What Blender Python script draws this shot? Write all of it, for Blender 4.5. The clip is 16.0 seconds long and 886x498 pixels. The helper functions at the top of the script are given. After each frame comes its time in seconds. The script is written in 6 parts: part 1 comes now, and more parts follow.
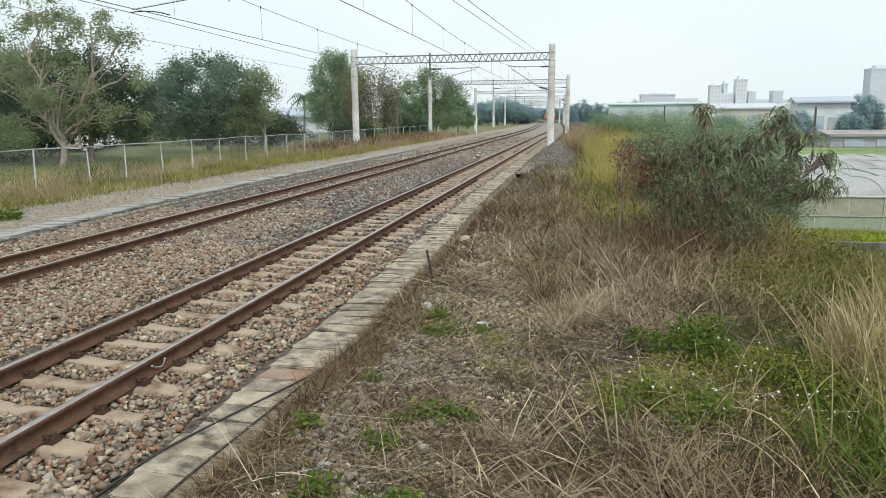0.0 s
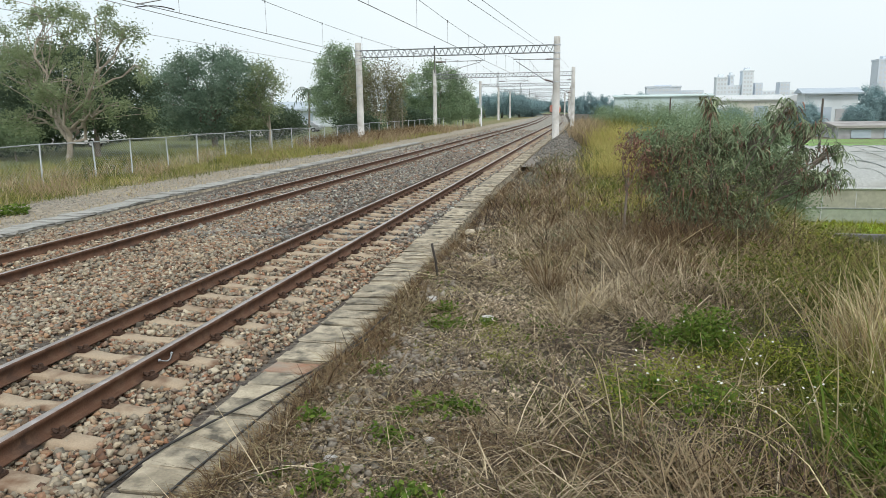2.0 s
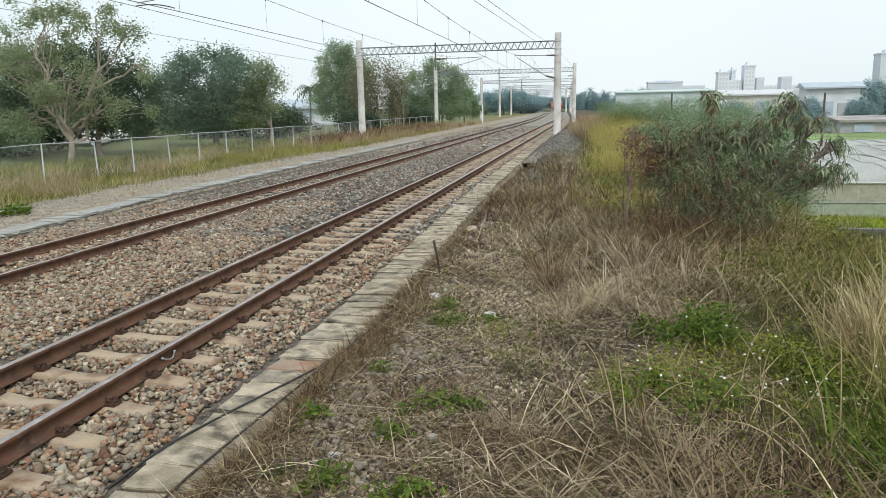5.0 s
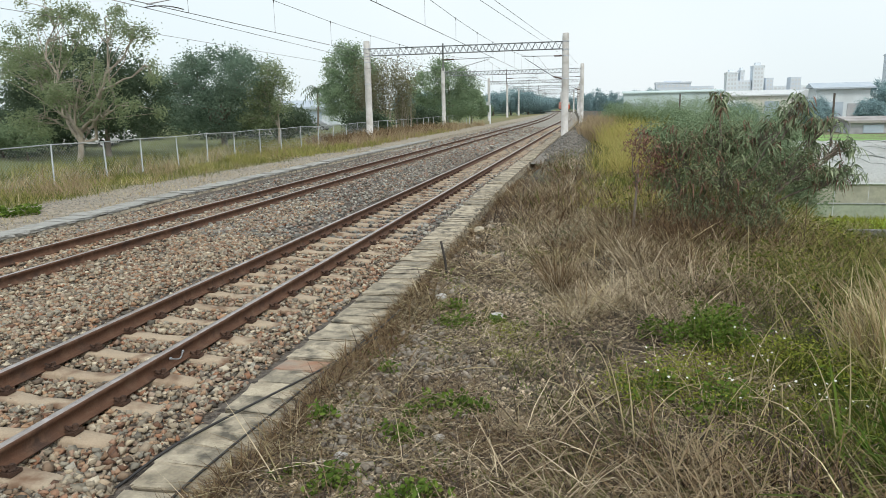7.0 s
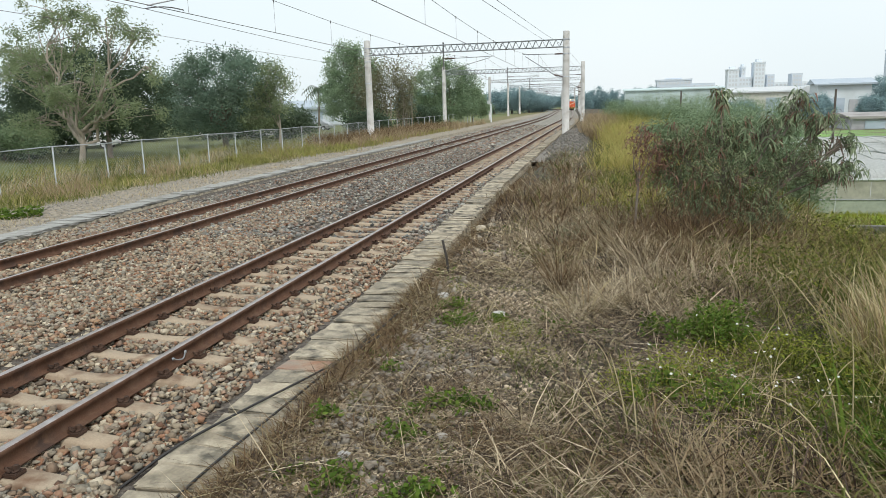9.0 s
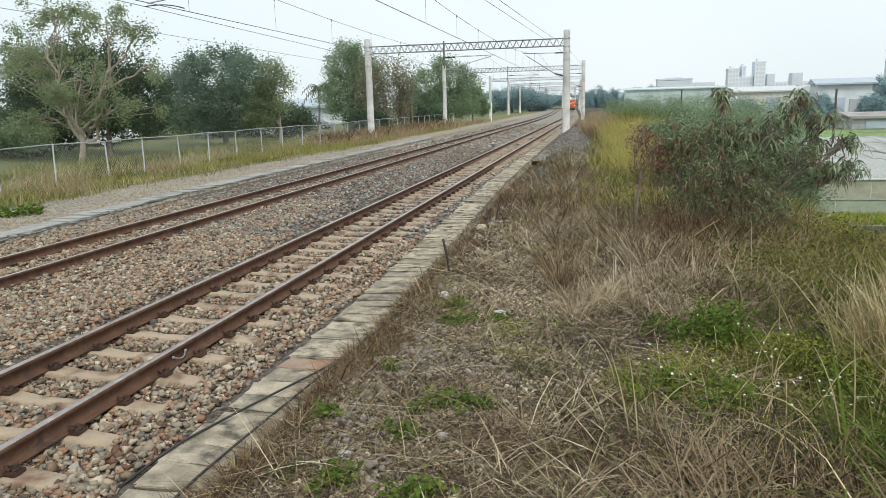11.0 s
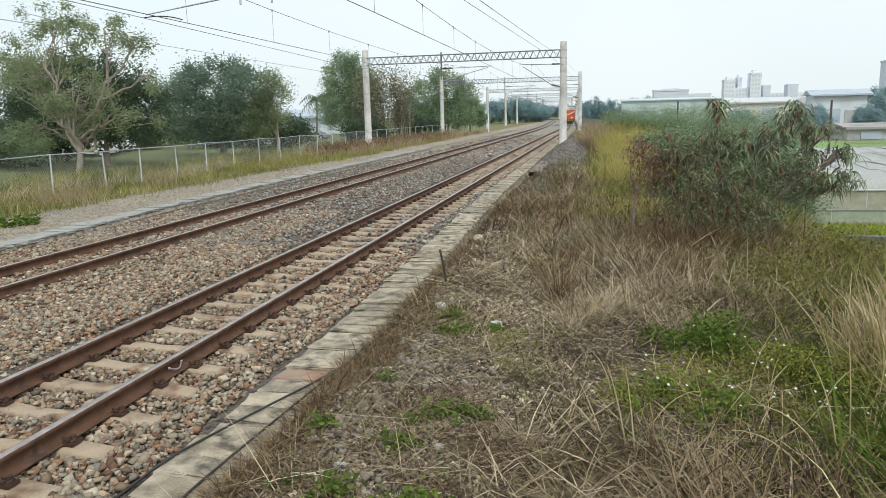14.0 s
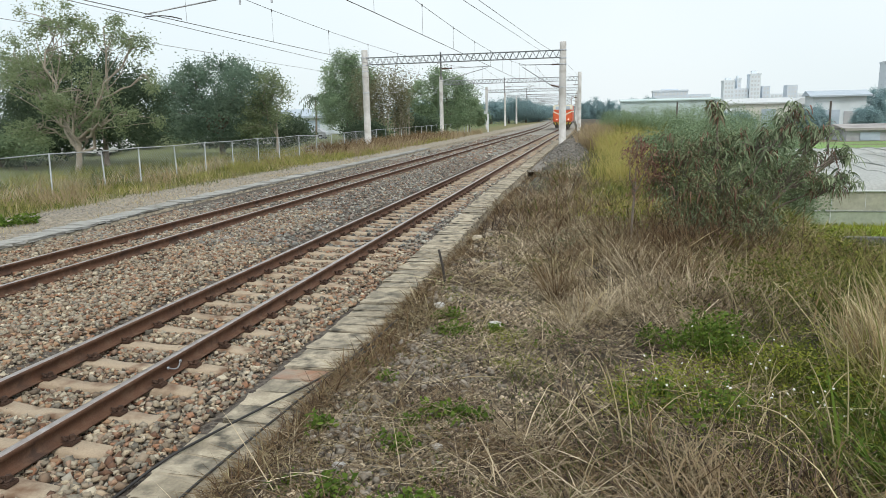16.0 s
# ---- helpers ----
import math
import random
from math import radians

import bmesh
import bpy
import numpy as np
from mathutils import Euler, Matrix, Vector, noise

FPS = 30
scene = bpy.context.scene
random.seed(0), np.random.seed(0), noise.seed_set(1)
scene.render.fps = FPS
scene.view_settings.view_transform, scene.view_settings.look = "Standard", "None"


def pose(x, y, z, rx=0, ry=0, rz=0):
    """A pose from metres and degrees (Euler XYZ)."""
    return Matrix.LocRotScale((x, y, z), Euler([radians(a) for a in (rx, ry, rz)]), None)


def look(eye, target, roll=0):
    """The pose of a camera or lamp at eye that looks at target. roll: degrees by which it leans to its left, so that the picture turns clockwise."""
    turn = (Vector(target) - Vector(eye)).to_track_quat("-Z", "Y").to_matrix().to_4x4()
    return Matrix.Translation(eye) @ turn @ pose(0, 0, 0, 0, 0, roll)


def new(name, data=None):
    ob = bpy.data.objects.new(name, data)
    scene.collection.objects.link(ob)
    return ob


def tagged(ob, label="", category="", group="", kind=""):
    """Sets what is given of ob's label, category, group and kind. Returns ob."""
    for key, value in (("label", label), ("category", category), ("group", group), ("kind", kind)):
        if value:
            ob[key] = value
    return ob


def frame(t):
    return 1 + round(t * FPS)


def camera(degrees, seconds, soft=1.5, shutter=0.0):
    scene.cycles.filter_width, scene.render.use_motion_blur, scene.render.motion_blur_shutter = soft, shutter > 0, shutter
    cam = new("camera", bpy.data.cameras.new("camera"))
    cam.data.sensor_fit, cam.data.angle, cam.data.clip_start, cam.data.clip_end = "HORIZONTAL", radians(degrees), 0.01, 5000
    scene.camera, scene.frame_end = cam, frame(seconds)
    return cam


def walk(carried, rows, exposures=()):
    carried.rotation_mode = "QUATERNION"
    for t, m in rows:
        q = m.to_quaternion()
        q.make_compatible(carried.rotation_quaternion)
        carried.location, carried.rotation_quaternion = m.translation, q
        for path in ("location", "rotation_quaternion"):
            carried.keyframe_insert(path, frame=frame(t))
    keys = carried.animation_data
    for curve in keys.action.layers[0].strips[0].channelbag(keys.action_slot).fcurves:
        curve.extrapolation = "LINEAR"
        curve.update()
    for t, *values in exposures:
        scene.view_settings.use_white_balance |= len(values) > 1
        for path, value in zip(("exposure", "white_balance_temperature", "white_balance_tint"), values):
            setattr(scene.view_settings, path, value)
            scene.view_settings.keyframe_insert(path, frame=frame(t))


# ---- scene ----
# World: x across the line, y along it, z up; rail tops at z = 0.
cam = camera(64.2, 16.0, soft=0.72)
PATH = [
    (0, -0.000, -0.000, 2.140, 10.59, 11.09, -0.50),
    (0.5, 0.000, 0.000, 2.139, 10.77, 11.03, -0.45),
    (1, 0.007, -0.009, 2.142, 10.98, 11.13, -0.56),
    (1.5, 0.005, -0.011, 2.142, 11.01, 11.36, -0.69),
    (2, 0.003, -0.007, 2.145, 11.12, 11.53, -0.77),
    (2.5, 0.001, -0.002, 2.141, 11.17, 11.52, -0.77),
    (3, -0.000, -0.001, 2.136, 11.28, 11.50, -0.97),
    (3.5, 0.002, -0.003, 2.140, 11.36, 11.50, -0.95),
    (4, 0.003, -0.001, 2.138, 11.31, 11.58, -1.06),
    (6.5, 0.006, -0.010, 2.144, 11.44, 12.00, -1.17),
    (7, 0.004, -0.007, 2.143, 11.29, 12.30, -1.18),
    (7.5, 0.005, -0.010, 2.144, 11.38, 12.35, -1.41),
    (8, 0.002, -0.003, 2.144, 11.39, 12.40, -1.35),
    (8.5, 0.006, -0.013, 2.146, 11.46, 12.42, -1.53),
    (9, 0.007, -0.007, 2.139, 11.36, 12.46, -1.62),
    (11.5, -0.003, 0.002, 2.140, 11.47, 12.46, -1.47),
    (12, 0.001, -0.000, 2.140, 11.42, 12.52, -1.60),
    (12.5, 0.001, -0.001, 2.141, 11.36, 12.52, -1.60),
    (13, -0.002, -0.001, 2.138, 11.19, 12.50, -1.49),
    (13.5, 0.003, -0.000, 2.141, 10.87, 12.32, -1.37),
    (14, 0.007, -0.005, 2.145, 10.63, 12.22, -1.43),
    (14.5, 0.003, -0.001, 2.144, 10.60, 12.14, -1.36),
    (15, 0.005, -0.007, 2.146, 10.63, 12.08, -1.44),
    (15.5, -0.002, -0.004, 2.145, 10.67, 12.02, -1.20),
    (16, 0.010, -0.009, 2.148, 10.63, 12.15, -1.30),
]


def cam_pose(x, y, z, pitch, yaw, roll):
    p, w = radians(pitch), radians(yaw)
    way = Vector((-math.sin(w) * math.cos(p), math.cos(w) * math.cos(p), -math.sin(p)))
    eye = Vector((x, y, z))
    return look(eye, eye + way, roll)


walk(cam, [(r[0], cam_pose(*r[1:])) for r in PATH])

# ---- overcast light ----
SUN_EL, SUN_AZ = 52.0, 150.0
world = bpy.data.worlds.new("overcast_sky")
scene.world = world
world.use_nodes = True
wn = world.node_tree.nodes
wl = world.node_tree.links
sky = wn.new("ShaderNodeTexSky")
sky.sky_type, sky.sun_disc = "NISHITA", False
sky.sun_elevation, sky.sun_rotation = radians(SUN_EL), radians(SUN_AZ)
sky.dust_density, sky.air_density = 4.0, 1.0
dim = wn.new("ShaderNodeVectorMath")
dim.operation = "SCALE"
dim.inputs["Scale"].default_value = 0.12
wl.new(sky.outputs[0], dim.inputs[0])
cloud = wn.new("ShaderNodeTexNoise")
cloud.inputs["Scale"].default_value = 1.6
cloud.inputs["Detail"].default_value = 3
cramp = wn.new("ShaderNodeValToRGB")
cramp.color_ramp.elements[0].position, cramp.color_ramp.elements[0].color = 0.3, (0.76, 0.87, 0.915, 1)
cramp.color_ramp.elements[1].position, cramp.color_ramp.elements[1].color = 0.7, (0.905, 0.965, 0.98, 1)
wl.new(cloud.outputs[0], cramp.inputs[0])
veil = wn.new("ShaderNodeMix")
veil.data_type = "RGBA"
veil.inputs["Factor"].default_value = 0.86
wl.new(dim.outputs[0], veil.inputs["A"])
wl.new(cramp.outputs[0], veil.inputs["B"])
bg = wn["Background"]
bg.inputs["Strength"].default_value = 1.16
wl.new(veil.outputs["Result"], bg.inputs["Color"])

sun = new("sun", bpy.data.lights.new("sun", "SUN"))
sun.data.energy, sun.data.angle, sun.data.color = 1.7, radians(14), (1.0, 0.96, 0.9)
se, sa = radians(SUN_EL), radians(SUN_AZ)
sun.matrix_world = look((0, 0, 40), (-math.sin(sa) * math.cos(se), -math.cos(sa) * math.cos(se), 40 - math.sin(se)))
scene.view_settings.exposure = 0.0


# ---- materials ----
def material(name, colors, scale=4.0, rough=0.8, metal=0.0, bump=0.3, bump_scale=40.0, island=0.0, obj=0.0,
             detail=6.0, bump_dist=0.01, translucent=0.0, stretch=(1, 1, 1), stains=None):
    """Colours mixed by two scales of noise, by each island's or each object's own chance, and fine relief."""
    m = bpy.data.materials.new(name)
    m.use_nodes = True
    n, l = m.node_tree.nodes, m.node_tree.links
    bsdf = n["Principled BSDF"]
    geo = n.new("ShaderNodeNewGeometry")
    mp = n.new("ShaderNodeMapping")
    mp.inputs["Scale"].default_value = stretch
    l.new(geo.outputs["Position"], mp.inputs["Vector"])
    big, fine = n.new("ShaderNodeTexNoise"), n.new("ShaderNodeTexNoise")
    big.inputs["Scale"].default_value, big.inputs["Detail"].default_value = scale, detail
    fine.inputs["Scale"].default_value, fine.inputs["Detail"].default_value = bump_scale, 4
    l.new(mp.outputs[0], big.inputs["Vector"])
    l.new(mp.outputs[0], fine.inputs["Vector"])
    ramp = n.new("ShaderNodeValToRGB")
    el = ramp.color_ramp.elements
    k = len(colors)
    lo, hi = (0.3, 0.7) if not (island or obj) else (0.08, 0.92)
    while len(el) < k:
        el.new(0.5)
    for i, c in enumerate(colors):
        el[i].position = lo + (hi - lo) * i / max(1, k - 1)
        el[i].color = (*c, 1)
    fac = big.outputs[0]
    share = max(island, obj)
    if share:
        chance = geo.outputs["Random Per Island"]
        if obj:
            info = n.new("ShaderNodeObjectInfo")
            chance = info.outputs["Random"]
        mix = n.new("ShaderNodeMix")
        mix.inputs["Factor"].default_value = share
        l.new(fac, mix.inputs["A"])
        l.new(chance, mix.inputs["B"])
        fac = mix.outputs["Result"]
    l.new(fac, ramp.inputs[0])
    col = ramp.outputs[0]
    # fine grain darkens and lightens the colour a little
    grain = n.new("ShaderNodeMapRange")
    grain.inputs["To Min"].default_value, grain.inputs["To Max"].default_value = 0.72, 1.28
    l.new(fine.outputs[0], grain.inputs["Value"])
    mul = n.new("ShaderNodeVectorMath")
    mul.operation = "SCALE"
    l.new(col, mul.inputs[0])
    l.new(grain.outputs[0], mul.inputs["Scale"])
    col = mul.outputs[0]
    if stains:
        st = n.new("ShaderNodeTexNoise")
        st.inputs["Scale"].default_value, st.inputs["Detail"].default_value = stains[1], 5
        l.new(mp.outputs[0], st.inputs["Vector"])
        sr = n.new("ShaderNodeMapRange")
        sr.inputs["From Min"].default_value, sr.inputs["From Max"].default_value = 0.5, 0.68
        l.new(st.outputs[0], sr.inputs["Value"])
        sm = n.new("ShaderNodeMix")
        sm.data_type = "RGBA"
        l.new(sr.outputs[0], sm.inputs["Factor"])
        l.new(col, sm.inputs["A"])
        sm.inputs["B"].default_value = (*stains[0], 1)
        col = sm.outputs["Result"]
    l.new(col, bsdf.inputs["Base Color"])
    bsdf.inputs["Roughness"].default_value = rough
    bsdf.inputs["Metallic"].default_value = metal
    if bump:
        b = n.new("ShaderNodeBump")
        b.inputs["Strength"].default_value, b.inputs["Distance"].default_value = bump, bump_dist
        l.new(fine.outputs[0], b.inputs["Height"])
        l.new(b.outputs[0], bsdf.inputs["Normal"])
    if translucent:
        bsdf.inputs["Specular IOR Level"].default_value = 0.15
        tr = n.new("ShaderNodeBsdfTranslucent")
        l.new(col, tr.inputs["Color"])
        ms = n.new("ShaderNodeMixShader")
        ms.inputs[0].default_value = translucent
        l.new(bsdf.outputs[0], ms.inputs[1])
        l.new(tr.outputs[0], ms.inputs[2])
        l.new(ms.outputs[0], n["Material Output"].inputs["Surface"])
    return m


M = {}
M["soil"] = material("soil_and_thatch", [(0.024, 0.0185, 0.0112), (0.0522, 0.0426, 0.0282), (0.0878, 0.0763, 0.0545), (0.0361, 0.0296, 0.0185)], 2.2, 0.95, bump=0.9, bump_scale=35, bump_dist=0.03)
M["lawn"] = material("rough_grass_soil", [(0.12, 0.13, 0.04), (0.23, 0.2, 0.08), (0.1, 0.14, 0.04)], 0.5, 0.95, bump=0.8, bump_scale=14, bump_dist=0.05)
M["grit"] = material("pale_gravel", [(0.22, 0.2, 0.17), (0.36, 0.33, 0.29), (0.17, 0.15, 0.12)], 2.5, 0.95, bump=0.9, bump_scale=45, bump_dist=0.03)
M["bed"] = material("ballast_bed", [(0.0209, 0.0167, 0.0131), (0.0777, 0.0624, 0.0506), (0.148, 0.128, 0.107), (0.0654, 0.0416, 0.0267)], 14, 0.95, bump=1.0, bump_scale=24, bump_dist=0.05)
M["bed_far"] = material("ballast_far_hazed", [(0.11, 0.095, 0.0756), (0.248, 0.23, 0.194), (0.331, 0.31, 0.27), (0.184, 0.15, 0.119)], 9, 0.95, bump=1.0, bump_scale=14, bump_dist=0.08)
M["stone"] = material("ballast_stone", [(0.143, 0.0749, 0.045), (0.308, 0.251, 0.175), (0.187, 0.166, 0.13), (0.473, 0.396, 0.28), (0.275, 0.139, 0.08), (0.341, 0.31, 0.245), (0.066, 0.0567, 0.045), (0.396, 0.241, 0.14), (0.286, 0.246, 0.185), (0.616, 0.535, 0.4), (0.077, 0.0481, 0.035), (0.396, 0.321, 0.22), (0.209, 0.198, 0.165), (0.319, 0.161, 0.09), (0.363, 0.332, 0.27)], 0.5, 0.9, bump=0.5, bump_scale=60, island=0.88)
M["verge_stone"] = material("dusty_verge_stone", [(0.0847, 0.0678, 0.0465), (0.24, 0.192, 0.132), (0.444, 0.362, 0.255), (0.156, 0.124, 0.0874), (0.342, 0.285, 0.211), (0.741, 0.611, 0.439)], 0.5, 0.95, bump=0.5, bump_scale=60, island=0.85)
M["sand_stone"] = material("pale_sandy_gravel", [(0.176, 0.163, 0.136), (0.29, 0.264, 0.229), (0.37, 0.343, 0.299), (0.229, 0.211, 0.176)], 0.5, 0.95, bump=0.4, bump_scale=60, island=0.8)
M["stone_far"] = material("ballast_stone_hazed", [(0.117, 0.0686, 0.0477), (0.252, 0.23, 0.185), (0.153, 0.152, 0.138), (0.387, 0.363, 0.297), (0.225, 0.127, 0.0848), (0.279, 0.284, 0.26), (0.054, 0.0519, 0.0477), (0.324, 0.221, 0.148), (0.234, 0.225, 0.196), (0.504, 0.49, 0.424), (0.063, 0.0441, 0.0371), (0.324, 0.294, 0.233), (0.171, 0.181, 0.175), (0.261, 0.147, 0.0954), (0.297, 0.304, 0.286)], 0.5, 0.92, bump=0.4, bump_scale=40, island=0.85)
M["grey_stone"] = material("grey_loose_stone", [(0.147, 0.131, 0.108), (0.24, 0.214, 0.176), (0.333, 0.293, 0.24), (0.194, 0.166, 0.133), (0.416, 0.367, 0.304)], 0.5, 0.95, bump=0.5, bump_scale=60, island=0.85)
M["dark_stone"] = material("grey_heap_stone", [(0.0998, 0.0955, 0.0853), (0.167, 0.158, 0.142), (0.235, 0.213, 0.184), (0.133, 0.119, 0.0992)], 2, 0.9, bump=0.4, bump_scale=60, island=0.8)
M["rail"] = material("rusted_rail_steel", [(0.0813, 0.0387, 0.0225), (0.13, 0.0625, 0.0348), (0.065, 0.0366, 0.0256)], 3, 0.75, 0.2, bump=0.4, bump_scale=80, stains=((0.16, 0.09, 0.055), 9))
M["railtop"] = material("worn_rail_head", [(0.33, 0.27, 0.24), (0.52, 0.47, 0.45)], 8, 0.36, 0.75, bump=0.05, bump_scale=90)
M["concrete"] = material("weathered_sleeper_concrete", [(0.267, 0.2, 0.136), (0.405, 0.319, 0.227), (0.341, 0.281, 0.209)], 5, 0.9, bump=0.4, bump_scale=70, obj=0.4, stains=((0.17, 0.1, 0.06), 4))
M["slab"] = material("trough_lid_concrete", [(0.132, 0.116, 0.0826), (0.277, 0.237, 0.171), (0.475, 0.409, 0.304), (0.211, 0.186, 0.14), (0.396, 0.345, 0.255)], 7, 0.92, bump=1.0, bump_scale=45, obj=0.4, stains=((0.095, 0.085, 0.065), 6))
M["slab_pale"] = material("pale_trough_concrete", [(0.24, 0.24, 0.225), (0.36, 0.355, 0.33), (0.3, 0.295, 0.275)], 5, 0.92, bump=0.6, bump_scale=40, obj=0.4, stains=((0.27, 0.26, 0.23), 4))
M["redslab"] = material("brick_red_slab", [(0.3, 0.15, 0.09), (0.33, 0.25, 0.18)], 6, 0.92, bump=0.5, bump_scale=50, stains=((0.27, 0.24, 0.2), 3))
M["pole"] = material("spun_concrete_pole", [(0.47, 0.46, 0.44), (0.6, 0.59, 0.57)], 1.5, 0.8, bump=0.2, bump_scale=30, stains=((0.38, 0.36, 0.33), 1.2))
M["galv"] = material("galvanised_steel", [(0.36, 0.38, 0.4), (0.5, 0.52, 0.54)], 5, 0.5, 0.6, bump=0.1, bump_scale=60)
M["fence"] = material("fence_zinc", [(0.34, 0.37, 0.38), (0.46, 0.48, 0.49)], 3, 0.55, 0.4, bump=0.1, bump_scale=60)
M["dark"] = material("dark_iron", [(0.035, 0.03, 0.028), (0.07, 0.06, 0.05)], 6, 0.7, 0.4, bump=0.2)
M["clip"] = material("rusted_clip", [(0.05, 0.03, 0.022), (0.1, 0.055, 0.035)], 9, 0.8, 0.3, bump=0.4)
M["wire"] = material("copper_wire_dull", [(0.1, 0.1, 0.1), (0.16, 0.15, 0.14)], 2, 0.6, 0.5, bump=0)
M["insul"] = material("brown_porcelain", [(0.06, 0.03, 0.02), (0.09, 0.045, 0.03)], 5, 0.3, bump=0)
M["cable"] = material("black_cable_sheath", [(0.02, 0.02, 0.02), (0.045, 0.042, 0.04)], 4, 0.7, bump=0.2)
M["straw"] = material("dry_grass_blades", [(0.217, 0.145, 0.0756), (0.392, 0.3, 0.164), (0.566, 0.478, 0.282), (0.305, 0.245, 0.154), (0.696, 0.622, 0.376)], 1.2, 0.9, bump=0, island=0.85, translucent=0.15)
M["twig"] = material("dead_brown_stems", [(0.0416, 0.0285, 0.0146), (0.141, 0.101, 0.053), (0.334, 0.279, 0.162), (0.123, 0.0709, 0.0359), (0.446, 0.389, 0.23)], 1.2, 0.92, bump=0, island=0.85, translucent=0.1)
M["dead"] = material("blackened_dead_stems", [(0.0229, 0.0161, 0.0119), (0.0612, 0.0399, 0.0289), (0.115, 0.0756, 0.0544)], 1.5, 0.92, bump=0, island=0.8)
M["ash"] = material("ash_brown_thatch", [(0.0949, 0.0696, 0.0449), (0.271, 0.212, 0.14), (0.56, 0.465, 0.317), (0.189, 0.136, 0.0905), (0.796, 0.682, 0.492)], 1.2, 0.92, bump=0, island=0.85, translucent=0.1)
M["olive"] = material("olive_grass_blades", [(0.0484, 0.0693, 0.0143), (0.106, 0.129, 0.0297), (0.195, 0.193, 0.0561), (0.0814, 0.116, 0.0231), (0.268, 0.266, 0.0858)], 0.9, 0.85, bump=0, island=0.7, translucent=0.3)
M["umber"] = material("umber_dead_weeds", [(0.0769, 0.0459, 0.0248), (0.164, 0.108, 0.0611), (0.267, 0.195, 0.111), (0.113, 0.0675, 0.0388)], 1.2, 0.92, bump=0, island=0.8, translucent=0.15)
M["greyweed"] = material("grey_green_weed_leaf", [(0.138, 0.149, 0.0978), (0.218, 0.23, 0.149), (0.299, 0.299, 0.196)], 0.8, 0.9, bump=0, island=0.6, translucent=0.25)
M["lime"] = material("yellow_green_weed_leaf", [(0.157, 0.19, 0.025), (0.269, 0.302, 0.045), (0.37, 0.37, 0.07)], 1.2, 0.75, bump=0, island=0.6, translucent=0.35)
M["gold"] = material("yellow_green_grass", [(0.239, 0.235, 0.0688), (0.408, 0.37, 0.137), (0.23, 0.253, 0.0688), (0.443, 0.361, 0.176)], 0.6, 0.9, bump=0, island=0.6, translucent=0.4)
M["reed"] = material("bright_yellow_reeds", [(0.355, 0.323, 0.103), (0.537, 0.448, 0.17), (0.388, 0.381, 0.114), (0.624, 0.476, 0.228)], 0.6, 0.9, bump=0, island=0.6, translucent=0.5)
M["russet"] = material("russet_reeds", [(0.297, 0.21, 0.128), (0.391, 0.305, 0.196), (0.281, 0.245, 0.128)], 0.8, 0.9, bump=0, island=0.6, translucent=0.25)
M["green"] = material("fresh_herb_leaf", [(0.051, 0.097, 0.015), (0.102, 0.167, 0.025), (0.196, 0.264, 0.047)], 1.5, 0.7, bump=0, island=0.75, translucent=0.3)
M["petal"] = material("white_petal", [(0.637, 0.637, 0.574), (0.722, 0.722, 0.656)], 4, 0.8, bump=0)
M["leafA"] = material("olive_tree_leaf", [(0.14, 0.2, 0.105), (0.258, 0.316, 0.179), (0.415, 0.457, 0.271)], 0.35, 0.6, bump=0, island=0.35, translucent=0.5)
M["leafB"] = material("dark_tree_leaf", [(0.0585, 0.0945, 0.0622), (0.099, 0.14, 0.0885), (0.153, 0.189, 0.115)], 0.4, 0.6, bump=0, island=0.3, translucent=0.5)
M["leafC"] = material("mid_tree_leaf_hazed", [(0.172, 0.262, 0.163), (0.287, 0.378, 0.236), (0.412, 0.497, 0.31)], 0.3, 0.65, bump=0, island=0.35, translucent=0.5)
M["leafD"] = material("bamboo_leaf", [(0.168, 0.18, 0.102), (0.24, 0.24, 0.144), (0.312, 0.288, 0.186)], 0.3, 0.7, bump=0, island=0.6, translucent=0.3)
M["leafS"] = material("shrub_leaflets", [(0.074, 0.103, 0.0537), (0.142, 0.179, 0.0945), (0.269, 0.308, 0.174), (0.108, 0.143, 0.0758), (0.202, 0.2, 0.119)], 1.5, 0.6, bump=0, island=0.55, translucent=0.2)
M["pod"] = material("brown_seed_pods", [(0.139, 0.076, 0.0569), (0.232, 0.132, 0.0983), (0.325, 0.193, 0.145)], 1.5, 0.8, bump=0, island=0.7, translucent=0.1)
M["leafT"] = material("drooping_shrub_leaf", [(0.0862, 0.12, 0.0683), (0.187, 0.24, 0.138), (0.374, 0.434, 0.277), (0.129, 0.173, 0.0975), (0.245, 0.27, 0.163)], 1.5, 0.7, bump=0, island=0.7, translucent=0.2)
M["leafF"] = material("far_leaf_haze_tint", [(0.228, 0.348, 0.376), (0.284, 0.408, 0.427), (0.342, 0.456, 0.467)], 0.1, 0.9, bump=0, island=0.2, translucent=0.3)
M["leafM"] = material("hazed_tree_leaf", [(0.122, 0.193, 0.149), (0.193, 0.271, 0.201), (0.286, 0.357, 0.252)], 0.4, 0.7, bump=0, island=0.2, translucent=0.5)
M["bush"] = material("green_thicket_leaf", [(0.162, 0.24, 0.141), (0.228, 0.307, 0.181), (0.304, 0.368, 0.225)], 0.25, 0.75, bump=0, island=0.3, translucent=0.3)
M["herb"] = material("dull_weed_leaf", [(0.0477, 0.0657, 0.0126), (0.0954, 0.116, 0.0225), (0.164, 0.17, 0.0387), (0.0684, 0.0918, 0.0144), (0.204, 0.185, 0.0594)], 0.8, 0.85, bump=0, island=0.7, translucent=0.25)
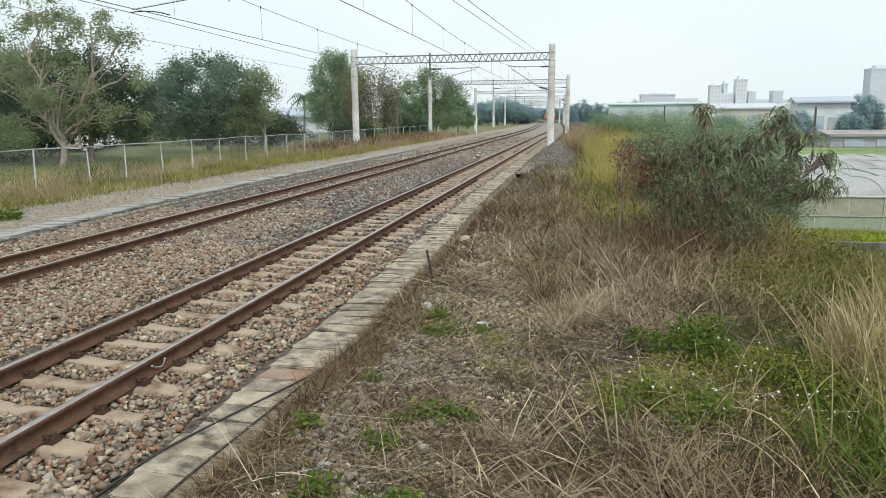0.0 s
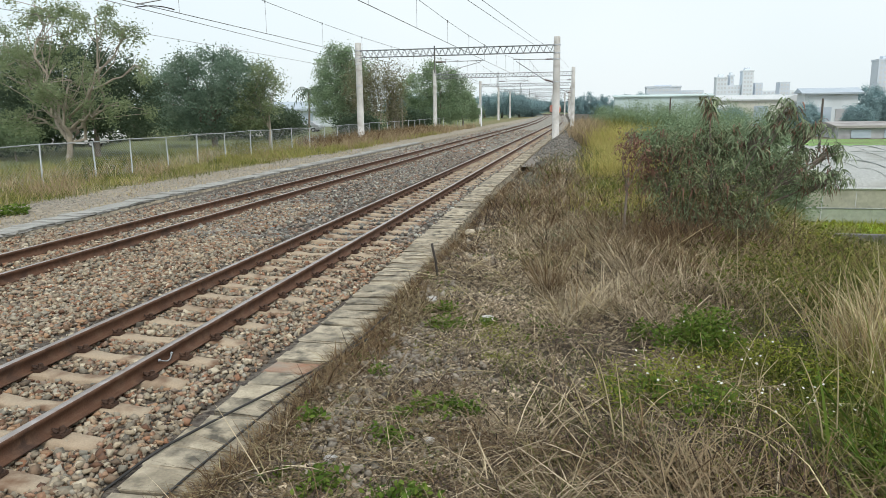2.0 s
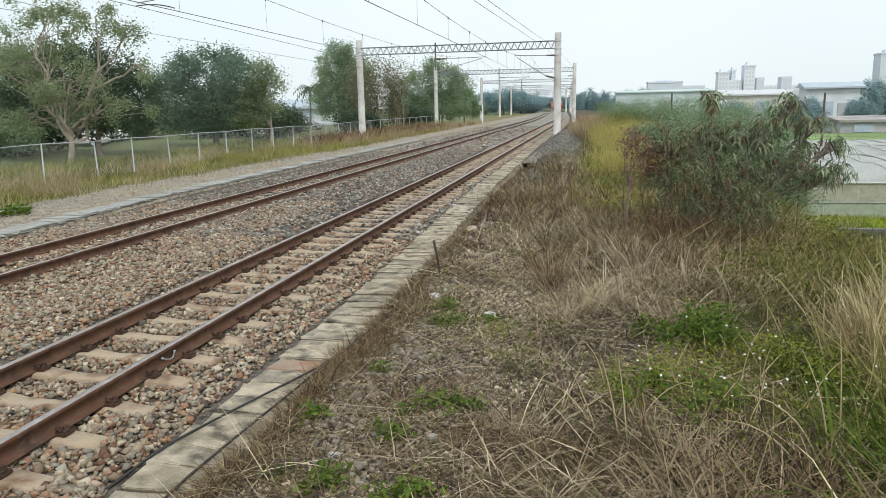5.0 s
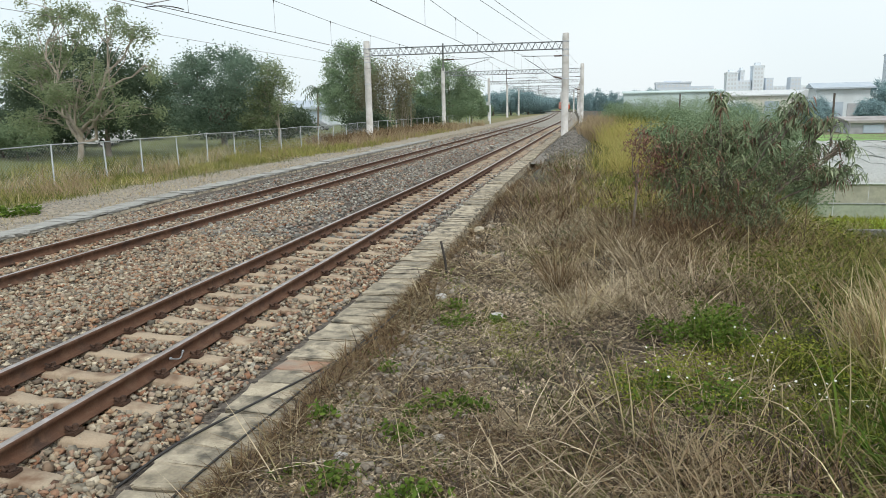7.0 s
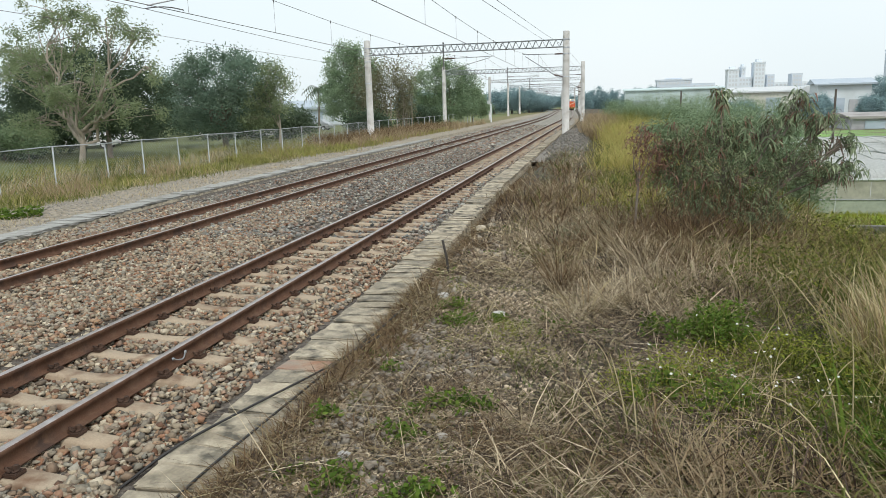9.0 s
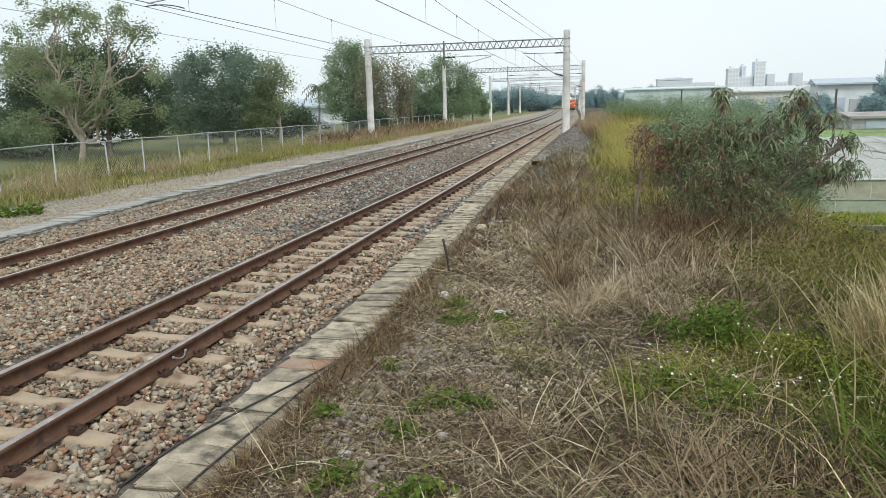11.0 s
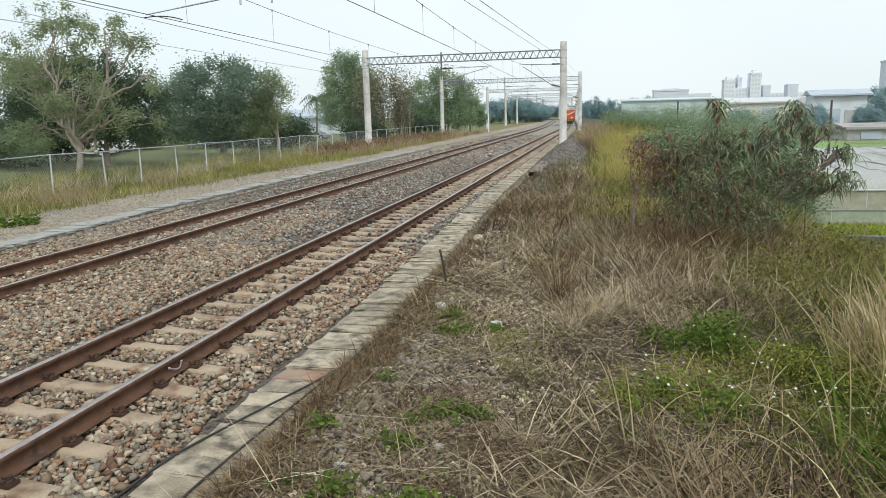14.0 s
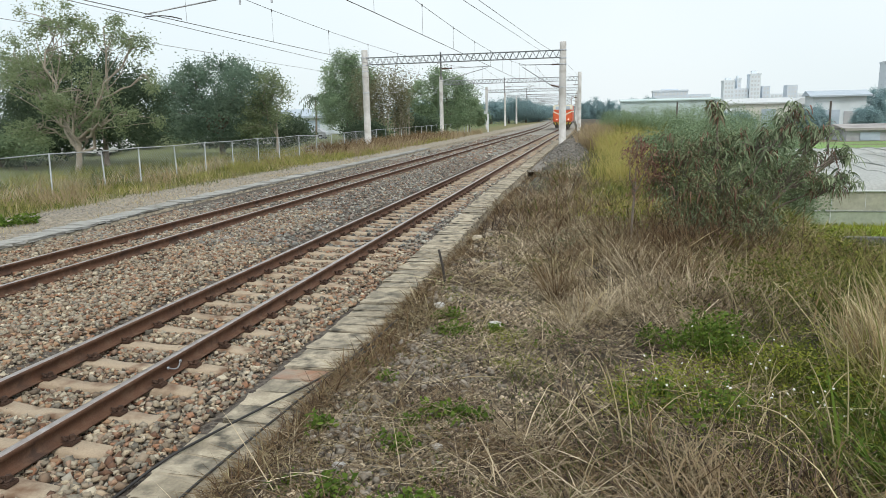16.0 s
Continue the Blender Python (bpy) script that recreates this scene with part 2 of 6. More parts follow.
M["bark"] = material("tree_bark", [(0.14, 0.115, 0.09), (0.24, 0.2, 0.165)], 3, 0.92, bump=0.8, bump_scale=25, bump_dist=0.03)
M["barkp"] = material("pale_bark", [(0.28, 0.24, 0.19), (0.4, 0.35, 0.29)], 3, 0.92, bump=0.6, bump_scale=25, bump_dist=0.02)


# ---- mesh helpers ----
def np_mesh(name, V, F, smooth=False):
    """A mesh from an array of vertices and an array of triangles or quads."""
    V, F = np.asarray(V, np.float32), np.asarray(F, np.int32)
    me = bpy.data.meshes.new(name)
    m, k = F.shape
    me.vertices.add(len(V))
    me.vertices.foreach_set("co", V.ravel())
    me.loops.add(m * k)
    me.loops.foreach_set("vertex_index", F.ravel())
    me.polygons.add(m)
    me.polygons.foreach_set("loop_start", np.arange(0, m * k, k, dtype=np.int32))
    if smooth:
        me.polygons.foreach_set("use_smooth", np.ones(m, bool))
    me.update(calc_edges=True)
    return me


def thing(name, me, mat, label="", category="", group="", kind=""):
    if me is not None and mat is not None:
        me.materials.append(mat)
    return tagged(new(name, me), label, category, group, kind)


def part(name, bm, mat, parent, label=""):
    """Link a bmesh, or a mesh, as one object under its thing or part."""
    if isinstance(bm, bmesh.types.BMesh):
        me = bpy.data.meshes.new(name)
        bm.to_mesh(me)
        bm.free()
    else:
        me = bm
    if mat is not None and not me.materials:
        me.materials.append(mat)
    ob = new(name, me)
    ob.parent = parent
    return tagged(ob, label)


def box(bm, x0, x1, y0, y1, z0, z1, bevel=0.0):
    r = bmesh.ops.create_cube(bm, size=1, matrix=Matrix.Translation(((x0 + x1) / 2, (y0 + y1) / 2, (z0 + z1) / 2)) @ Matrix.Diagonal((x1 - x0, y1 - y0, z1 - z0, 1)))
    if bevel:
        edges = list({e for v in r["verts"] for e in v.link_edges})
        bmesh.ops.bevel(bm, geom=edges, offset=bevel, segments=2, affect="EDGES")
    return bm


def boxed(*args, **kw):
    return box(bmesh.new(), *args, **kw)


def tube(points, radii, sides=6, caps=True):
    """A mesh of a round bar through points; radii one number or one for each point."""
    P = np.asarray(points, float)
    n = len(P)
    rr = np.full(n, radii) if np.isscalar(radii) else np.asarray(radii, float)
    T = np.gradient(P, axis=0)
    T /= np.linalg.norm(T, axis=1)[:, None] + 1e-9
    ref = np.where(np.abs(T[:, 2:3]) > 0.9, np.array([[1.0, 0, 0]]), np.array([[0, 0, 1.0]]))
    A = np.cross(T, ref)
    A /= np.linalg.norm(A, axis=1)[:, None] + 1e-9
    B = np.cross(T, A)
    a = np.linspace(0, 2 * np.pi, sides, endpoint=False)
    V = P[:, None] + rr[:, None, None] * (np.cos(a)[None, :, None] * A[:, None] + np.sin(a)[None, :, None] * B[:, None])
    V = V.reshape(-1, 3)
    i, j = np.meshgrid(np.arange(n - 1), np.arange(sides), indexing="ij")
    k = (j + 1) % sides
    F = np.stack([i * sides + j, i * sides + k, (i + 1) * sides + k, (i + 1) * sides + j], -1).reshape(-1, 4)
    if caps and sides % 2 == 0:
        for b in (0, (n - 1) * sides):
            F = np.concatenate([F, [[b, b + q, b + q + 1, b + q + 2] for q in range(1, sides - 2, 2)]])
    return V, F


def tubes(name, items, smooth=True):
    """One mesh of several round bars: (points, radii, sides) each."""
    Vs, Fs, o = [], [], 0
    for pts, rad, sides in items:
        V, F = tube(pts, rad, sides)
        Vs.append(V)
        Fs.append(F + o)
        o += len(V)
    return np_mesh(name, np.concatenate(Vs), np.concatenate(Fs), smooth)


def rng(seed):
    return np.random.default_rng(seed)


def bend(y):
    """How far the line has swung to the west where it curves away."""
    y = np.asarray(y, float)
    return -(np.clip(y - 85, 0, 65) ** 2 / 3600.0 + np.clip(y - 150, 0, None) * 0.036 + np.clip(y - 228, 0, None) ** 2 / 800.0)


NEAR_X, FAR_X = -4.39, -8.49


# ---- ground ----
def fbm(x, y, s):
    return (np.sin(x * 1.7 * s + 1.3 * np.sin(y * 1.1 * s)) + np.sin(y * 2.3 * s + 1.7 * np.sin(x * 0.9 * s + 2)) + 0.5 * np.sin(x * 4.1 * s + y * 3.7 * s)) / 2.5


def step(x, a, b):
    u = np.clip((x - a) / (b - a), 0, 1)
    return u * u * (3 - 2 * u)


def height(x, y):
    """The lie of the land: a flat bed under the tracks, a rough verge, a bank down to the fields."""
    x, y = np.asarray(x, float), np.asarray(y, float)
    u = x - bend(y)
    z = np.full(np.broadcast(x, y).shape, -0.42)
    verge = -0.12 + 0.06 * fbm(x, y, 1.1) + 0.03 * fbm(x, y, 3.7)
    z = np.where(u > -2.3, z + (verge - z) * step(u, -2.3, -2.05), z)
    crest = 2.6 + 0.5 * np.sin(y * 0.21) + 0.02 * y
    z = z + (-3.4 - verge) * step(u, crest, crest + 6.5)
    west = -0.30 + 0.06 * fbm(x, y, 0.5) - 0.2 * step(-u, 14, 19)
    z = np.where(u < -12.0, z + (west - z) * step(-u, 12.0, 12.3), z)
    return z


def grid_sheet(name, xs, ys, fz):
    X, Y = np.meshgrid(xs, ys)
    V = np.stack([X, Y, fz(X, Y)], -1).reshape(-1, 3)
    nx, ny = len(xs), len(ys)
    i, j = np.meshgrid(np.arange(ny - 1), np.arange(nx - 1), indexing="ij")
    a = i * nx + j
    return np_mesh(name, V, np.stack([a, a + 1, a + nx + 1, a + nx], -1).reshape(-1, 4), True)


xs = np.unique(np.concatenate([np.linspace(-3000, -100, 14), np.linspace(-100, -26, 38), np.linspace(-26, -12.4, 55), np.arange(-12.4, -2.6, 1.0), np.arange(-2.6, 4, 0.13), np.linspace(4, 14, 30), np.linspace(14, 120, 30), np.linspace(120, 3000, 14)]))
ys = np.unique(np.concatenate([np.linspace(-400, -10, 14), np.linspace(-10, 2.5, 20), np.arange(2.5, 16, 0.14), np.arange(16, 60, 0.6), np.linspace(60, 420, 90), np.linspace(420, 4200, 16)]))
ground = thing("ground", grid_sheet("ground", xs, ys, height), None, "rough soil with dead thatch and grass along a railway bank", "ground", kind="structure")


def ground_material():
    """Thatch on the verge, grass and pale gravel on the west side, by the plan of the place."""
    m = M["soil"]
    n, l = m.node_tree.nodes, m.node_tree.links
    geo = n.new("ShaderNodeNewGeometry")
    sep = n.new("ShaderNodeSeparateXYZ")
    l.new(geo.outputs["Position"], sep.inputs[0])
    noi = n.new("ShaderNodeTexNoise")
    noi.inputs["Scale"].default_value, noi.inputs["Detail"].default_value = 0.8, 6
    l.new(geo.outputs["Position"], noi.inputs["Vector"])
    add = n.new("ShaderNodeMath")
    add.operation = "MULTIPLY_ADD"
    add.inputs[1].default_value = 5.0
    l.new(noi.outputs[0], add.inputs[0])
    l.new(sep.outputs[0], add.inputs[2])
    bsdf = n["Principled BSDF"]
    col = bsdf.inputs["Base Color"].links[0].from_socket

    def layer(col, a, b, c1, c2):
        mr = n.new("ShaderNodeMapRange")
        mr.inputs["From Min"].default_value, mr.inputs["From Max"].default_value = a, b
        l.new(add.outputs[0], mr.inputs["Value"])
        tone = n.new("ShaderNodeTexNoise")
        tone.inputs["Scale"].default_value, tone.inputs["Detail"].default_value = 6.0, 8
        l.new(geo.outputs["Position"], tone.inputs["Vector"])
        rp = n.new("ShaderNodeValToRGB")
        rp.color_ramp.elements[0].position, rp.color_ramp.elements[0].color = 0.35, (*c1, 1)
        rp.color_ramp.elements[1].position, rp.color_ramp.elements[1].color = 0.65, (*c2, 1)
        l.new(tone.outputs[0], rp.inputs[0])
        mx = n.new("ShaderNodeMix")
        mx.data_type = "RGBA"
        l.new(mr.outputs[0], mx.inputs["Factor"])
        l.new(col, mx.inputs["A"])
        l.new(rp.outputs[0], mx.inputs["B"])
        return mx.outputs["Result"]

    col = layer(col, -9.3, -9.8, (0.22, 0.19, 0.14), (0.38, 0.33, 0.26))
    col = layer(col, -13.0, -14.2, (0.12, 0.12, 0.045), (0.22, 0.185, 0.08))
    col = layer(col, -20.0, -22.0, (0.1, 0.13, 0.04), (0.16, 0.17, 0.065))
    col = layer(col, 7.0, 10.0, (0.12, 0.11, 0.06), (0.2, 0.17, 0.1))
    l.new(col, bsdf.inputs["Base Color"])
    return m


ground.data.materials.append(ground_material())

# ballast bed: flat tops under both tracks, sloping shoulders
def bed_height(x, y):
    u = x - bend(y)
    z = -0.175 + 0.012 * fbm(x, y, 5)
    z = z - 0.045 * (np.abs(u - NEAR_X) < 1.1) - 0.01 * (np.abs(u - FAR_X) < 1.1)
    z = z - 0.03 * step(u, -3.35, -2.95) - 0.05 * step(-u, 9.75, 10.6)
    return z


ub = np.concatenate([np.linspace(-11.5, -9.6, 10), np.arange(-9.5, -3.4, 0.16), np.linspace(-3.35, -2.84, 6)])
yb = np.unique(np.concatenate([np.linspace(-12, 2.5, 12), np.arange(2.5, 20, 0.16), np.arange(20, 95, 1.0), np.linspace(95, 420, 60)]))
X, Y = np.meshgrid(ub, yb)
XX = X + bend(Y)
ZZ = bed_height(XX, Y)
nx, ny = len(ub), len(yb)
i, j = np.meshgrid(np.arange(ny - 1), np.arange(nx - 1), indexing="ij")
a = i * nx + j
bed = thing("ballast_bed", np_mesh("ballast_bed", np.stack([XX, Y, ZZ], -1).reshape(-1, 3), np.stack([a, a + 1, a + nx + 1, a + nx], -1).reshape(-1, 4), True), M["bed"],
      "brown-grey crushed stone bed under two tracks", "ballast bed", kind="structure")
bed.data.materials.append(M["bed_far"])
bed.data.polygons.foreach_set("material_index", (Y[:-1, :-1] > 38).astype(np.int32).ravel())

# loose stones
CUBE = np.array([[-1, -1, -1], [1, -1, -1], [1, 1, -1], [-1, 1, -1], [-1, -1, 1], [1, -1, 1], [1, 1, 1], [-1, 1, 1]], float)
CUBE_F = np.array([[0, 3, 2, 1], [4, 5, 6, 7], [0, 1, 5, 4], [1, 2, 6, 5], [2, 3, 7, 6], [3, 0, 4, 7]])


def lumps(name, x, y, z, size, seed, flat=0.7):
    """Many angular stones in one mesh: jittered hexahedra, each turned its own way."""
    r = rng(seed)
    n = len(x)
    s = size * r.uniform(0.45, 1.6, n)
    V = CUBE[None] * r.uniform(0.45, 1.15, (n, 8, 1)) * (s[:, None, None] * 0.5)
    V = V * np.stack([r.uniform(0.8, 1.35, n), r.uniform(0.7, 1.1, n), r.uniform(0.55, 0.9, n)], -1)[:, None]
    q = r.normal(size=(n, 4))
    q /= np.linalg.norm(q, axis=1)[:, None]
    w, a, b, c = q.T
    Rm = np.stack([1 - 2 * (b * b + c * c), 2 * (a * b - w * c), 2 * (a * c + w * b), 2 * (a * b + w * c), 1 - 2 * (a * a + c * c), 2 * (b * c - w * a),
                   2 * (a * c - w * b), 2 * (b * c + w * a), 1 - 2 * (a * a + b * b)], -1).reshape(n, 3, 3)
    V = np.einsum("nij,nkj->nki", Rm, V)
    V[:, :, 2] *= flat * r.uniform(0.8, 1.3, n)[:, None]
    V += np.stack([x, y, z], -1)[:, None]
    F = CUBE_F[None] + 8 * np.arange(n)[:, None, None]
    return np_mesh(name, V.reshape(-1, 3), F.reshape(-1, 4))


def scatter(n, x0, x1, y0, y1, seed, power=1.0):
    r = rng(seed)
    return r.uniform(x0, x1, n), y0 + (y1 - y0) * r.uniform(0, 1, n) ** power


def ballast_field(name, n, x0, x1, y0, y1, size, seed, mat="stone"):
    x, y = scatter(n, x0, x1, y0, y1, seed, 1.25)
    x = x + bend(y)
    phase = np.abs((y - 2.457 + 0.2828) % 0.5656 - 0.2828)
    on_sleeper = (phase < 0.115) & (np.abs(x - bend(y) - NEAR_X) < 1.0) & (rng(seed + 5).uniform(0, 1, n) > 0.03)
    keep = ~on_sleeper
    x, y = x[keep], y[keep]
    z = bed_height(x, y) + rng(seed + 1).uniform(-0.032, 0.036, len(x))
    thing(name, lumps(name, x, y, z, size, seed + 2), M[mat], "loose brown and grey crushed ballast stones round the sleepers", "ballast", kind="stuff")


ballast_field("ballast_stones", 44000, -6.9, -2.95, 3.0, 12, 0.044, 10)
ballast_field("ballast_stones", 38000, -11.0, -6.2, 5.5, 17, 0.046, 20)
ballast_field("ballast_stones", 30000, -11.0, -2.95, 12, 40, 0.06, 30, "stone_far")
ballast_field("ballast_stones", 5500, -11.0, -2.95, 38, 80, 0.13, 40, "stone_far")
ballast_field("ballast_stones", 2000, -11.0, -2.95, 3.2, -10, 0.1, 45)


# ---- tracks ----
RAIL = [(-0.032, 0.0), (0.032, 0.0), (0.036, -0.012), (0.034, -0.036), (0.012, -0.05), (0.009, -0.12), (0.03, -0.136), (0.063, -0.143), (0.063, -0.155),
        (-0.063, -0.155), (-0.063, -0.143), (-0.03, -0.136), (-0.009, -0.12), (-0.012, -0.05), (-0.034, -0.036), (-0.036, -0.012)]


def rail_mesh(x0):
    y = np.unique(np.concatenate([[-14.0, 0, 40, 95], np.linspace(95, 420, 40)]))
    prof = np.array(RAIL)
    k = len(prof)
    V = np.stack([np.broadcast_to(x0 + prof[:, 0], (len(y), k)) + bend(y)[:, None], np.broadcast_to(y[:, None], (len(y), k)), np.broadcast_to(prof[:, 1], (len(y), k))], -1).reshape(-1, 3)
    i, j = np.meshgrid(np.arange(len(y) - 1), np.arange(k), indexing="ij")
    q = (j + 1) % k
    F = np.stack([i * k + j, (i + 1) * k + j, (i + 1) * k + q, i * k + q], -1).reshape(-1, 4)
    me = np_mesh("rail", V, F)
    me.materials.append(M["rail"])
    me.materials.append(M["railtop"])
    idx = np.zeros(len(F), np.int32)
    idx[(j.ravel() == 0)] = 1
    me.polygons.foreach_set("material_index", idx)
    return me


def sleeper_mesh():
    """Prestressed concrete sleeper, 2.0 m long, waisted in the middle, with sloped ends."""
    xs_ = np.array([-1.0, -0.97, -0.66, -0.42, -0.15, 0.15, 0.42, 0.66, 0.97, 1.0])
    top = np.array([-0.2, -0.185, -0.158, -0.158, -0.185, -0.185, -0.158, -0.158, -0.185, -0.2])
    wt = np.array([0.085, 0.095, 0.1, 0.1, 0.08, 0.08, 0.1, 0.1, 0.095, 0.085])
    V = []
    for x, z, w in zip(xs_, top, wt):
        V += [(x, -w - 0.03, -0.34), (x, -w, z - 0.015), (x, -w + 0.015, z), (x, w - 0.015, z), (x, w, z - 0.015), (x, w + 0.03, -0.34)]
    F = []
    for a in range(len(xs_) - 1):
        for b in range(5):
            F.append((a * 6 + b, (a + 1) * 6 + b, (a + 1) * 6 + b + 1, a * 6 + b + 1))
    e = (len(xs_) - 1) * 6
    F += [(0, 1, 4, 5), (1, 2, 3, 4), (e + 5, e + 4, e + 1, e), (e + 4, e + 3, e + 2, e + 1)]
    return np_mesh("sleeper", V, F)


def clip_mesh():
    """Spring clip: a bolted base with a curled spring bar over the rail's foot."""
    bm = boxed(-0.05, 0.05, -0.055, 0.055, -0.16, -0.13, bevel=0.006)
    me = bpy.data.meshes.new("rail_clip")
    a = np.linspace(-0.3, 1.6, 9) * np.pi
    V, F = tube(np.stack([-0.01 + 0.045 * np.cos(a), 0.035 * np.sin(a), -0.115 + 0.012 * np.sin(2 * a)], -1), 0.011, 5, caps=False)
    vs = [bm.verts.new(v) for v in V]
    for f in F:
        bm.faces.new([vs[q] for q in f])
    bmesh.ops.create_cone(bm, cap_ends=True, segments=6, radius1=0.022, radius2=0.02, depth=0.05, matrix=Matrix.Translation((0.02, 0, -0.11)))
    bm.to_mesh(me)
    bm.free()
    me.materials.append(M["clip"])
    return me


SLEEPER, CLIP = sleeper_mesh(), clip_mesh()
SLEEPER.materials.append(M["concrete"])


def track(cx, first, count, clipped, label):
    ob = thing("railway_track", None, None, label, "railway track", group="tracks of the double line")
    for s in (-0.566, 0.566):
        part("rail", rail_mesh(cx + s), None, ob, "rusty steel rail with a worn bright top")
    r = rng(int(-cx * 10))
    for k in range(count):
        y = first + 0.5656 * k
        sl = part("sleeper", SLEEPER, None, ob, "worn concrete sleeper" if k == 0 else "")
        sl.matrix_basis = pose(cx + float(bend(y)) + r.uniform(-0.015, 0.015), y, r.uniform(-0.012, 0.004), 0, 0, r.uniform(-0.7, 0.7))
        if k < clipped:
            for s in (-0.566, 0.566):
                for d, turn in ((0.095, 0), (-0.095, 180)):
                    c = part("rail_clip", CLIP, None, sl)
                    c.matrix_basis = pose(s + d, r.uniform(-0.02, 0.02), 0, 0, 0, turn)
    return ob


NEAR_TRACK = track(NEAR_X, 4.154 - 0.5656 * 27, 174, 66, "rusty rails on worn concrete sleepers in ballast, bright-topped")


def rail_bond(x, y, side):
    """A short bright bonding strap riveted to the rail's web."""
    u = np.linspace(0, 1, 9)
    P = np.stack([x + side * (0.022 + 0.03 * np.sin(u * np.pi)), y + (u - 0.5) * 0.2, -0.075 - 0.035 * np.sin(u * np.pi)], -1)
    part("rail_bond", tubes("rail_bond", [(P, 0.007, 6), (P[:1] + np.array([[0, 0, 0], [side * 0.012, 0, 0]]), 0.014, 8), (P[-1:] + np.array([[0, 0, 0], [side * 0.012, 0, 0]]), 0.014, 8)]), M["galv"], NEAR_TRACK, "bright metal bonding strap")


rail_bond(NEAR_X + 0.566, 5.62, 1)
track(FAR_X, 5.0 - 0.5656 * 28, 148, 0, "rusty rails on concrete sleepers half sunk in ballast")


# ---- cable troughs with concrete lids ----
def lid_mesh(w, seed, length=0.29):
    r = rng(seed)
    bm = boxed(-w / 2, w / 2, -length / 2 + 0.011, length / 2 - 0.011, -0.06, 0.0, bevel=0.01)
    for v in bm.verts:
        v.co.x += r.normal() * 0.016
        v.co.y += r.normal() * 0.009
        v.co.z += r.normal() * 0.003
    me = bpy.data.meshes.new("lid")
    bm.to_mesh(me)
    bm.free()
    return me


def trough_x(y):
    return np.interp(y, [0, 7, 12.4, 20.5, 40, 95], [-2.53, -2.53, -2.7, -2.93, -3.0, -3.0])


def trough(name, label, fx, z, w, y0, count, seed, red=(), mat="slab"):
    ob = thing(name, None, None, label, "cable trough")
    r = rng(seed)
    lids = [lid_mesh(w, seed + k) for k in range(7)]
    for me in lids:
        me.materials.append(M[mat])
    rl = lid_mesh(w, seed + 20)
    rl.materials.append(M["redslab"])
    y = np.linspace(y0 - 0.3, y0 + 0.29 * count + 60, 60)
    for s in (-1, 1):
        V = []
        for q in y:
            c = float(fx(q)) + s * (w / 2 - 0.04) + float(bend(q))
            V += [(c - 0.035, q, z - 0.42), (c - 0.035, q, z - 0.064), (c + 0.035, q, z - 0.064), (c + 0.035, q, z - 0.42)]
        F = [(4 * a + b, 4 * a + b + 1, 4 * a + b + 5, 4 * a + b + 4) for a in range(len(y) - 1) for b in range(3)]
        part("side_wall", np_mesh("side_wall", V, F), M["slab"], ob)
    for k in range(count):
        q = y0 + 0.29 * k
        me = rl if k in red else lids[int(r.integers(7))]
        o = part("lid", me, None, ob, "brick-red lid" if k in red else "")
        o.matrix_basis = pose(float(fx(q)) + float(bend(q)) + r.normal() * 0.012, q, z + r.normal() * 0.006, r.normal() * 2.2, r.normal() * 1.2, r.normal() * 1.8)
    return ob


trough("cable_trough", "cracked grey concrete trough lids beside the near track", trough_x, -0.13, 0.52, 2.2 - 0.29 * 36, 246, 50, red=(48,))
trough("cable_trough", "pale concrete trough lids beside the far track", lambda y: np.interp(y, [0, 12, 18, 33, 95], [-11.2, -11.3, -11.75, -11.9, -12.1]), -0.09, 0.62, 7.0 - 0.29 * 50, 200, 90, mat="slab_pale")

# two black cables lying over the near lids
def cable(pts, label):
    P = np.array(pts, float)
    t = np.arange(len(P))
    u = np.linspace(0, len(P) - 1, 50)
    Q = np.stack([np.interp(u, t, P[:, k]) for k in range(3)], -1)
    ker = np.ones(7) / 7
    for k in range(3):
        Q[3:-3, k] = np.convolve(Q[:, k], ker, "valid")
    thing("cable", tubes("cable", [(Q, 0.0095, 6)]), M["cable"], label, "cable", group="cables on the trough")


cable([(-2.36, 2.6, -0.1), (-2.43, 3.4, -0.1), (-2.4, 3.95, -0.1), (-2.36, 4.5, -0.1), (-2.3, 5.2, -0.1), (-2.27, 5.7, -0.1), (-2.2, 6.3, -0.1), (-2.15, 6.8, -0.09), (-2.12, 7.4, -0.08)], "black sheathed cable lying along the trough lids")
cable([(-3.1, 3.0, -0.27), (-2.95, 3.6, -0.2), (-2.83, 3.95, -0.11), (-2.72, 4.3, -0.1), (-2.5, 5.0, -0.1), (-2.33, 5.5, -0.1), (-2.22, 6.0, -0.1), (-2.1, 6.5, -0.1)], "black sheathed cable crossing the trough lids into the grass")


# ---- catenary portals and wires ----
def insulator(items, a, b):
    a, b = np.array(a, float), np.array(b, float)
    u = np.linspace(0, 1, 17)
    rad = np.where(np.arange(17) % 2 == 0, 0.035, 0.075)
    return tubes("insulator", [(a + (b - a) * u[:, None], rad, 8)])


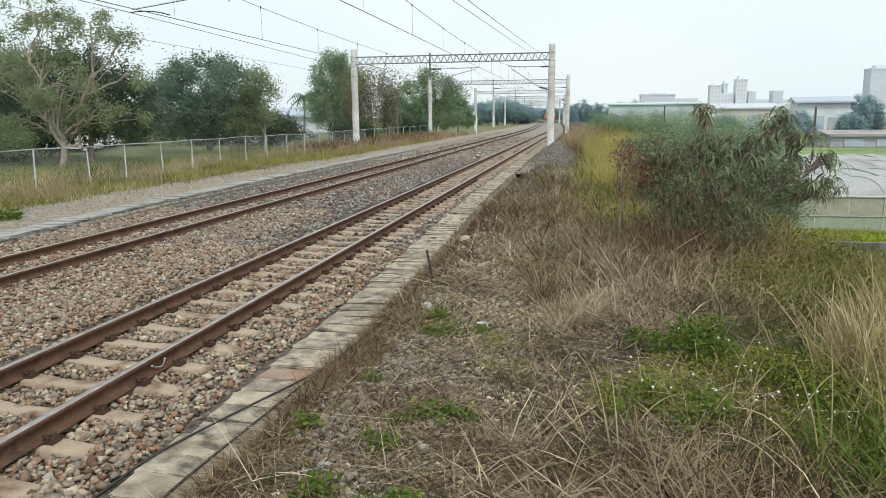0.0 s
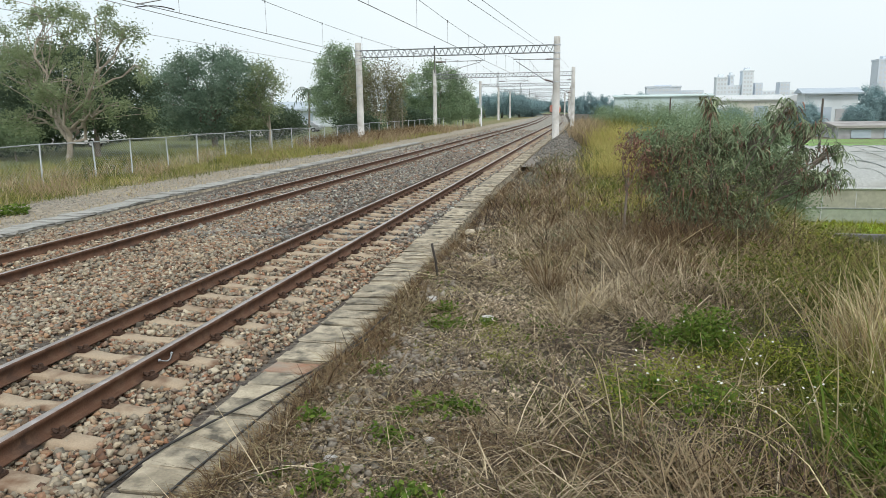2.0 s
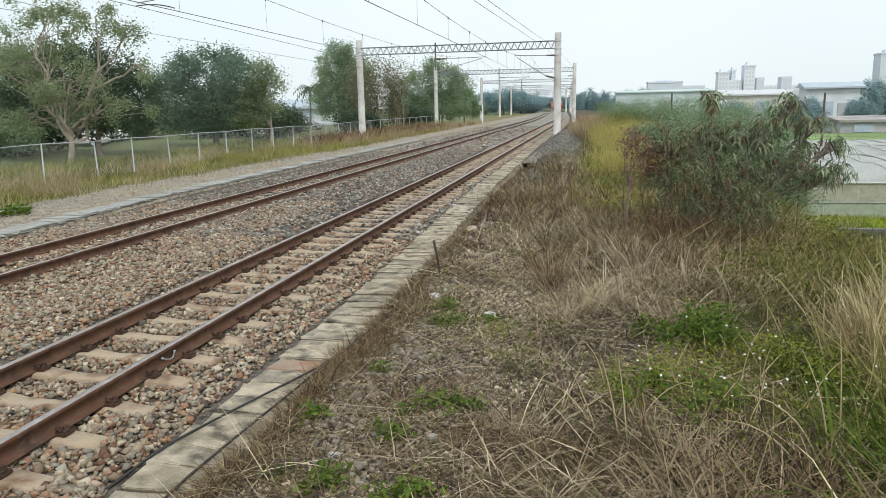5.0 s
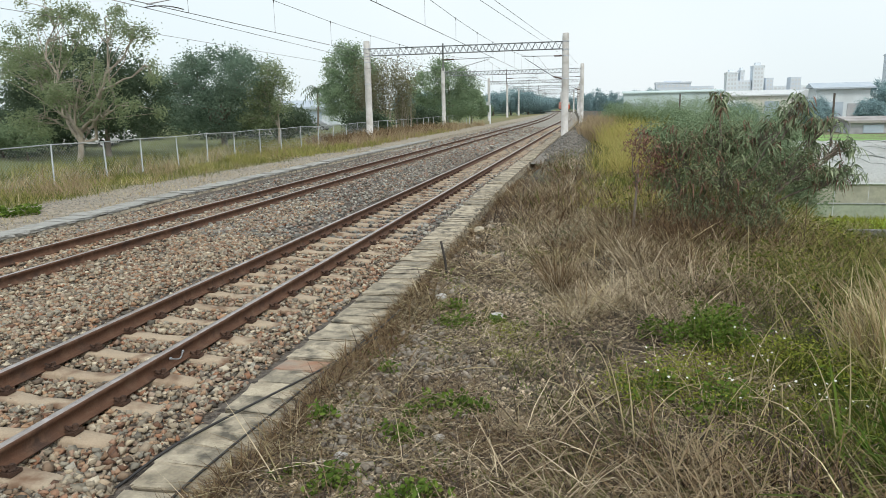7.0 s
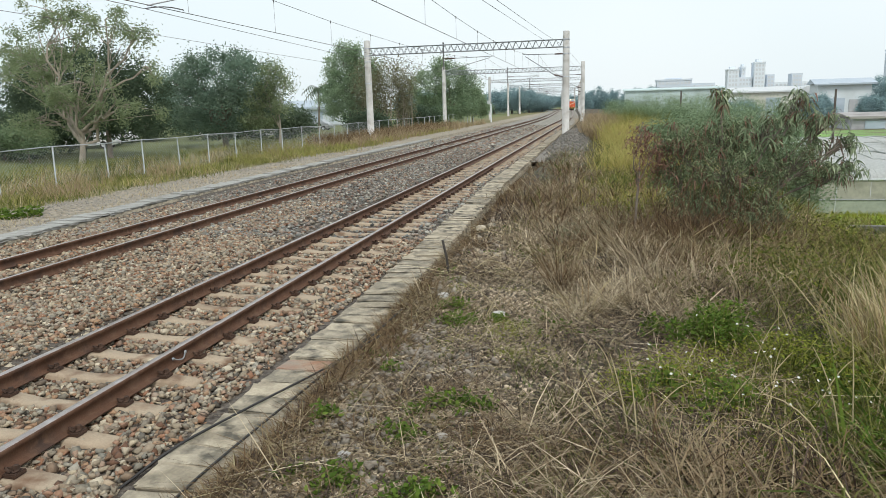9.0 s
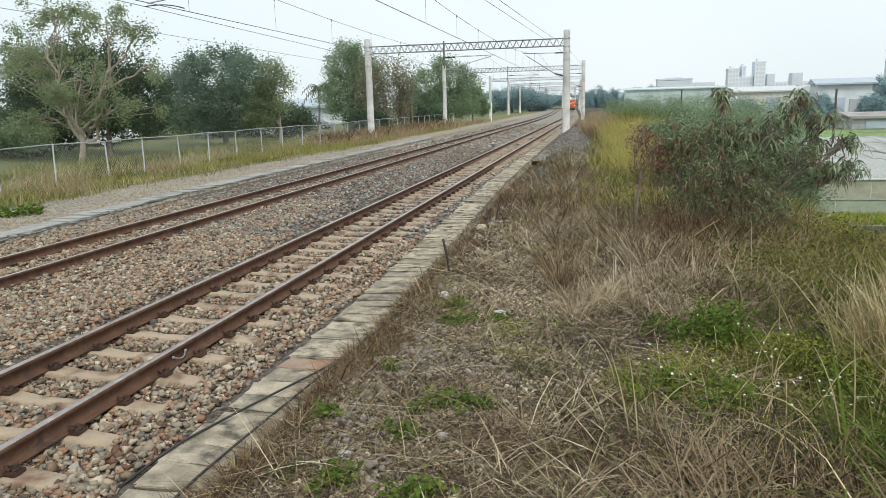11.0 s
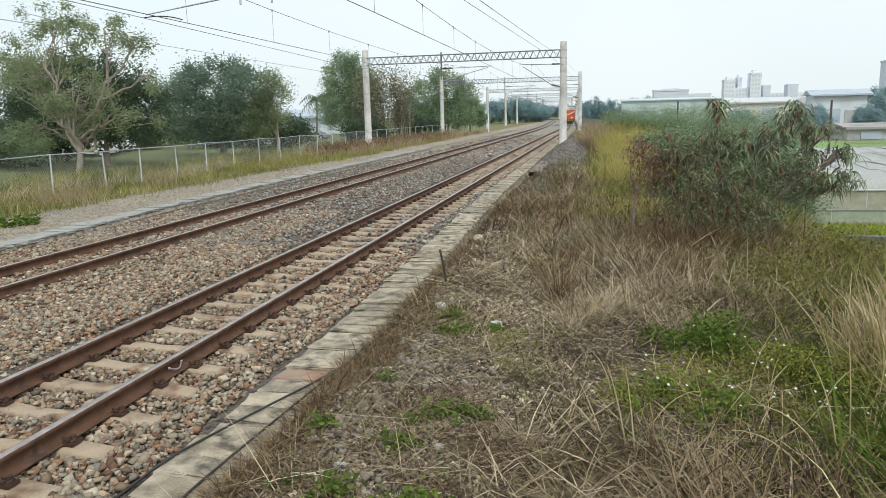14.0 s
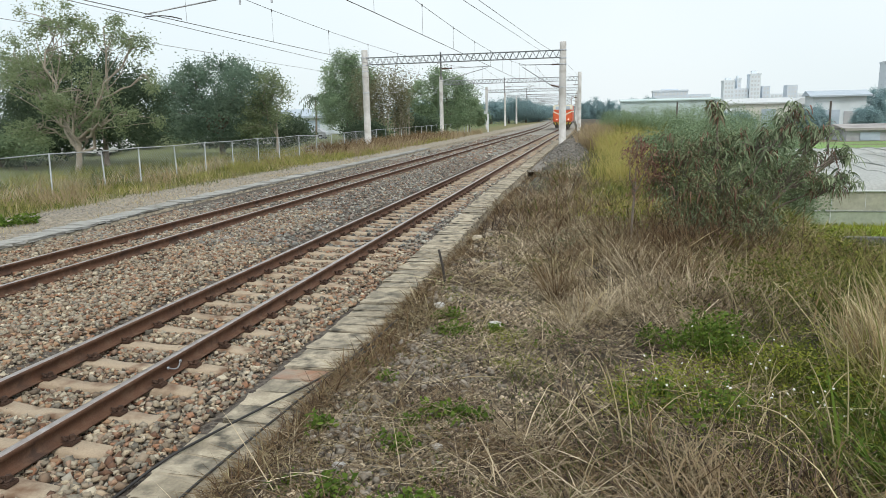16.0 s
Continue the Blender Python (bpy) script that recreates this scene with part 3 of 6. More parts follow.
def portal(y, xr, xl, zb_r, zb_l, top, beam0, beam1, near_arm=True, lod=0):
    ob = thing("catenary_portal", None, None, "grey concrete posts with a galvanised lattice beam over the tracks", "catenary portal", group="portals along the line")
    d = float(bend(y))
    for x, zb in ((xr + d, zb_r), (xl + d, zb_l)):
        n = 20 if lod == 0 else 10
        z = np.array([zb - 0.5, (zb + top) / 2, top - 0.03, top])
        post = part("post", tubes("post", [(np.stack([z * 0 + x, z * 0 + y, z], -1), [0.275, 0.265, 0.245, 0.22], n)]), M["pole"], ob, "tapered grey spun-concrete post")
        if lod == 0:
            for zz in (beam0 - 0.05, beam1, 5.85, 4.15):
                part("band", tubes("band", [(np.array([[x, y, zz - 0.04], [x, y, zz + 0.04]]), 0.272, n)]), M["galv"], post)
    x0, x1 = xr + d, xl + d
    bars = []
    for zz in (beam0, beam1):
        for dy in (-0.14, 0.14):
            bars.append((np.array([[x0, y + dy, zz], [x1, y + dy, zz]]), 0.035, 4))
    m = int(abs(x1 - x0) / 0.5)
    for dy in (-0.14, 0.14):
        for k in range(m):
            a, b = x0 + (x1 - x0) * k / m, x0 + (x1 - x0) * (k + 0.5) / m
            c = x0 + (x1 - x0) * (k + 1) / m
            bars.append((np.array([[a, y + dy, beam0], [b, y + dy, beam1]]), 0.018, 4))
            bars.append((np.array([[b, y + dy, beam1], [c, y + dy, beam0]]), 0.018, 4))
    part("beam", tubes("beam", bars, False), M["galv"], ob, "galvanised lattice beam")
    if near_arm:
        # cantilever on the east post, reaching over the near track
        p = xr + d - 0.25
        e = NEAR_X + d - 1.3
        arm = part("cantilever", tubes("cantilever", [
            (np.array([[p - 0.5, y, 5.85], [e, y, 5.9]]), 0.03, 6), (np.array([[p - 0.6, y, 4.3], [e + 0.2, y, 5.75]]), 0.035, 6),
            (np.array([[p - 1.2, y, 4.75], [NEAR_X + d - 0.3, y, 4.5], [NEAR_X + d - 0.2, y, 4.25]]), 0.018, 6)]), M["galv"], ob)
        part("insulator", insulator(None, (p, y, 5.85), (p - 0.6, y, 5.85)), M["insul"], arm)
        part("insulator", insulator(None, (p, y, 4.15), (p - 0.65, y, 4.33)), M["insul"], arm)
    # hanging mast with a cantilever over the far track
    h = FAR_X + d - 3.4
    drop = part("drop_post", tubes("drop_post", [(np.array([[h, y, beam1 + 0.2], [h, y, 5.0]]), 0.06, 8)]), M["galv"], ob)
    part("insulator", insulator(None, (h + 0.1, y, 5.85), (h + 0.9, y, 5.85)), M["insul"], drop)
    part("cantilever", tubes("cantilever", [(np.array([[h + 0.9, y, 5.85], [FAR_X + d + 0.6, y, 5.9]]), 0.03, 6), (np.array([[h + 0.1, y, 4.9], [FAR_X + d + 0.3, y, 5.8]]), 0.03, 6),
        (np.array([[h + 1.6, y, 5.2], [FAR_X + d, y, 4.3]]), 0.018, 6)]), M["galv"], drop)
    return ob


PORTALS = [56, 97, 137, 177, 217, 257, 297, 337]
portal(56, -2.41, -18.12, -0.1, -0.35, 7.5, 6.35, 6.89)
for k, y in enumerate(PORTALS[1:]):
    portal(y, -1.95, -20.6 if k == 0 else -19.5, -0.2, -0.35, 7.5, 6.4, 6.9, lod=1)


def wire(name, pts, rad, label):
    return thing(name, tubes(name, [(np.array(pts, float), rad, 5)]), M["wire"], label, "overhead wire", group="overhead wires")


def catenary(cx, stagger, drop):
    ob = thing("catenary_wires", None, None, "dull contact wire hung from a messenger wire by droppers", "overhead wire", group="overhead wires")
    cy = [-30, 14] + PORTALS
    pts = [(cx + float(bend(y)) + (stagger if k % 2 else -stagger), y, 4.2) for k, y in enumerate(cy)]
    hung = lambda y: 5.15 + drop if y < 20 else 5.85
    part("contact_wire", tubes("contact_wire", [(np.array(pts), 0.008, 5)]), M["wire"], ob)
    P = []
    for (x0, y0, _), (x1, y1, _) in zip(pts, pts[1:]):
        for u in np.linspace(0, 1, 11)[:-1]:
            P.append((x0 + (x1 - x0) * u, y0 + (y1 - y0) * u, hung(y0) + (hung(y1) - hung(y0)) * u - 0.56 * 4 * u * (1 - u)))
    P = np.array(P)
    part("messenger_wire", tubes("messenger_wire", [(P, 0.007, 5)]), M["wire"], ob)
    for x, y, z in P[1:]:
        if y < 100 and z > 4.3:
            part("dropper", tubes("dropper", [(np.array([[x, y, 4.2], [x, y, z]]), 0.004, 4), (np.array([[x, y, z - 0.05], [x, y, z + 0.03]]), 0.014, 5)]), M["wire"], ob)


catenary(NEAR_X, 0.1, -0.1)
catenary(FAR_X, 0.1, 0.0)
wire("feeder_wire", [(-3.2, -20, 4.9), (-3.2, 10, 4.85), (-3.2, 17.9, 4.95), (-3.2, 37.3, 5.64), (-3.25, 56, 6.35), (-2.6, 97, 6.6), (-3.3, 137, 6.6)], 0.0075, "thin dull overhead feeder wire above the near track")
wire("feeder_wire", [(-2.6, -20, 4.7), (-2.6, 9, 4.6), (-2.6, 16.6, 4.72), (-2.6, 36, 5.5), (-2.62, 56, 6.45), (-2.1, 97, 6.9), (-2.9, 137, 6.9)], 0.0075, "thin dull overhead feeder wire along the east posts")
wire("feeder_wire", [(-10.3, -20, 4.9), (-10.3, 15, 4.57), (-10.3, 27, 4.38), (-10.3, 42, 4.38), (-10.3, 56, 4.6), (-10.4, 97, 4.5), (-11.1, 137, 4.5)], 0.0075, "thin dull overhead wire west of the far track")
wire("feeder_wire", [(-15, -20, 5.0), (-15, 23, 4.86), (-15, 39, 4.79), (-15, 56, 4.9), (-15.1, 97, 4.8), (-15.8, 137, 4.8)], 0.0075, "thin dull overhead wire along the west posts")


def side_mast():
    """A mast west of the far track near the camera, its cantilever reaching over that track."""
    ob = thing("catenary_mast", None, None, "grey concrete catenary mast with a steel cantilever arm", "catenary mast")
    y, x = 14.0, -16.5
    z = np.array([-0.8, 3, 7.4])
    part("post", tubes("post", [(np.stack([z * 0 + x, z * 0 + y, z], -1), [0.2, 0.185, 0.16], 16)]), M["pole"], ob)
    arm = part("cantilever", tubes("cantilever", [
        (np.array([[x + 0.1, y, 5.85], [-6.2, y, 5.9]]), 0.035, 8), (np.array([[x + 0.15, y, 4.9], [-10, y, 5.8]]), 0.035, 8)]), M["galv"], ob)
    part("drop_tube", tubes("drop_tube", [(np.array([[-6.3, y, 5.9], [-6.3, y, 4.7]]), 0.03, 8)]), M["galv"], arm)
    part("registration_tube", tubes("registration_tube", [(np.array([[-9.35, y, 4.42], [-7.7, y, 4.62], [-6.3, y, 4.8]]), 0.016, 8)]), M["galv"], arm)
    u = np.linspace(0, 1, 9)
    part("steady_arm", tubes("steady_arm", [(np.stack([-9.4 + 0.9 * u, y + 0 * u, 4.36 + 0.07 * np.sin(u * 2.6) - 0.12 * u], -1), 0.011, 8)]), M["dark"], arm)
    for xx in (-7.15, -6.45):
        part("clamp", tubes("clamp", [(np.array([[xx, y, 4.5], [xx, y, 4.85]]), 0.022, 8)]), M["galv"], arm)
    part("insulator", insulator(None, (x + 0.15, y, 5.85), (x + 0.8, y, 5.85)), M["insul"], arm)
    return ob


side_mast()


# ---- growth ----
def blades(name, x, y, length, width, lean, curl, seed, z=None, az=None, wild=0.28):
    """Many single blades or stems: each a tapered strip of three or five faces, leaning and curling its own way."""
    r = rng(seed)
    n = len(x)
    z = height(x, y) if z is None else z
    L = length * r.uniform(0.5, 1.3, n)
    w = width * r.uniform(0.6, 1.4, n) * 0.5
    az = r.uniform(0, 2 * np.pi, n) if az is None else az + r.normal(size=n) * 0.5
    l1 = np.abs(lean * r.normal(1, wild, n))
    l2 = l1 + curl * r.uniform(0, 1.4, n)
    d = np.stack([np.cos(az), np.sin(az)], -1)
    b = np.stack([x, y, z - 0.02], -1)

    def go(p, ang, k):
        return p + np.concatenate([d * np.sin(ang)[:, None], np.cos(ang)[:, None]], 1) * (L * k)[:, None]

    mid = go(b, l1, 0.55)
    tip = go(mid, l2, 0.45)
    floor_z = np.minimum(z + 0.02, z + 0.03)
    mid[:, 2] = np.maximum(mid[:, 2], floor_z)
    tip[:, 2] = np.maximum(tip[:, 2], floor_z)
    t = r.uniform(0, 2 * np.pi, n)
    s = np.stack([np.cos(t), np.sin(t), np.zeros(n)], -1) * w[:, None]
    if length >= 0.55 and width < 0.025:
        # long blades bend in a smooth arc
        p1 = go(b, l1, 0.35)
        p2 = go(p1, l1 * 0.55 + l2 * 0.45, 0.35)
        p3 = go(p2, l2 + 0.25 * (l2 - l1), 0.3)
        for p in (p1, p2, p3):
            p[:, 2] = np.maximum(p[:, 2], floor_z)
        V = np.stack([b - s, b + s, p1 - s * 0.9, p1 + s * 0.9, p2 - s * 0.65, p2 + s * 0.65, p3], 1).reshape(-1, 3)
        F = (np.array([[0, 1, 3], [0, 3, 2], [2, 3, 5], [2, 5, 4], [4, 5, 6]])[None] + 7 * np.arange(n)[:, None, None]).reshape(-1, 3)
        return np_mesh(name, V, F)
    V = np.stack([b - s, b + s, mid - s * 0.8, mid + s * 0.8, tip], 1).reshape(-1, 3)
    F = (np.array([[0, 1, 3], [0, 3, 2], [2, 3, 4]])[None] + 5 * np.arange(n)[:, None, None]).reshape(-1, 3)
    return np_mesh(name, V, F)


def leaves(P, size, seed, droop=0.0, aspect=0.45, up=0.3):
    """Leaf blades at points P: folded rhombs turned at random, hanging down by droop. Returns vertices, quads."""
    r = rng(seed)
    n = len(P)
    d = r.normal(size=(n, 3))
    d[:, 2] = d[:, 2] * 0.6 - droop * 2.2
    d /= np.linalg.norm(d, axis=1)[:, None]
    q = r.normal(size=(n, 3)) + np.array([0, 0, up])
    w = np.cross(d, q)
    w /= np.linalg.norm(w, axis=1)[:, None] + 1e-9
    nn = np.cross(d, w)
    L = (size * r.uniform(0.6, 1.35, n))[:, None]
    V = np.stack([P, P + d * L * 0.45 + w * L * aspect * 0.5 + nn * L * 0.06, P + d * L, P + d * L * 0.45 - w * L * aspect * 0.5 + nn * L * 0.06], 1).reshape(-1, 3)
    return V, np.arange(4 * n).reshape(-1, 4)


def crown_points(lobes, clumps, per, spread, seed, shell=0.55):
    """Clump centres inside ellipsoid lobes (x, y, z, rx, ry, rz), mostly near their skins, and leaf points round them."""
    r = rng(seed)
    vol = np.array([q[3] * q[4] * q[5] for q in lobes]) ** 0.7
    pick = r.choice(len(lobes), clumps, p=vol / vol.sum())
    u = r.normal(size=(clumps, 3))
    u /= np.linalg.norm(u, axis=1)[:, None]
    u *= (shell + (1 - shell) * r.uniform(0, 1, clumps) ** 0.6)[:, None] * r.uniform(0.8, 1.12, clumps)[:, None]
    lb = np.array(lobes)
    C = lb[pick, :3] + u * lb[pick, 3:]
    P = np.repeat(C, per, 0) + r.normal(size=(clumps * per, 3)) * spread * np.repeat(r.uniform(0.6, 1.3, clumps), per)[:, None]
    return C, P


def curve3(a, m, e, n=6):
    q = np.linspace(0, 1, n)[:, None]
    return (1 - q) ** 2 * a + 2 * q * (1 - q) * m + q * q * e


def limbs_to(base, C, trunk_top, r0, seed, count, lobes):
    """A tapered trunk, one bent limb into each lobe of the crown, and branches from the limbs to its clumps."""
    r = rng(seed)
    base, top = np.array(base, float), np.array(trunk_top, float)
    u = np.linspace(0, 1, 6)
    sway = np.stack([np.sin(u * 3 + seed), np.cos(u * 2.4 + seed), u * 0], -1) * r0 * 0.8
    T = base + (top - base) * u[:, None] + sway * u[:, None]
    items = [(T, r0 * (1.25 - 0.55 * u), 8)]
    L = np.array(lobes)[:, :3]
    limbs = []
    for k, c in enumerate(L):
        s = r.uniform(0.55, 1.0)
        a = base + (top - base) * s + sway[-1] * s * s
        d = np.linalg.norm(c - a)
        m = a + (c - a) * r.uniform(0.35, 0.6) + r.normal(size=3) * 0.16 * d + np.array([0, 0, 0.1 * d])
        B = curve3(a, m, c + np.array([0, 0, 0.3]), 9)
        B[1:-1] += r.normal(size=(7, 3)) * 0.03 * d
        limbs.append(B)
        items.append((B, r0 * 0.62 * (1.05 - np.linspace(0, 1, 9) * 0.75), 6))
    pick = r.choice(len(C), min(count, len(C)), replace=False)
    for k in pick:
        e = C[k]
        B = limbs[int(np.argmin(np.linalg.norm(L - e, axis=1)))]
        a = B[int(r.integers(3, 9))]
        d = np.linalg.norm(e - a)
        m = (a + e) / 2 + r.normal(size=3) * 0.15 * d + np.array([0, 0, 0.08 * d])
        items.append((curve3(a, m, e), r0 * 0.2 * (1.05 - np.linspace(0, 1, 6) * 0.8), 4))
    return items


def tree(base, trunk_top, lobes, clumps, per, spread, leaf, size, seed, r0=0.18, droop=0.1, limbs=40, label="", bark="bark", aspect=0.45, shell=0.55, name="tree", category="tree", group=""):
    ob = thing(name, None, None, label, category, group)
    C, P = crown_points(lobes, clumps, per, spread, seed, shell)
    part("trunk", tubes("trunk", limbs_to(base, C, trunk_top, r0, seed + 1, limbs, lobes)), M[bark], ob)
    V, F = leaves(P, size, seed + 2, droop, aspect)
    part("crown", np_mesh("crown", V, F), M[leaf], ob)
    return ob


# trees west of the line, behind the fence
tree((-27.0, 33, -0.6), (-26.7, 33.3, 1.5), [(-29.5, 34, 4.6, 3.4, 3, 2.2), (-26.2, 33, 3.6, 2.2, 2.2, 1.6), (-27.9, 34, 7.2, 2.4, 2.2, 1.7), (-24.2, 32.6, 6.6, 1.9, 1.6, 1.0), (-31.8, 35, 5.9, 2.0, 2, 1.5), (-22.5, 33, 4.3, 1.5, 1.2, 0.6), (-24.4, 33, 2.3, 2.6, 1.6, 0.8), (-22.8, 33, 6.2, 0.9, 0.8, 0.7), (-29.5, 33.5, 1.9, 2.4, 1.6, 0.9)],
     165, 115, 0.23, "leafA", 0.17, 101, 0.15, 0.18, 130, "spreading olive-green tree with pale forking limbs and an open crown", bark="barkp", shell=0.25, aspect=0.38)
tree((-31.2, 41, -0.6), (-31.3, 41, 2.2), [(-33, 42, 4.2, 4.2, 2.5, 3.0), (-36.5, 43, 4.2, 4, 2.5, 2.6), (-29.5, 42, 3.0, 2.6, 2, 2.2), (-33, 41, 1.9, 5, 2, 1.2)],
     420, 84, 0.34, "leafB", 0.22, 111, 0.16, 0.1, 24, "bushy dark-green tree with a dense low crown behind the fence")
tree((-29.0, 52, -0.6), (-28.8, 52, 2.2), [(-29.4, 52, 4.6, 3.1, 3.0, 2.3), (-26.2, 51, 4.3, 2.6, 2.6, 2.0), (-32.6, 53, 3.2, 2.6, 2.4, 2.2), (-28.6, 51, 2.3, 5, 2.6, 1.7), (-31, 52, 5.8, 1.4, 1.3, 0.8), (-27.6, 52, 6.2, 1.3, 1.3, 0.6), (-34.5, 53, 4.6, 1.4, 1.3, 1.3)],
     470, 84, 0.31, "leafM", 0.2, 121, 0.22, 0.12, 16, "dense dark-green round-crowned tree behind the fence", shell=0.6)
tree((-23.4, 50, -0.6), (-23.3, 50, 2.0), [(-23.7, 50, 5.0, 0.9, 1.0, 1.1), (-22.9, 50.5, 4.0, 0.8, 0.9, 1.0), (-24.7, 50, 3.3, 1.4, 1.2, 1.3), (-23.0, 50, 2.4, 0.8, 0.9, 0.9), (-24.8, 50, 1.6, 1.6, 1.1, 0.7)],
     150, 56, 0.28, "leafA", 0.17, 131, 0.09, 0.2, 50, "slender olive-green tree with a thin crown", bark="barkp", shell=0.25)
tree((-26.6, 75, -0.6), (-26.3, 75, 4.0), [(-27.0, 75, 6.9, 1.9, 2.0, 2.2), (-26.2, 74, 3.2, 3.3, 2.6, 2.6), (-24.6, 75, 6.0, 1.8, 2, 1.8), (-28.7, 75, 6.2, 0.7, 0.8, 0.7), (-28.0, 74, 4.6, 1.0, 1.1, 1.0), (-25.6, 75, 8.0, 0.9, 0.9, 0.9)],
     400, 76, 0.32, "leafC", 0.22, 141, 0.2, 0.14, 24, "tall green tree with a full crown behind the far post")
tree((-33.8, 37, -0.6), (-33.9, 37, 0.4), [(-34.4, 37, 1.0, 1.2, 0.8, 0.55), (-33.2, 37, 0.7, 0.9, 0.7, 0.4), (-35.6, 37, 1.2, 0.9, 0.7, 0.5)], 90, 60, 0.24, "bush", 0.16, 890, 0.05, 0.1, 20, "rounded yellow-green bush behind the fence", name="bush", category="bush")
for k, (x, y, w, top) in enumerate([(-38, 67, 4.5, 3.4),  (-31, 66, 3.6, 2.8), (-45, 55, 5, 4.4), (-52, 62, 5, 5), (-22.5, 68, 2.2, 1.6), (-41, 75, 5, 3.4), (-38.5, 40, 3.0, 2.6), (-41, 46, 3.5, 4.4), (-48, 66, 5, 3.6), (-55, 80, 6, 5), (-62, 70, 6, 6), (-23, 90, 3, 2.4)]):
    tree((x, y, -0.6), (x, y, 1.0), [(x, y, top * 0.45, w, w * 0.6, top * 0.5), (x + w * 0.5, y, top * 0.3, w * 0.6, w * 0.5, top * 0.4)],
         130, 56, 0.4, "leafB", 0.27, 900 + 3 * k, 0.1, 0.1, 8, "dark leafy bush under the trees", name="bush", category="bush", group="undergrowth behind the fence")


def bamboo(x, y, seed, n, tall):
    """A clump of arching canes with feathery tops."""
    ob = thing("bamboo_clump", None, None, "pale feathery bamboo clump with arching tops", "bamboo", group="bamboo behind the fence")
    r = rng(seed)
    canes, pts = [], []
    for k in range(n):
        a, h, o = r.uniform(0, 2 * np.pi), tall * r.uniform(0.7, 1.05), r.uniform(0.5, 1.9)
        u = np.linspace(0, 1, 8)
        bx, by = x + r.normal() * 0.6, y + r.normal() * 0.6
        P = np.stack([bx + np.cos(a) * o * u ** 2.5, by + np.sin(a) * o * u ** 2.5, -0.6 + h * (u - 0.12 * u ** 4)], -1)
        canes.append((P, 0.03 * (1.05 - u), 5))
        for q in range(115):
            s = r.uniform(0.25, 1)
            pts.append([np.interp(s, u, P[:, c]) + r.normal() * 0.32 for c in range(3)])
    for c in canes:
        part("cane", tubes("cane", [c]), M["barkp"], ob)
    V, F = leaves(np.array(pts), 0.32, seed + 1, 0.25, 0.22)
    part("foliage", np_mesh("foliage", V, F), M["leafD"], ob)


for k, (x, y, n, tall) in enumerate([(-22.6, 74, 40, 9.0), (-20.8, 76, 36, 8.6), (-23.6, 72, 24, 8.0)]):
    bamboo(x, y, 150 + k, n, tall)
tree((-21.5, 104, -0.5), (-21.4, 104, 3.2), [(-21.2, 104, 5.6, 2.6, 2.4, 2.6), (-24.6, 103, 4.8, 2.8, 2.0, 2.8), (-18.6, 105, 4.6, 2.0, 1.8, 2.2), (-20.8, 103, 2.2, 4.6, 2.5, 1.9), (-22.4, 104, 8.0, 1.8, 1.5, 1.2), (-19.8, 104, 7.4, 1.2, 1.1, 0.9)],
     420, 76, 0.36, "leafC", 0.26, 161, 0.18, 0.1, 12, "green round-crowned tree beside the fence")
tree((-20.4, 118, -0.5), (-20.3, 118, 2.4), [(-20.3, 118, 3.2, 2.0, 1.8, 1.9), (-18.9, 119, 2.0, 1.6, 1.4, 1.4), (-21.9, 117, 2.2, 1.9, 1.5, 1.5)],
     220, 60, 0.36, "leafC", 0.26, 171, 0.12, 0.1, 10, "small olive-green tree beside the line")
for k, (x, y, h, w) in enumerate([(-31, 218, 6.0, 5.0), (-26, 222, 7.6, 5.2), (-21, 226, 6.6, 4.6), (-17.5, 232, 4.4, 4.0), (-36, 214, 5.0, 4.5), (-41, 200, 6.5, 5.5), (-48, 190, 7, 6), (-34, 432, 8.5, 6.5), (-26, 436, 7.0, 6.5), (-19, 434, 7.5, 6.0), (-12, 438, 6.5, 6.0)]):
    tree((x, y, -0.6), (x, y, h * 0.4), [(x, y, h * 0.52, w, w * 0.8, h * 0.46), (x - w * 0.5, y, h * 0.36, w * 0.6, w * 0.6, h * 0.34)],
         240, 60, 0.55, "leafF", 0.42, 180 + 3 * k, 0.25, 0.05, 4, "grey-green tree with haze-tinted leaves far along the line", group="far trees along the line")


def palm(x, y, z0, h, size, seed, label):
    ob = thing("palm_tree", None, None, label, "palm tree")
    r = rng(seed)
    u = np.linspace(0, 1, 7)
    P = np.stack([x + 0.25 * np.sin(u * 2), u * 0 + y, z0 + (h - z0) * u], -1)
    part("trunk", tubes("trunk", [(P, 0.16 - 0.05 * u, 8)]), M["bark"], ob)
    V, F, o = [], [], 0
    for k in range(18):
        a, e = k * 2.4, r.uniform(-0.3, 0.9)
        s = np.linspace(0, 1, 9)
        arc = np.stack([np.cos(a) * s, np.sin(a) * s, np.sin(e) * s * 1.1 - 0.85 * s ** 2], -1) * size + P[-1]
        side = np.array([-np.sin(a), np.cos(a), 0]) * size
        for j in range(8):
            for sg in (-1, 1):
                w = 0.26 * np.sin(np.pi * (0.12 + 0.85 * s[j]))
                b = arc[j]
                t = b + sg * side * w + (arc[j + 1] - arc[j]) * 0.9 - np.array([0, 0, 0.16 * size])
                V += [b, b + (arc[j + 1] - b) * 0.55, t]
                F.append((o, o + 1, o + 2))
                o += 3
    part("fronds", np_mesh("fronds", np.array(V), np.array(F)), M["leafB"], ob)


palm(-36.4, 90, -0.6, 5.0, 2.3, 201, "coconut palm with arching fronds beyond the trees")


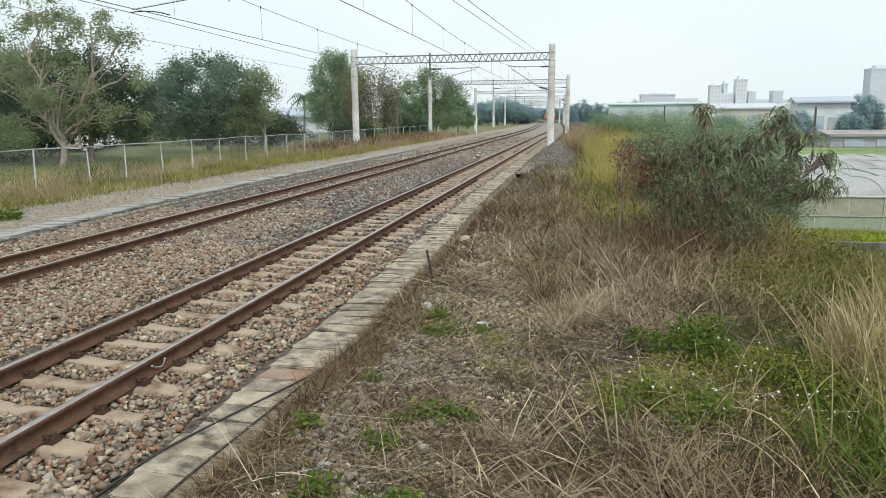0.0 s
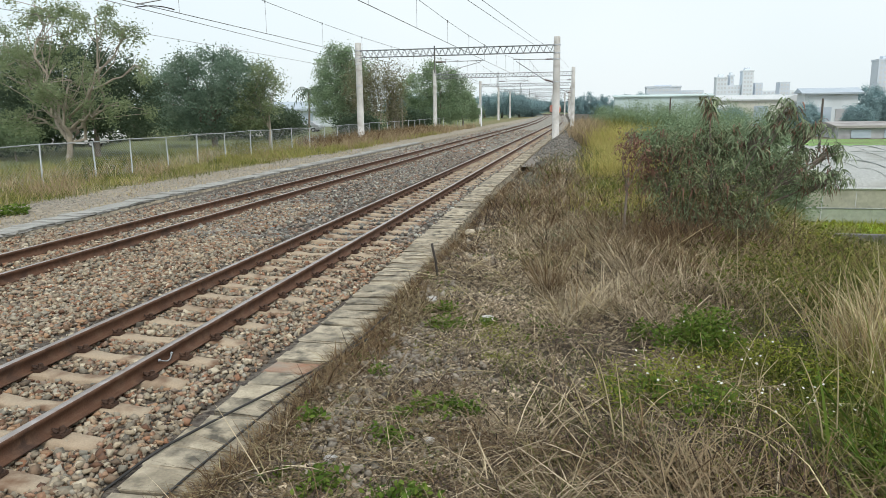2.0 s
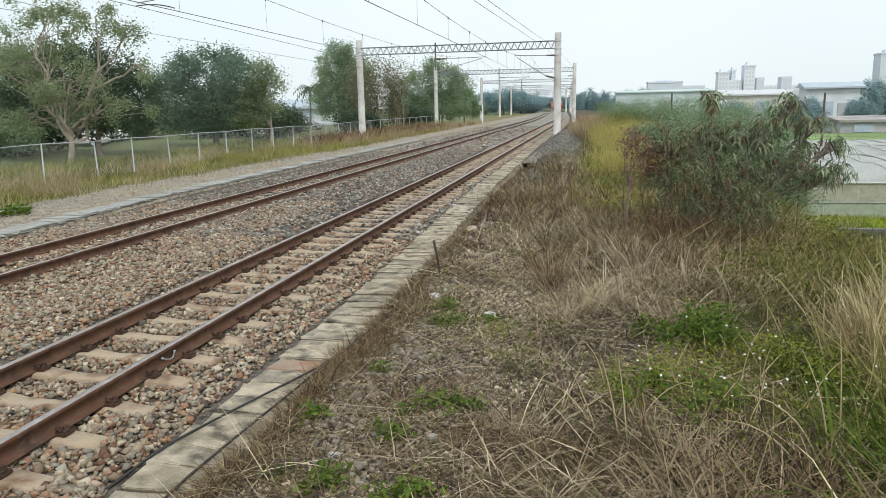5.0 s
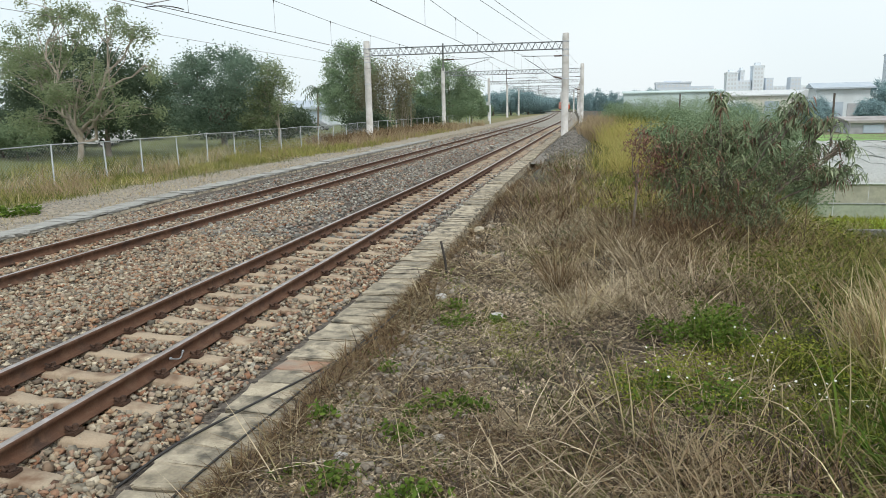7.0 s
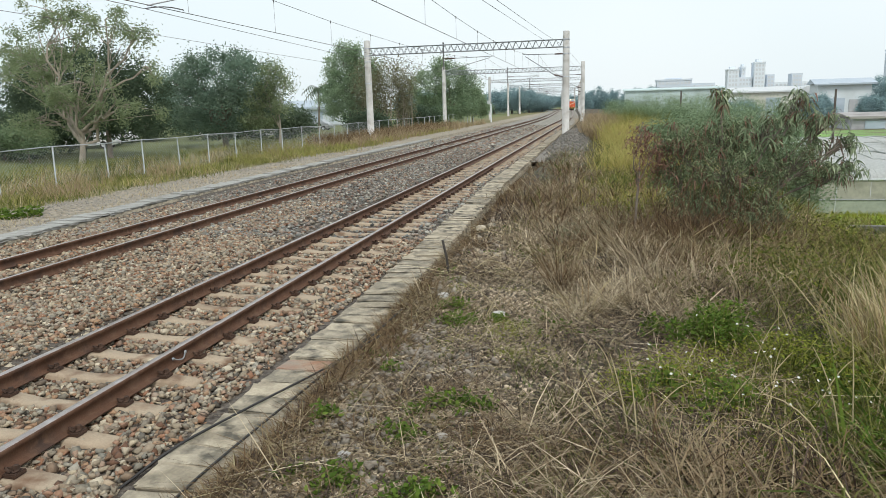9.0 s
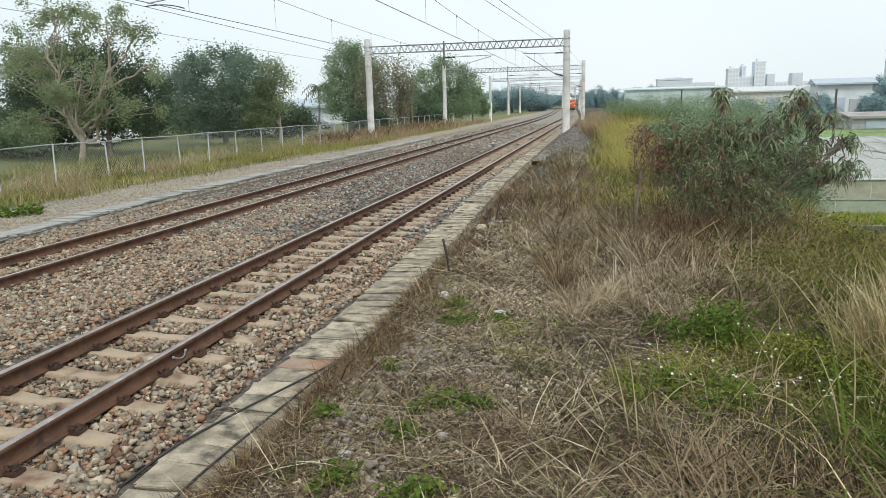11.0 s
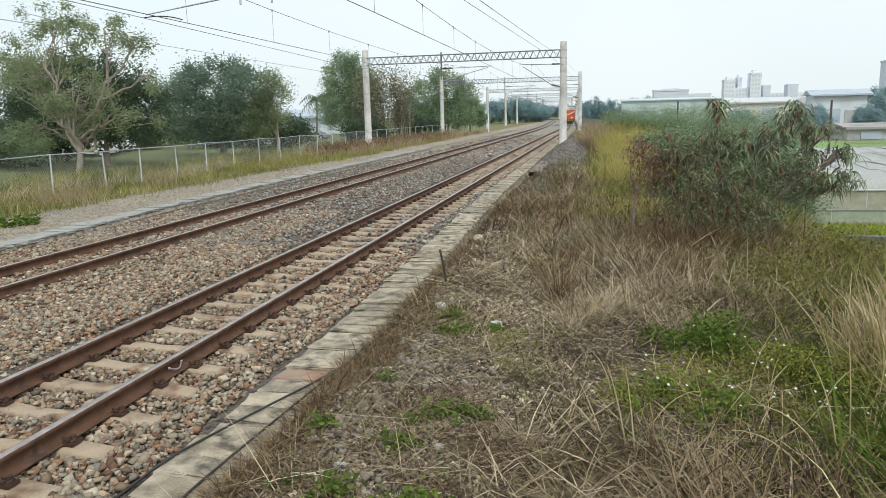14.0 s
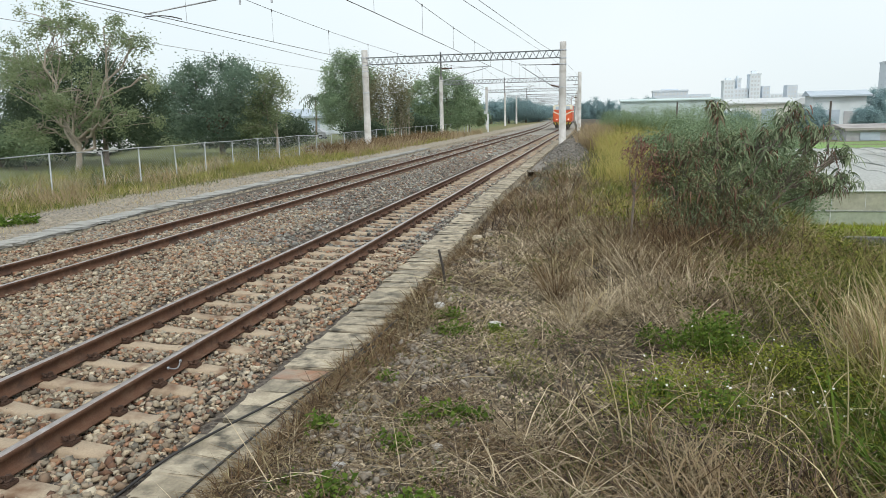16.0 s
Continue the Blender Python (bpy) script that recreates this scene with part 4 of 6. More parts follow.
# ---- chain-link fence ----
def fence():
    ob = thing("fence", None, None, "grey galvanised chain-link fence with a top rail in tall grass", "fence")
    fy = np.array([0, 3, 6, 9, 12, 15, 18, 20.6, 23.2, 26.2, 28.6, 31.4, 34.0, 36.8, 39.8, 42.6, 45.6] + [48.6 + 3 * k for k in range(24)])
    fx = lambda q: np.interp(q, [0, 30, 50, 120], [-20.4, -20.1, -19.6, -20.2])
    r = rng(210)
    g = lambda q: float(height(fx(q), q))
    for q in fy:
        o = part("fence_post", tubes("fence_post", [(np.array([[0, 0, -0.3], [0, 0, 1.54], [0, 0, 1.57]]), [0.03, 0.03, 0.016], 8)]), M["fence"], ob)
        o.matrix_basis = pose(float(fx(q)), float(q), g(q), r.normal() * 1.0, r.normal() * 1.0)
    part("top_rail", tubes("top_rail", [(np.array([[fx(q), q, g(q) + 1.54] for q in fy]), 0.022, 8)]), M["fence"], ob)
    for a, b in zip(fy[3:22], fy[4:23]):
        bars = []
        m = int((b - a + 1.45) / 0.14)
        for k in range(m):
            for sg in (1, -1):
                s = a - 1.45 + 0.14 * k if sg == 1 else a + 0.14 * k
                e = s + 1.45
                lo, hi = max(s, a), min(e, b)
                if hi - lo > 0.05:
                    z = (lambda q: q - s) if sg == 1 else (lambda q: e - q)
                    bars.append((np.array([[fx(q), q, g(q) + 0.05 + z(q)] for q in (lo, hi)]), 0.0032, 3))
        part("wire_mesh", tubes("wire_mesh", bars, False), M["fence"], ob)


fence()


# ---- verge growth ----
def stuff(name, me, mat, label, category):
    return thing(name, me, M[mat], label, category, kind="stuff")


def patch(n, cx, cy, sx, sy, seed):
    r = rng(seed)
    return cx + r.normal(size=n) * sx, cy + r.normal(size=n) * sy


def clumped(n, x0, x1, y0, y1, seed, clump, spread, power=1.3):
    """Points in loose tufts."""
    cx, cy = scatter(max(1, n // clump), x0, x1, y0, y1, seed, power)
    r = rng(seed + 1)
    k = r.integers(0, len(cx), n)
    return cx[k] + r.normal(size=n) * spread, cy[k] + r.normal(size=n) * spread


def east_of_trough(x, y, gap=0.33):
    keep = x > trough_x(y) + bend(y) + gap
    return x[keep], y[keep]


def patchy(x, y, scale, share, seed):
    """Keep points where a slow noise is high, so that growth comes in uneven patches."""
    v = fbm(x * 1.0 + seed * 3.1, y * 1.0 - seed * 1.7, scale) + 0.5 * fbm(x - seed, y + seed, scale * 2.7) + rng(seed).normal(size=len(x)) * 0.3
    keep = v > np.quantile(v, 1 - share)
    return x[keep], y[keep]


def off_bare(x, y, seed):
    """Leave open patches of grit: many beside the trough, few towards the bank."""
    v = fbm(x * 1.3 + 5, y * 0.8 + 2, 1.5) + 0.6 * fbm(x - 3, y + 7, 4.1) + rng(seed).normal(size=len(x)) * 0.15
    cover = -0.6 + 0.68 * step(-x, -0.9, 1.5)
    cover = cover - 0.3 * step(-y, -5.2, -4.0)
    keep = v > cover * (1.0 - 0.55 * step(y, 9, 14))
    return x[keep], y[keep]


# flattened dead stems on the verge: short litter, then long thin strands that lie in every direction
for k, (n, x0, x1, y0, y1, L, w, lean, mat, share) in enumerate([
        (5000, -2.35, 0.6, 3.0, 9.5, 0.14, 0.008, 1.5, "twig", 0.5), (7000, -0.4, 2.2, 3.0, 9.5, 0.18, 0.008, 1.5, "twig", 0.42), (6000, -0.6, 2.2, 3.0, 10.0, 0.2, 0.006, 1.5, "ash", 0.35),
        (7000, -2.6, 2.6, 9.0, 20, 0.2, 0.010, 1.5, "dead", 0.5), (3500, -1.6, 2.6, 9.0, 20, 0.26, 0.012, 1.5, "ash", 0.4),
        (9000, -2.4, 0.6, 3.0, 9.5, 0.22, 0.006, 1.5, "dead", 0.6), (5000, -0.9, 1.2, 3.1, 4.6, 0.2, 0.006, 1.45, "umber", 0.8), (3000, -0.9, 1.2, 3.1, 4.6, 0.2, 0.006, 1.45, "dead", 0.8), (3600, -2.4, 1.6, 3.0, 9.5, 0.56, 0.0085, 1.5, "twig", 0.7), (2600, -2.4, 1.8, 3.0, 10, 0.6, 0.0085, 1.42, "ash", 0.7), (900, -2.2, 1.2, 3.0, 11, 0.7, 0.0085, 1.4, "ash", 0.7), (1800, -1.8, 2.0, 9, 17, 0.8, 0.014, 1.35, "straw", 0.6), (2600, -2.2, 2.0, 9, 18, 0.7, 0.014, 1.4, "ash", 0.6), (3600, -1.4, 2.0, 3.4, 9.5, 0.6, 0.006, 1.48, "ash", 0.5), (3000, -2.3, 1.6, 3.2, 9, 0.56, 0.0062, 1.48, "umber", 0.6),
        (4000, -2.4, 2.4, 9, 18, 0.7, 0.009, 1.45, "twig", 0.55), (2500, -1.6, 2.4, 9, 18, 0.75, 0.009, 1.45, "ash", 0.45), (4500, -2.4, 2.2, 9, 22, 0.6, 0.011, 1.4, "umber", 0.6),
        (6000, -2.7, 2.6, 18, 45, 0.4, 0.02, 1.2, "ash", 0.5), (5000, -2.7, 1.6, 14, 40, 0.5, 0.018, 1.0, "umber", 0.6), (6000, -2.0, 3.0, 16, 45, 0.45, 0.02, 1.1, "greyweed", 0.6), (5000, -1.4, 3.0, 15, 45, 0.5, 0.02, 0.9, "olive", 0.6)]):
    x, y = off_bare(*patchy(*east_of_trough(*scatter(n, x0, x1, y0, y1, 300 + k, 1.2)), 0.8, share, 330 + k), 350 + k)
    stuff("dry_grass", blades("dry_grass", x, y, L, w, lean, 0.3 if lean < 1.3 else 0.12, 320 + k, z=height(x, y) + rng(310 + k).uniform(0, 0.07, len(x)), wild=0.28 if lean < 1.3 else 0.1), mat, "matted dead brown grass stems on the verge", "dry grass")
# the same growth thins out behind the camera's stand
for k, (n, mat, L, w) in enumerate([(5000, "twig", 0.25, 0.009), (4000, "straw", 0.3, 0.010), (3500, "olive", 0.3, 0.010)]):
    x, y = east_of_trough(*scatter(n, -2.3, 5.0, -9, 3.1, 1030 + k))
    keep = (np.abs(x) > 0.5) | (np.abs(y) > 0.5)
    x, y = x[keep], y[keep]
    stuff("dry_grass", blades("dry_grass", x, y, L, w, 1.2, 0.4, 1035 + k), mat, "thin trampled dead grass on the verge", "dry grass")
# standing brown tufts
for k, (n, x0, x1, y0, y1, c, s, L, w, lean, mat) in enumerate([
        (1500, -0.2, 1.8, 5.0, 12, 60, 0.08, 0.34, 0.007, 1.1, "ash"), (1300, -0.4, 1.6, 4.2, 11, 50, 0.08, 0.32, 0.007, 1.1, "twig"), (2600, -1.2, 1.8, 12.5, 24, 130, 0.2, 0.42, 0.011, 0.9, "twig"),
        (2000, -1.2, 2.0, 11, 24, 90, 0.16, 0.42, 0.011, 0.9, "ash"), (2400, -2.4, 2.2, 16, 34, 130, 0.3, 0.5, 0.016, 0.8, "ash"), (2600, -2.4, 1.6, 15, 30, 110, 0.3, 0.55, 0.014, 0.8, "umber"), (2600, 0.9, 2.6, 10.9, 12.2, 90, 0.16, 0.62, 0.009, 0.6, "umber"), (900, 0.9, 2.8, 10.0, 11.8, 60, 0.16, 0.55, 0.008, 0.8, "straw"), (1500, 0.6, 2.6, 9.6, 11.6, 70, 0.16, 0.5, 0.008, 0.8, "twig")]):
    x, y = east_of_trough(*clumped(n, x0, x1, y0, y1, 340 + k, c, s))
    stuff("dry_grass", blades("dry_grass", x, y, L, w, lean, 0.9, 360 + k), mat, "standing tufts of dead straw-coloured grass", "dry grass")


# pale bent-over straw lying in sheaves
for k, (n, x0, x1, y0, y1, c, s, L, w) in enumerate([(2600, -0.5, 1.6, 7.0, 12.5, 130, 0.13, 0.56, 0.007), (1500, -0.6, 1.8, 11.5, 19, 110, 0.2, 0.6, 0.010), (700, -0.6, 0.8, 3.6, 7.5, 70, 0.1, 0.56, 0.006)]):
    cx, cy = scatter(max(1, n // c), x0, x1, y0, y1, 1200 + k, 1.2)
    r = rng(1210 + k)
    pick = r.integers(0, len(cx), n)
    x, y = east_of_trough(cx[pick] + r.normal(size=n) * s, cy[pick] + r.normal(size=n) * s)
    stuff("dry_grass", blades("dry_grass", x, y, L, w, 1.15, 1.2, 1220 + k, z=height(x, y) + 0.03), "ash", "pale bent-over sheaves of dead grass", "dry grass")
# rounded tussocks of dead grass that bend outward over dark hollows
r = rng(1400)
SPOTS = [(-0.42, 8.6, 0.12, 0.62, 0.3, "umber"), (-0.38, 8.6, 0.16, 0.6, 0.45, "ash"), (0.2, 7.9, 0.24, 0.5, 0.9, "ash"), (0.55, 8.0, 0.24, 0.5, 0.9, "ash"), (0.85, 8.2, 0.22, 0.5, 0.8, "twig"), (1.2, 8.3, 0.22, 0.5, 0.8, "ash"),
         (-0.1, 7.55, 0.16, 0.34, 1.0, "straw"), (-0.75, 13.2, 0.3, 0.6, 0.7, "umber"), (-1.3, 14.4, 0.4, 0.6, 0.8, "ash"), (-0.2, 14.0, 0.3, 0.6, 0.8, "twig"), (-1.7, 16.5, 0.5, 0.7, 0.6, "twig"), (0.3, 11.6, 0.3, 0.6, 0.7, "twig"),
         (-0.3, 10.4, 0.25, 0.55, 0.7, "twig"), (0.6, 10.0, 0.28, 0.55, 0.8, "ash"), (-1.2, 11.8, 0.25, 0.45, 0.8, "ash"), (1.3, 9.6, 0.25, 0.6, 0.7, "umber"), (-1.95, 11.2, 0.2, 0.3, 1.0, "umber"), (0.1, 16.2, 0.5, 0.7, 0.7, "twig"), (-0.9, 18.5, 0.6, 0.8, 0.7, "umber")]
for k in range(34):
    cy = 7.0 + 13 * r.uniform(0, 1) ** 1.2
    SPOTS.append((r.uniform(-0.7, 2.0), cy, r.uniform(0.1, 0.24) * (1 + cy / 30), r.uniform(0.3, 0.5) * (0.85 + cy / 50), r.uniform(0.4, 0.9), ("ash", "twig", "umber", "ash", "twig")[k % 5]))
for k, (cx, cy, rad, tall, lean, mat) in enumerate(SPOTS):
    n = int(r.uniform(90, 150) * (1 + rad))
    a, q = r.uniform(0, 2 * np.pi, n), rad * r.uniform(0, 1, n) ** 0.7
    x, y = cx + q * np.cos(a), cy + q * np.sin(a)
    keep = x > trough_x(y) + bend(y) + 0.4
    x, y, a = x[keep], y[keep], a[keep]
    if len(x) > 20:
        stuff("grass_tussock", blades("grass_tussock", x, y, max(0.56, tall), 0.0055 + 0.0004 * cy, lean, 1.6, 1410 + k, az=a), mat, "rounded tussock of bent dead grass", "grass tussock")
# low dark mats of dead weed stems, in uneven patches
for k, (n, x0, x1, y0, y1, L, w) in enumerate([(9000, -1.6, 2.0, 3.4, 10, 0.14, 0.008), (9000, -2.0, 2.4, 9, 22, 0.22, 0.014)]):
    x, y = patchy(*east_of_trough(*scatter(n, x0, x1, y0, y1, 1480 + k, 1.2)), 1.1, 0.36, 1484 + k)
    stuff("dead_weeds", blades("dead_weeds", x, y, L, w, 1.4, 0.4, 1488 + k, z=height(x, y) + 0.045), "dead", "dark low mat of dead weeds", "dead weeds")
# tangled umber weeds under the shrub and down the verge
for k, (n, cx, cy, sx, sy, L, w, lean) in enumerate([(900, 1.9, 11.6, 0.5, 0.3, 0.75, 0.008, 0.6), (500, 1.2, 11.7, 0.35, 0.3, 0.7, 0.008, 0.7), (1400, 3.4, 10.4, 0.7, 0.8, 0.5, 0.009, 0.8), (900, 4.2, 11.4, 0.6, 0.8, 0.5, 0.009, 0.8), (700, 2.6, 9.0, 0.6, 0.6, 0.45, 0.008, 0.9), (700, -0.9, 15.5, 0.5, 1.2, 0.55, 0.011, 0.7), (420, -0.2, 11.2, 0.3, 0.4, 0.45, 0.008, 0.8), (380, 1.0, 10.3, 0.3, 0.4, 0.5, 0.008, 0.8), (300, 0.75, 5.6, 0.25, 0.25, 0.3, 0.006, 0.9), (260, -0.9, 7.6, 0.2, 0.3, 0.22, 0.006, 1.1), (300, -2.05, 8.3, 0.1, 0.4, 0.25, 0.007, 1.0)]):
    x, y = east_of_trough(*patch(n, cx, cy, sx, sy, 1240 + k))
    stuff("dead_weeds", blades("dead_weeds", x, y, L, w, lean, 0.7, 1260 + k), "umber", "tangled umber-brown dead weeds", "dead weeds")


def herb_field(n, x0, x1, y0, y1, c, s, tall, size, seed, mat, label):
    """Loose low weeds: small leaves in uneven mounds."""
    x, y = clumped(n, x0, x1, y0, y1, seed, c, s)
    x, y = east_of_trough(x, y)
    r = rng(seed + 3)
    z = height(x, y) + tall * r.uniform(0.0, 1.0, len(x)) ** 1.5 * (0.65 + 0.45 * fbm(x, y, 2.1))
    V, F = leaves(np.stack([x, y, z], -1), size, seed + 4, 0.0, 0.4, 1.0)
    stuff("weeds", np_mesh("weeds", V, F), mat, label, "weeds")


# dead thatch spilling over the edge of the trough
r = rng(970)
y = 3.0 + 22 * r.uniform(0, 1, 12000) ** 1.5
x = trough_x(y) + 0.29 + np.abs(r.normal(size=12000)) * 0.16 * (1 + 0.6 * fbm(y, y, 0.9))
for k, mat in enumerate(("umber", "twig", "dead")):
    q = slice(*[(0, 7500), (7500, 10500), (10500, 12000)][k])
    stuff("dry_grass", blades("dry_grass", x[q], y[q], 0.24, 0.0075, 1.35, 0.5, 972 + k, z=height(x[q] + 0.1, y[q]) + 0.02), mat, "dead thatch spilling over the trough's edge", "dry grass")
herb_field(26000, 0.9, 4.8, 3.8, 9.5, 160, 0.2, 0.38, 0.035, 930, "herb", "dull olive weeds spreading over the bank")
herb_field(5500, 1.3, 3.6, 4.0, 9.0, 220, 0.16, 0.34, 0.033, 935, "green", "fresh green weeds spreading over the bank")
herb_field(26000, 1.6, 8.0, 8.5, 20, 160, 0.32, 0.5, 0.06, 940, "herb", "dull olive weeds spreading over the bank")
herb_field(4000, 0.9, 2.3, 3.8, 6.2, 110, 0.16, 0.26, 0.026, 1318, "herb", "dull olive weeds under the coarse grass")
herb_field(1800, 0.8, 2.4, 4.0, 6.0, 120, 0.1, 0.36, 0.026, 1322, "lime", "yellow-green weeds under the coarse grass")
herb_field(4200, 0.6, 1.9, 5.2, 6.4, 260, 0.14, 0.42, 0.032, 1280, "lime", "yellow-green weeds among the straw")
herb_field(4200, 1.6, 4.6, 4.5, 9.5, 140, 0.16, 0.42, 0.035, 1284, "lime", "yellow-green weeds among the straw")
herb_field(3000, 2.6, 5.2, 10.0, 14.5, 120, 0.22, 0.4, 0.05, 1288, "lime", "yellow-green weeds among the straw")
herb_field(1400, -0.9, -0.3, 6.2, 7.0, 130, 0.09, 0.14, 0.022, 1310, "lime", "low yellow-green weeds among dead stems")
herb_field(2400, 0.1, 0.8, 5.1, 5.8, 200, 0.1, 0.3, 0.024, 1314, "lime", "yellow-green weeds among dead stems")
herb_field(1500, -1.7, -0.2, 6.6, 9.0, 130, 0.11, 0.08, 0.025, 1292, "lime", "low yellow-green weeds among the stones")
herb_field(2600, -1.9, 0.6, 10.5, 17, 90, 0.2, 0.16, 0.045, 1296, "herb", "small weeds among dead grass")
herb_field(9000, -0.5, 0.9, 11.5, 26, 130, 0.3, 0.35, 0.05, 1302, "greyweed", "grey-green weeds between the dead grass and the shrub")
herb_field(4500, 0.1, 1.1, 13, 26, 160, 0.25, 0.45, 0.05, 1306, "lime", "yellow-green weeds beside the shrub")
herb_field(7000, 2.2, 7.0, 9, 18, 260, 0.25, 0.45, 0.055, 945, "olive", "yellow-green weeds spreading over the bank")
herb_field(4500, -2.2, 0.8, 3.4, 11, 90, 0.1, 0.07, 0.03, 950, "herb", "small weeds among dead grass")
herb_field(2200, -2.2, 0.8, 3.4, 12, 90, 0.09, 0.07, 0.03, 955, "green", "small green weeds among dead grass")
herb_field(16000, 0.5, 3.4, 14, 40, 200, 0.4, 0.5, 0.09, 960, "herb", "dull olive weeds beside the dead grass")
# pale flattened straw and a tussock
for k, (n, cx, cy, sx, sy, L, lean, mat) in enumerate([(800, 0.8, 8.8, 0.4, 0.3, 0.6, 1.3, "ash"), (700, 0.25, 7.8, 0.3, 0.2, 0.56, 1.3, "ash"), (500, 1.5, 8.2, 0.25, 0.3, 0.56, 1.0, "ash"), (400, 1.5, 8.3, 0.25, 0.3, 0.56, 1.0, "twig"), (500, -1.85, 7.4, 0.12, 0.4, 0.4, 1.2, "twig"), (1100, -1.98, 6.2, 0.1, 0.5, 0.35, 1.3, "umber"), (600, -0.75, 12.4, 0.4, 0.4, 0.5, 0.95, "ash"), (260, 0.3, 12.5, 0.25, 0.3, 0.7, 0.8, "twig")]):
    x, y = east_of_trough(*patch(n, cx, cy, sx, sy, 380 + k))
    stuff("dry_grass", blades("dry_grass", x, y, L, 0.0085, lean, 0.8, 390 + k), mat, "pale tussock of bent dead grass", "dry grass")
# dark dead weeds: stiff blackened stems
for k, (n, cx, cy, sx, sy, L, w, lean) in enumerate([(260, 1.05, 4.25, 0.3, 0.25, 0.5, 0.008, 0.7), (200, 0.35, 4.2, 0.3, 0.3, 0.35, 0.007, 0.8), (500, 1.4, 8.3, 0.35, 0.4, 0.4, 0.008, 0.8), (300, -1.7, 14.5, 0.5, 1.2, 0.5, 0.013, 0.7), (300, -0.6, 17, 0.8, 2.0, 0.5, 0.016, 0.7), (600, 1.9, 11.9, 0.5, 0.4, 0.7, 0.010, 0.5), (120, 0.15, 9.5, 0.2, 0.2, 0.45, 0.008, 0.7), (400, -0.5, 6.3, 0.4, 0.5, 0.25, 0.007, 1.2), (350, -1.3, 5.4, 0.4, 0.5, 0.25, 0.007, 1.3), (800, 4.0, 9.5, 0.9, 1.2, 0.45, 0.010, 0.8), (600, 3.0, 7.0, 0.7, 0.8, 0.4, 0.009, 0.9), (400, 0.9, 6.9, 0.4, 0.3, 0.3, 0.008, 1.0), (200, 0.9, 20, 0.8, 3, 0.6, 0.018, 0.6)]):
    x, y = east_of_trough(*patch(n, cx, cy, sx, sy, 980 + k))
    stuff("dead_weeds", blades("dead_weeds", x, y, L, w, lean, 0.5, 1000 + k), "dead", "stiff dark dead weed stems on the verge", "dead weeds")
# olive and yellow-green grass on the shoulder of the bank
for k, (n, x0, x1, y0, y1, c, s, L, w, lean, mat) in enumerate([
        (4000, 1.5, 4.6, 3.6, 9, 40, 0.1, 0.42, 0.009, 0.7, "olive"), (1500, 1.6, 4.6, 3.6, 9, 40, 0.1, 0.56, 0.007, 0.9, "straw"), (4000, 1.0, 4.6, 3.6, 9.5, 60, 0.16, 0.35, 0.008, 1.2, "twig"),
        (8000, 1.8, 8.0, 8, 20, 70, 0.2, 0.45, 0.013, 0.7, "olive"), (4500, 1.6, 8.0, 8, 20, 60, 0.2, 0.5, 0.012, 0.8, "straw"), (5000, 0.8, 7.0, 7, 20, 90, 0.25, 0.45, 0.012, 0.9, "twig"), (3500, 2.2, 7.0, 8, 18, 50, 0.2, 0.5, 0.014, 0.7, "gold"),
        (10000, 3.0, 12.0, 16, 34, 90, 0.4, 0.7, 0.022, 0.6, "olive"), (5000, 3.0, 11.0, 16, 34, 90, 0.4, 0.7, 0.02, 0.6, "straw"),
        (2500, -0.6, 1.4, 3.4, 6.2, 60, 0.12, 0.2, 0.007, 0.7, "olive"), (1600, -2.2, 0.6, 3.4, 11, 50, 0.12, 0.12, 0.007, 0.8, "green")]):
    x, y = clumped(n, x0, x1, y0, y1, 400 + k, c, s)
    x, y = east_of_trough(x, y)
    stuff("tall_grass", blades("tall_grass", x, y, L, w, lean, 0.7, 420 + k), mat, "olive and straw-coloured tall grass on the bank", "tall grass")
# coarse tall grass close to the camera
for k, (n, cx, cy, sx, sy, L, w, lean, mat) in enumerate([
        (110, 2.0, 4.3, 0.2, 0.25, 0.7, 0.022, 0.5, "green"), (160, 2.05, 4.4, 0.25, 0.35, 0.75, 0.017, 0.5, "olive"), (90, 1.95, 4.3, 0.25, 0.3, 0.6, 0.012, 0.8, "straw"), (150, 2.45, 5.4, 0.22, 0.4, 0.9, 0.013, 0.4, "gold"), (190, 2.45, 5.6, 0.22, 0.4, 0.9, 0.011, 0.42, "straw"), (190, 2.85, 6.3, 0.28, 0.5, 0.9, 0.012, 0.4, "straw"),
        (70, 1.4, 4.1, 0.3, 0.25, 0.6, 0.009, 0.9, "straw"), (60, 1.7, 3.9, 0.25, 0.2, 0.7, 0.014, 0.7, "olive"), (45, 1.0, 4.3, 0.45, 0.35, 0.65, 0.009, 0.8, "straw"), (300, 0.72, 3.95, 0.18, 0.2, 0.56, 0.008, 0.6, "russet"), (160, 0.6, 3.9, 0.4, 0.25, 0.56, 0.007, 0.8, "umber"), (200, 1.2, 3.9, 0.35, 0.2, 0.56, 0.008, 0.9, "umber"), (140, 3.3, 7.4, 0.5, 0.8, 0.8, 0.010, 0.5, "straw"), (200, 3.3, 7.4, 0.5, 0.8, 0.8, 0.012, 0.5, "olive"), (30, 1.5, 5.6, 0.6, 0.8, 0.9, 0.008, 0.5, "straw")]):
    x, y = patch(n, cx, cy, sx, sy, 440 + k)
    stuff("tall_grass", blades("tall_grass", x, y, L, w, lean, 1.5, 460 + k), mat, "coarse arching grass blades at the edge of the bank", "tall grass")
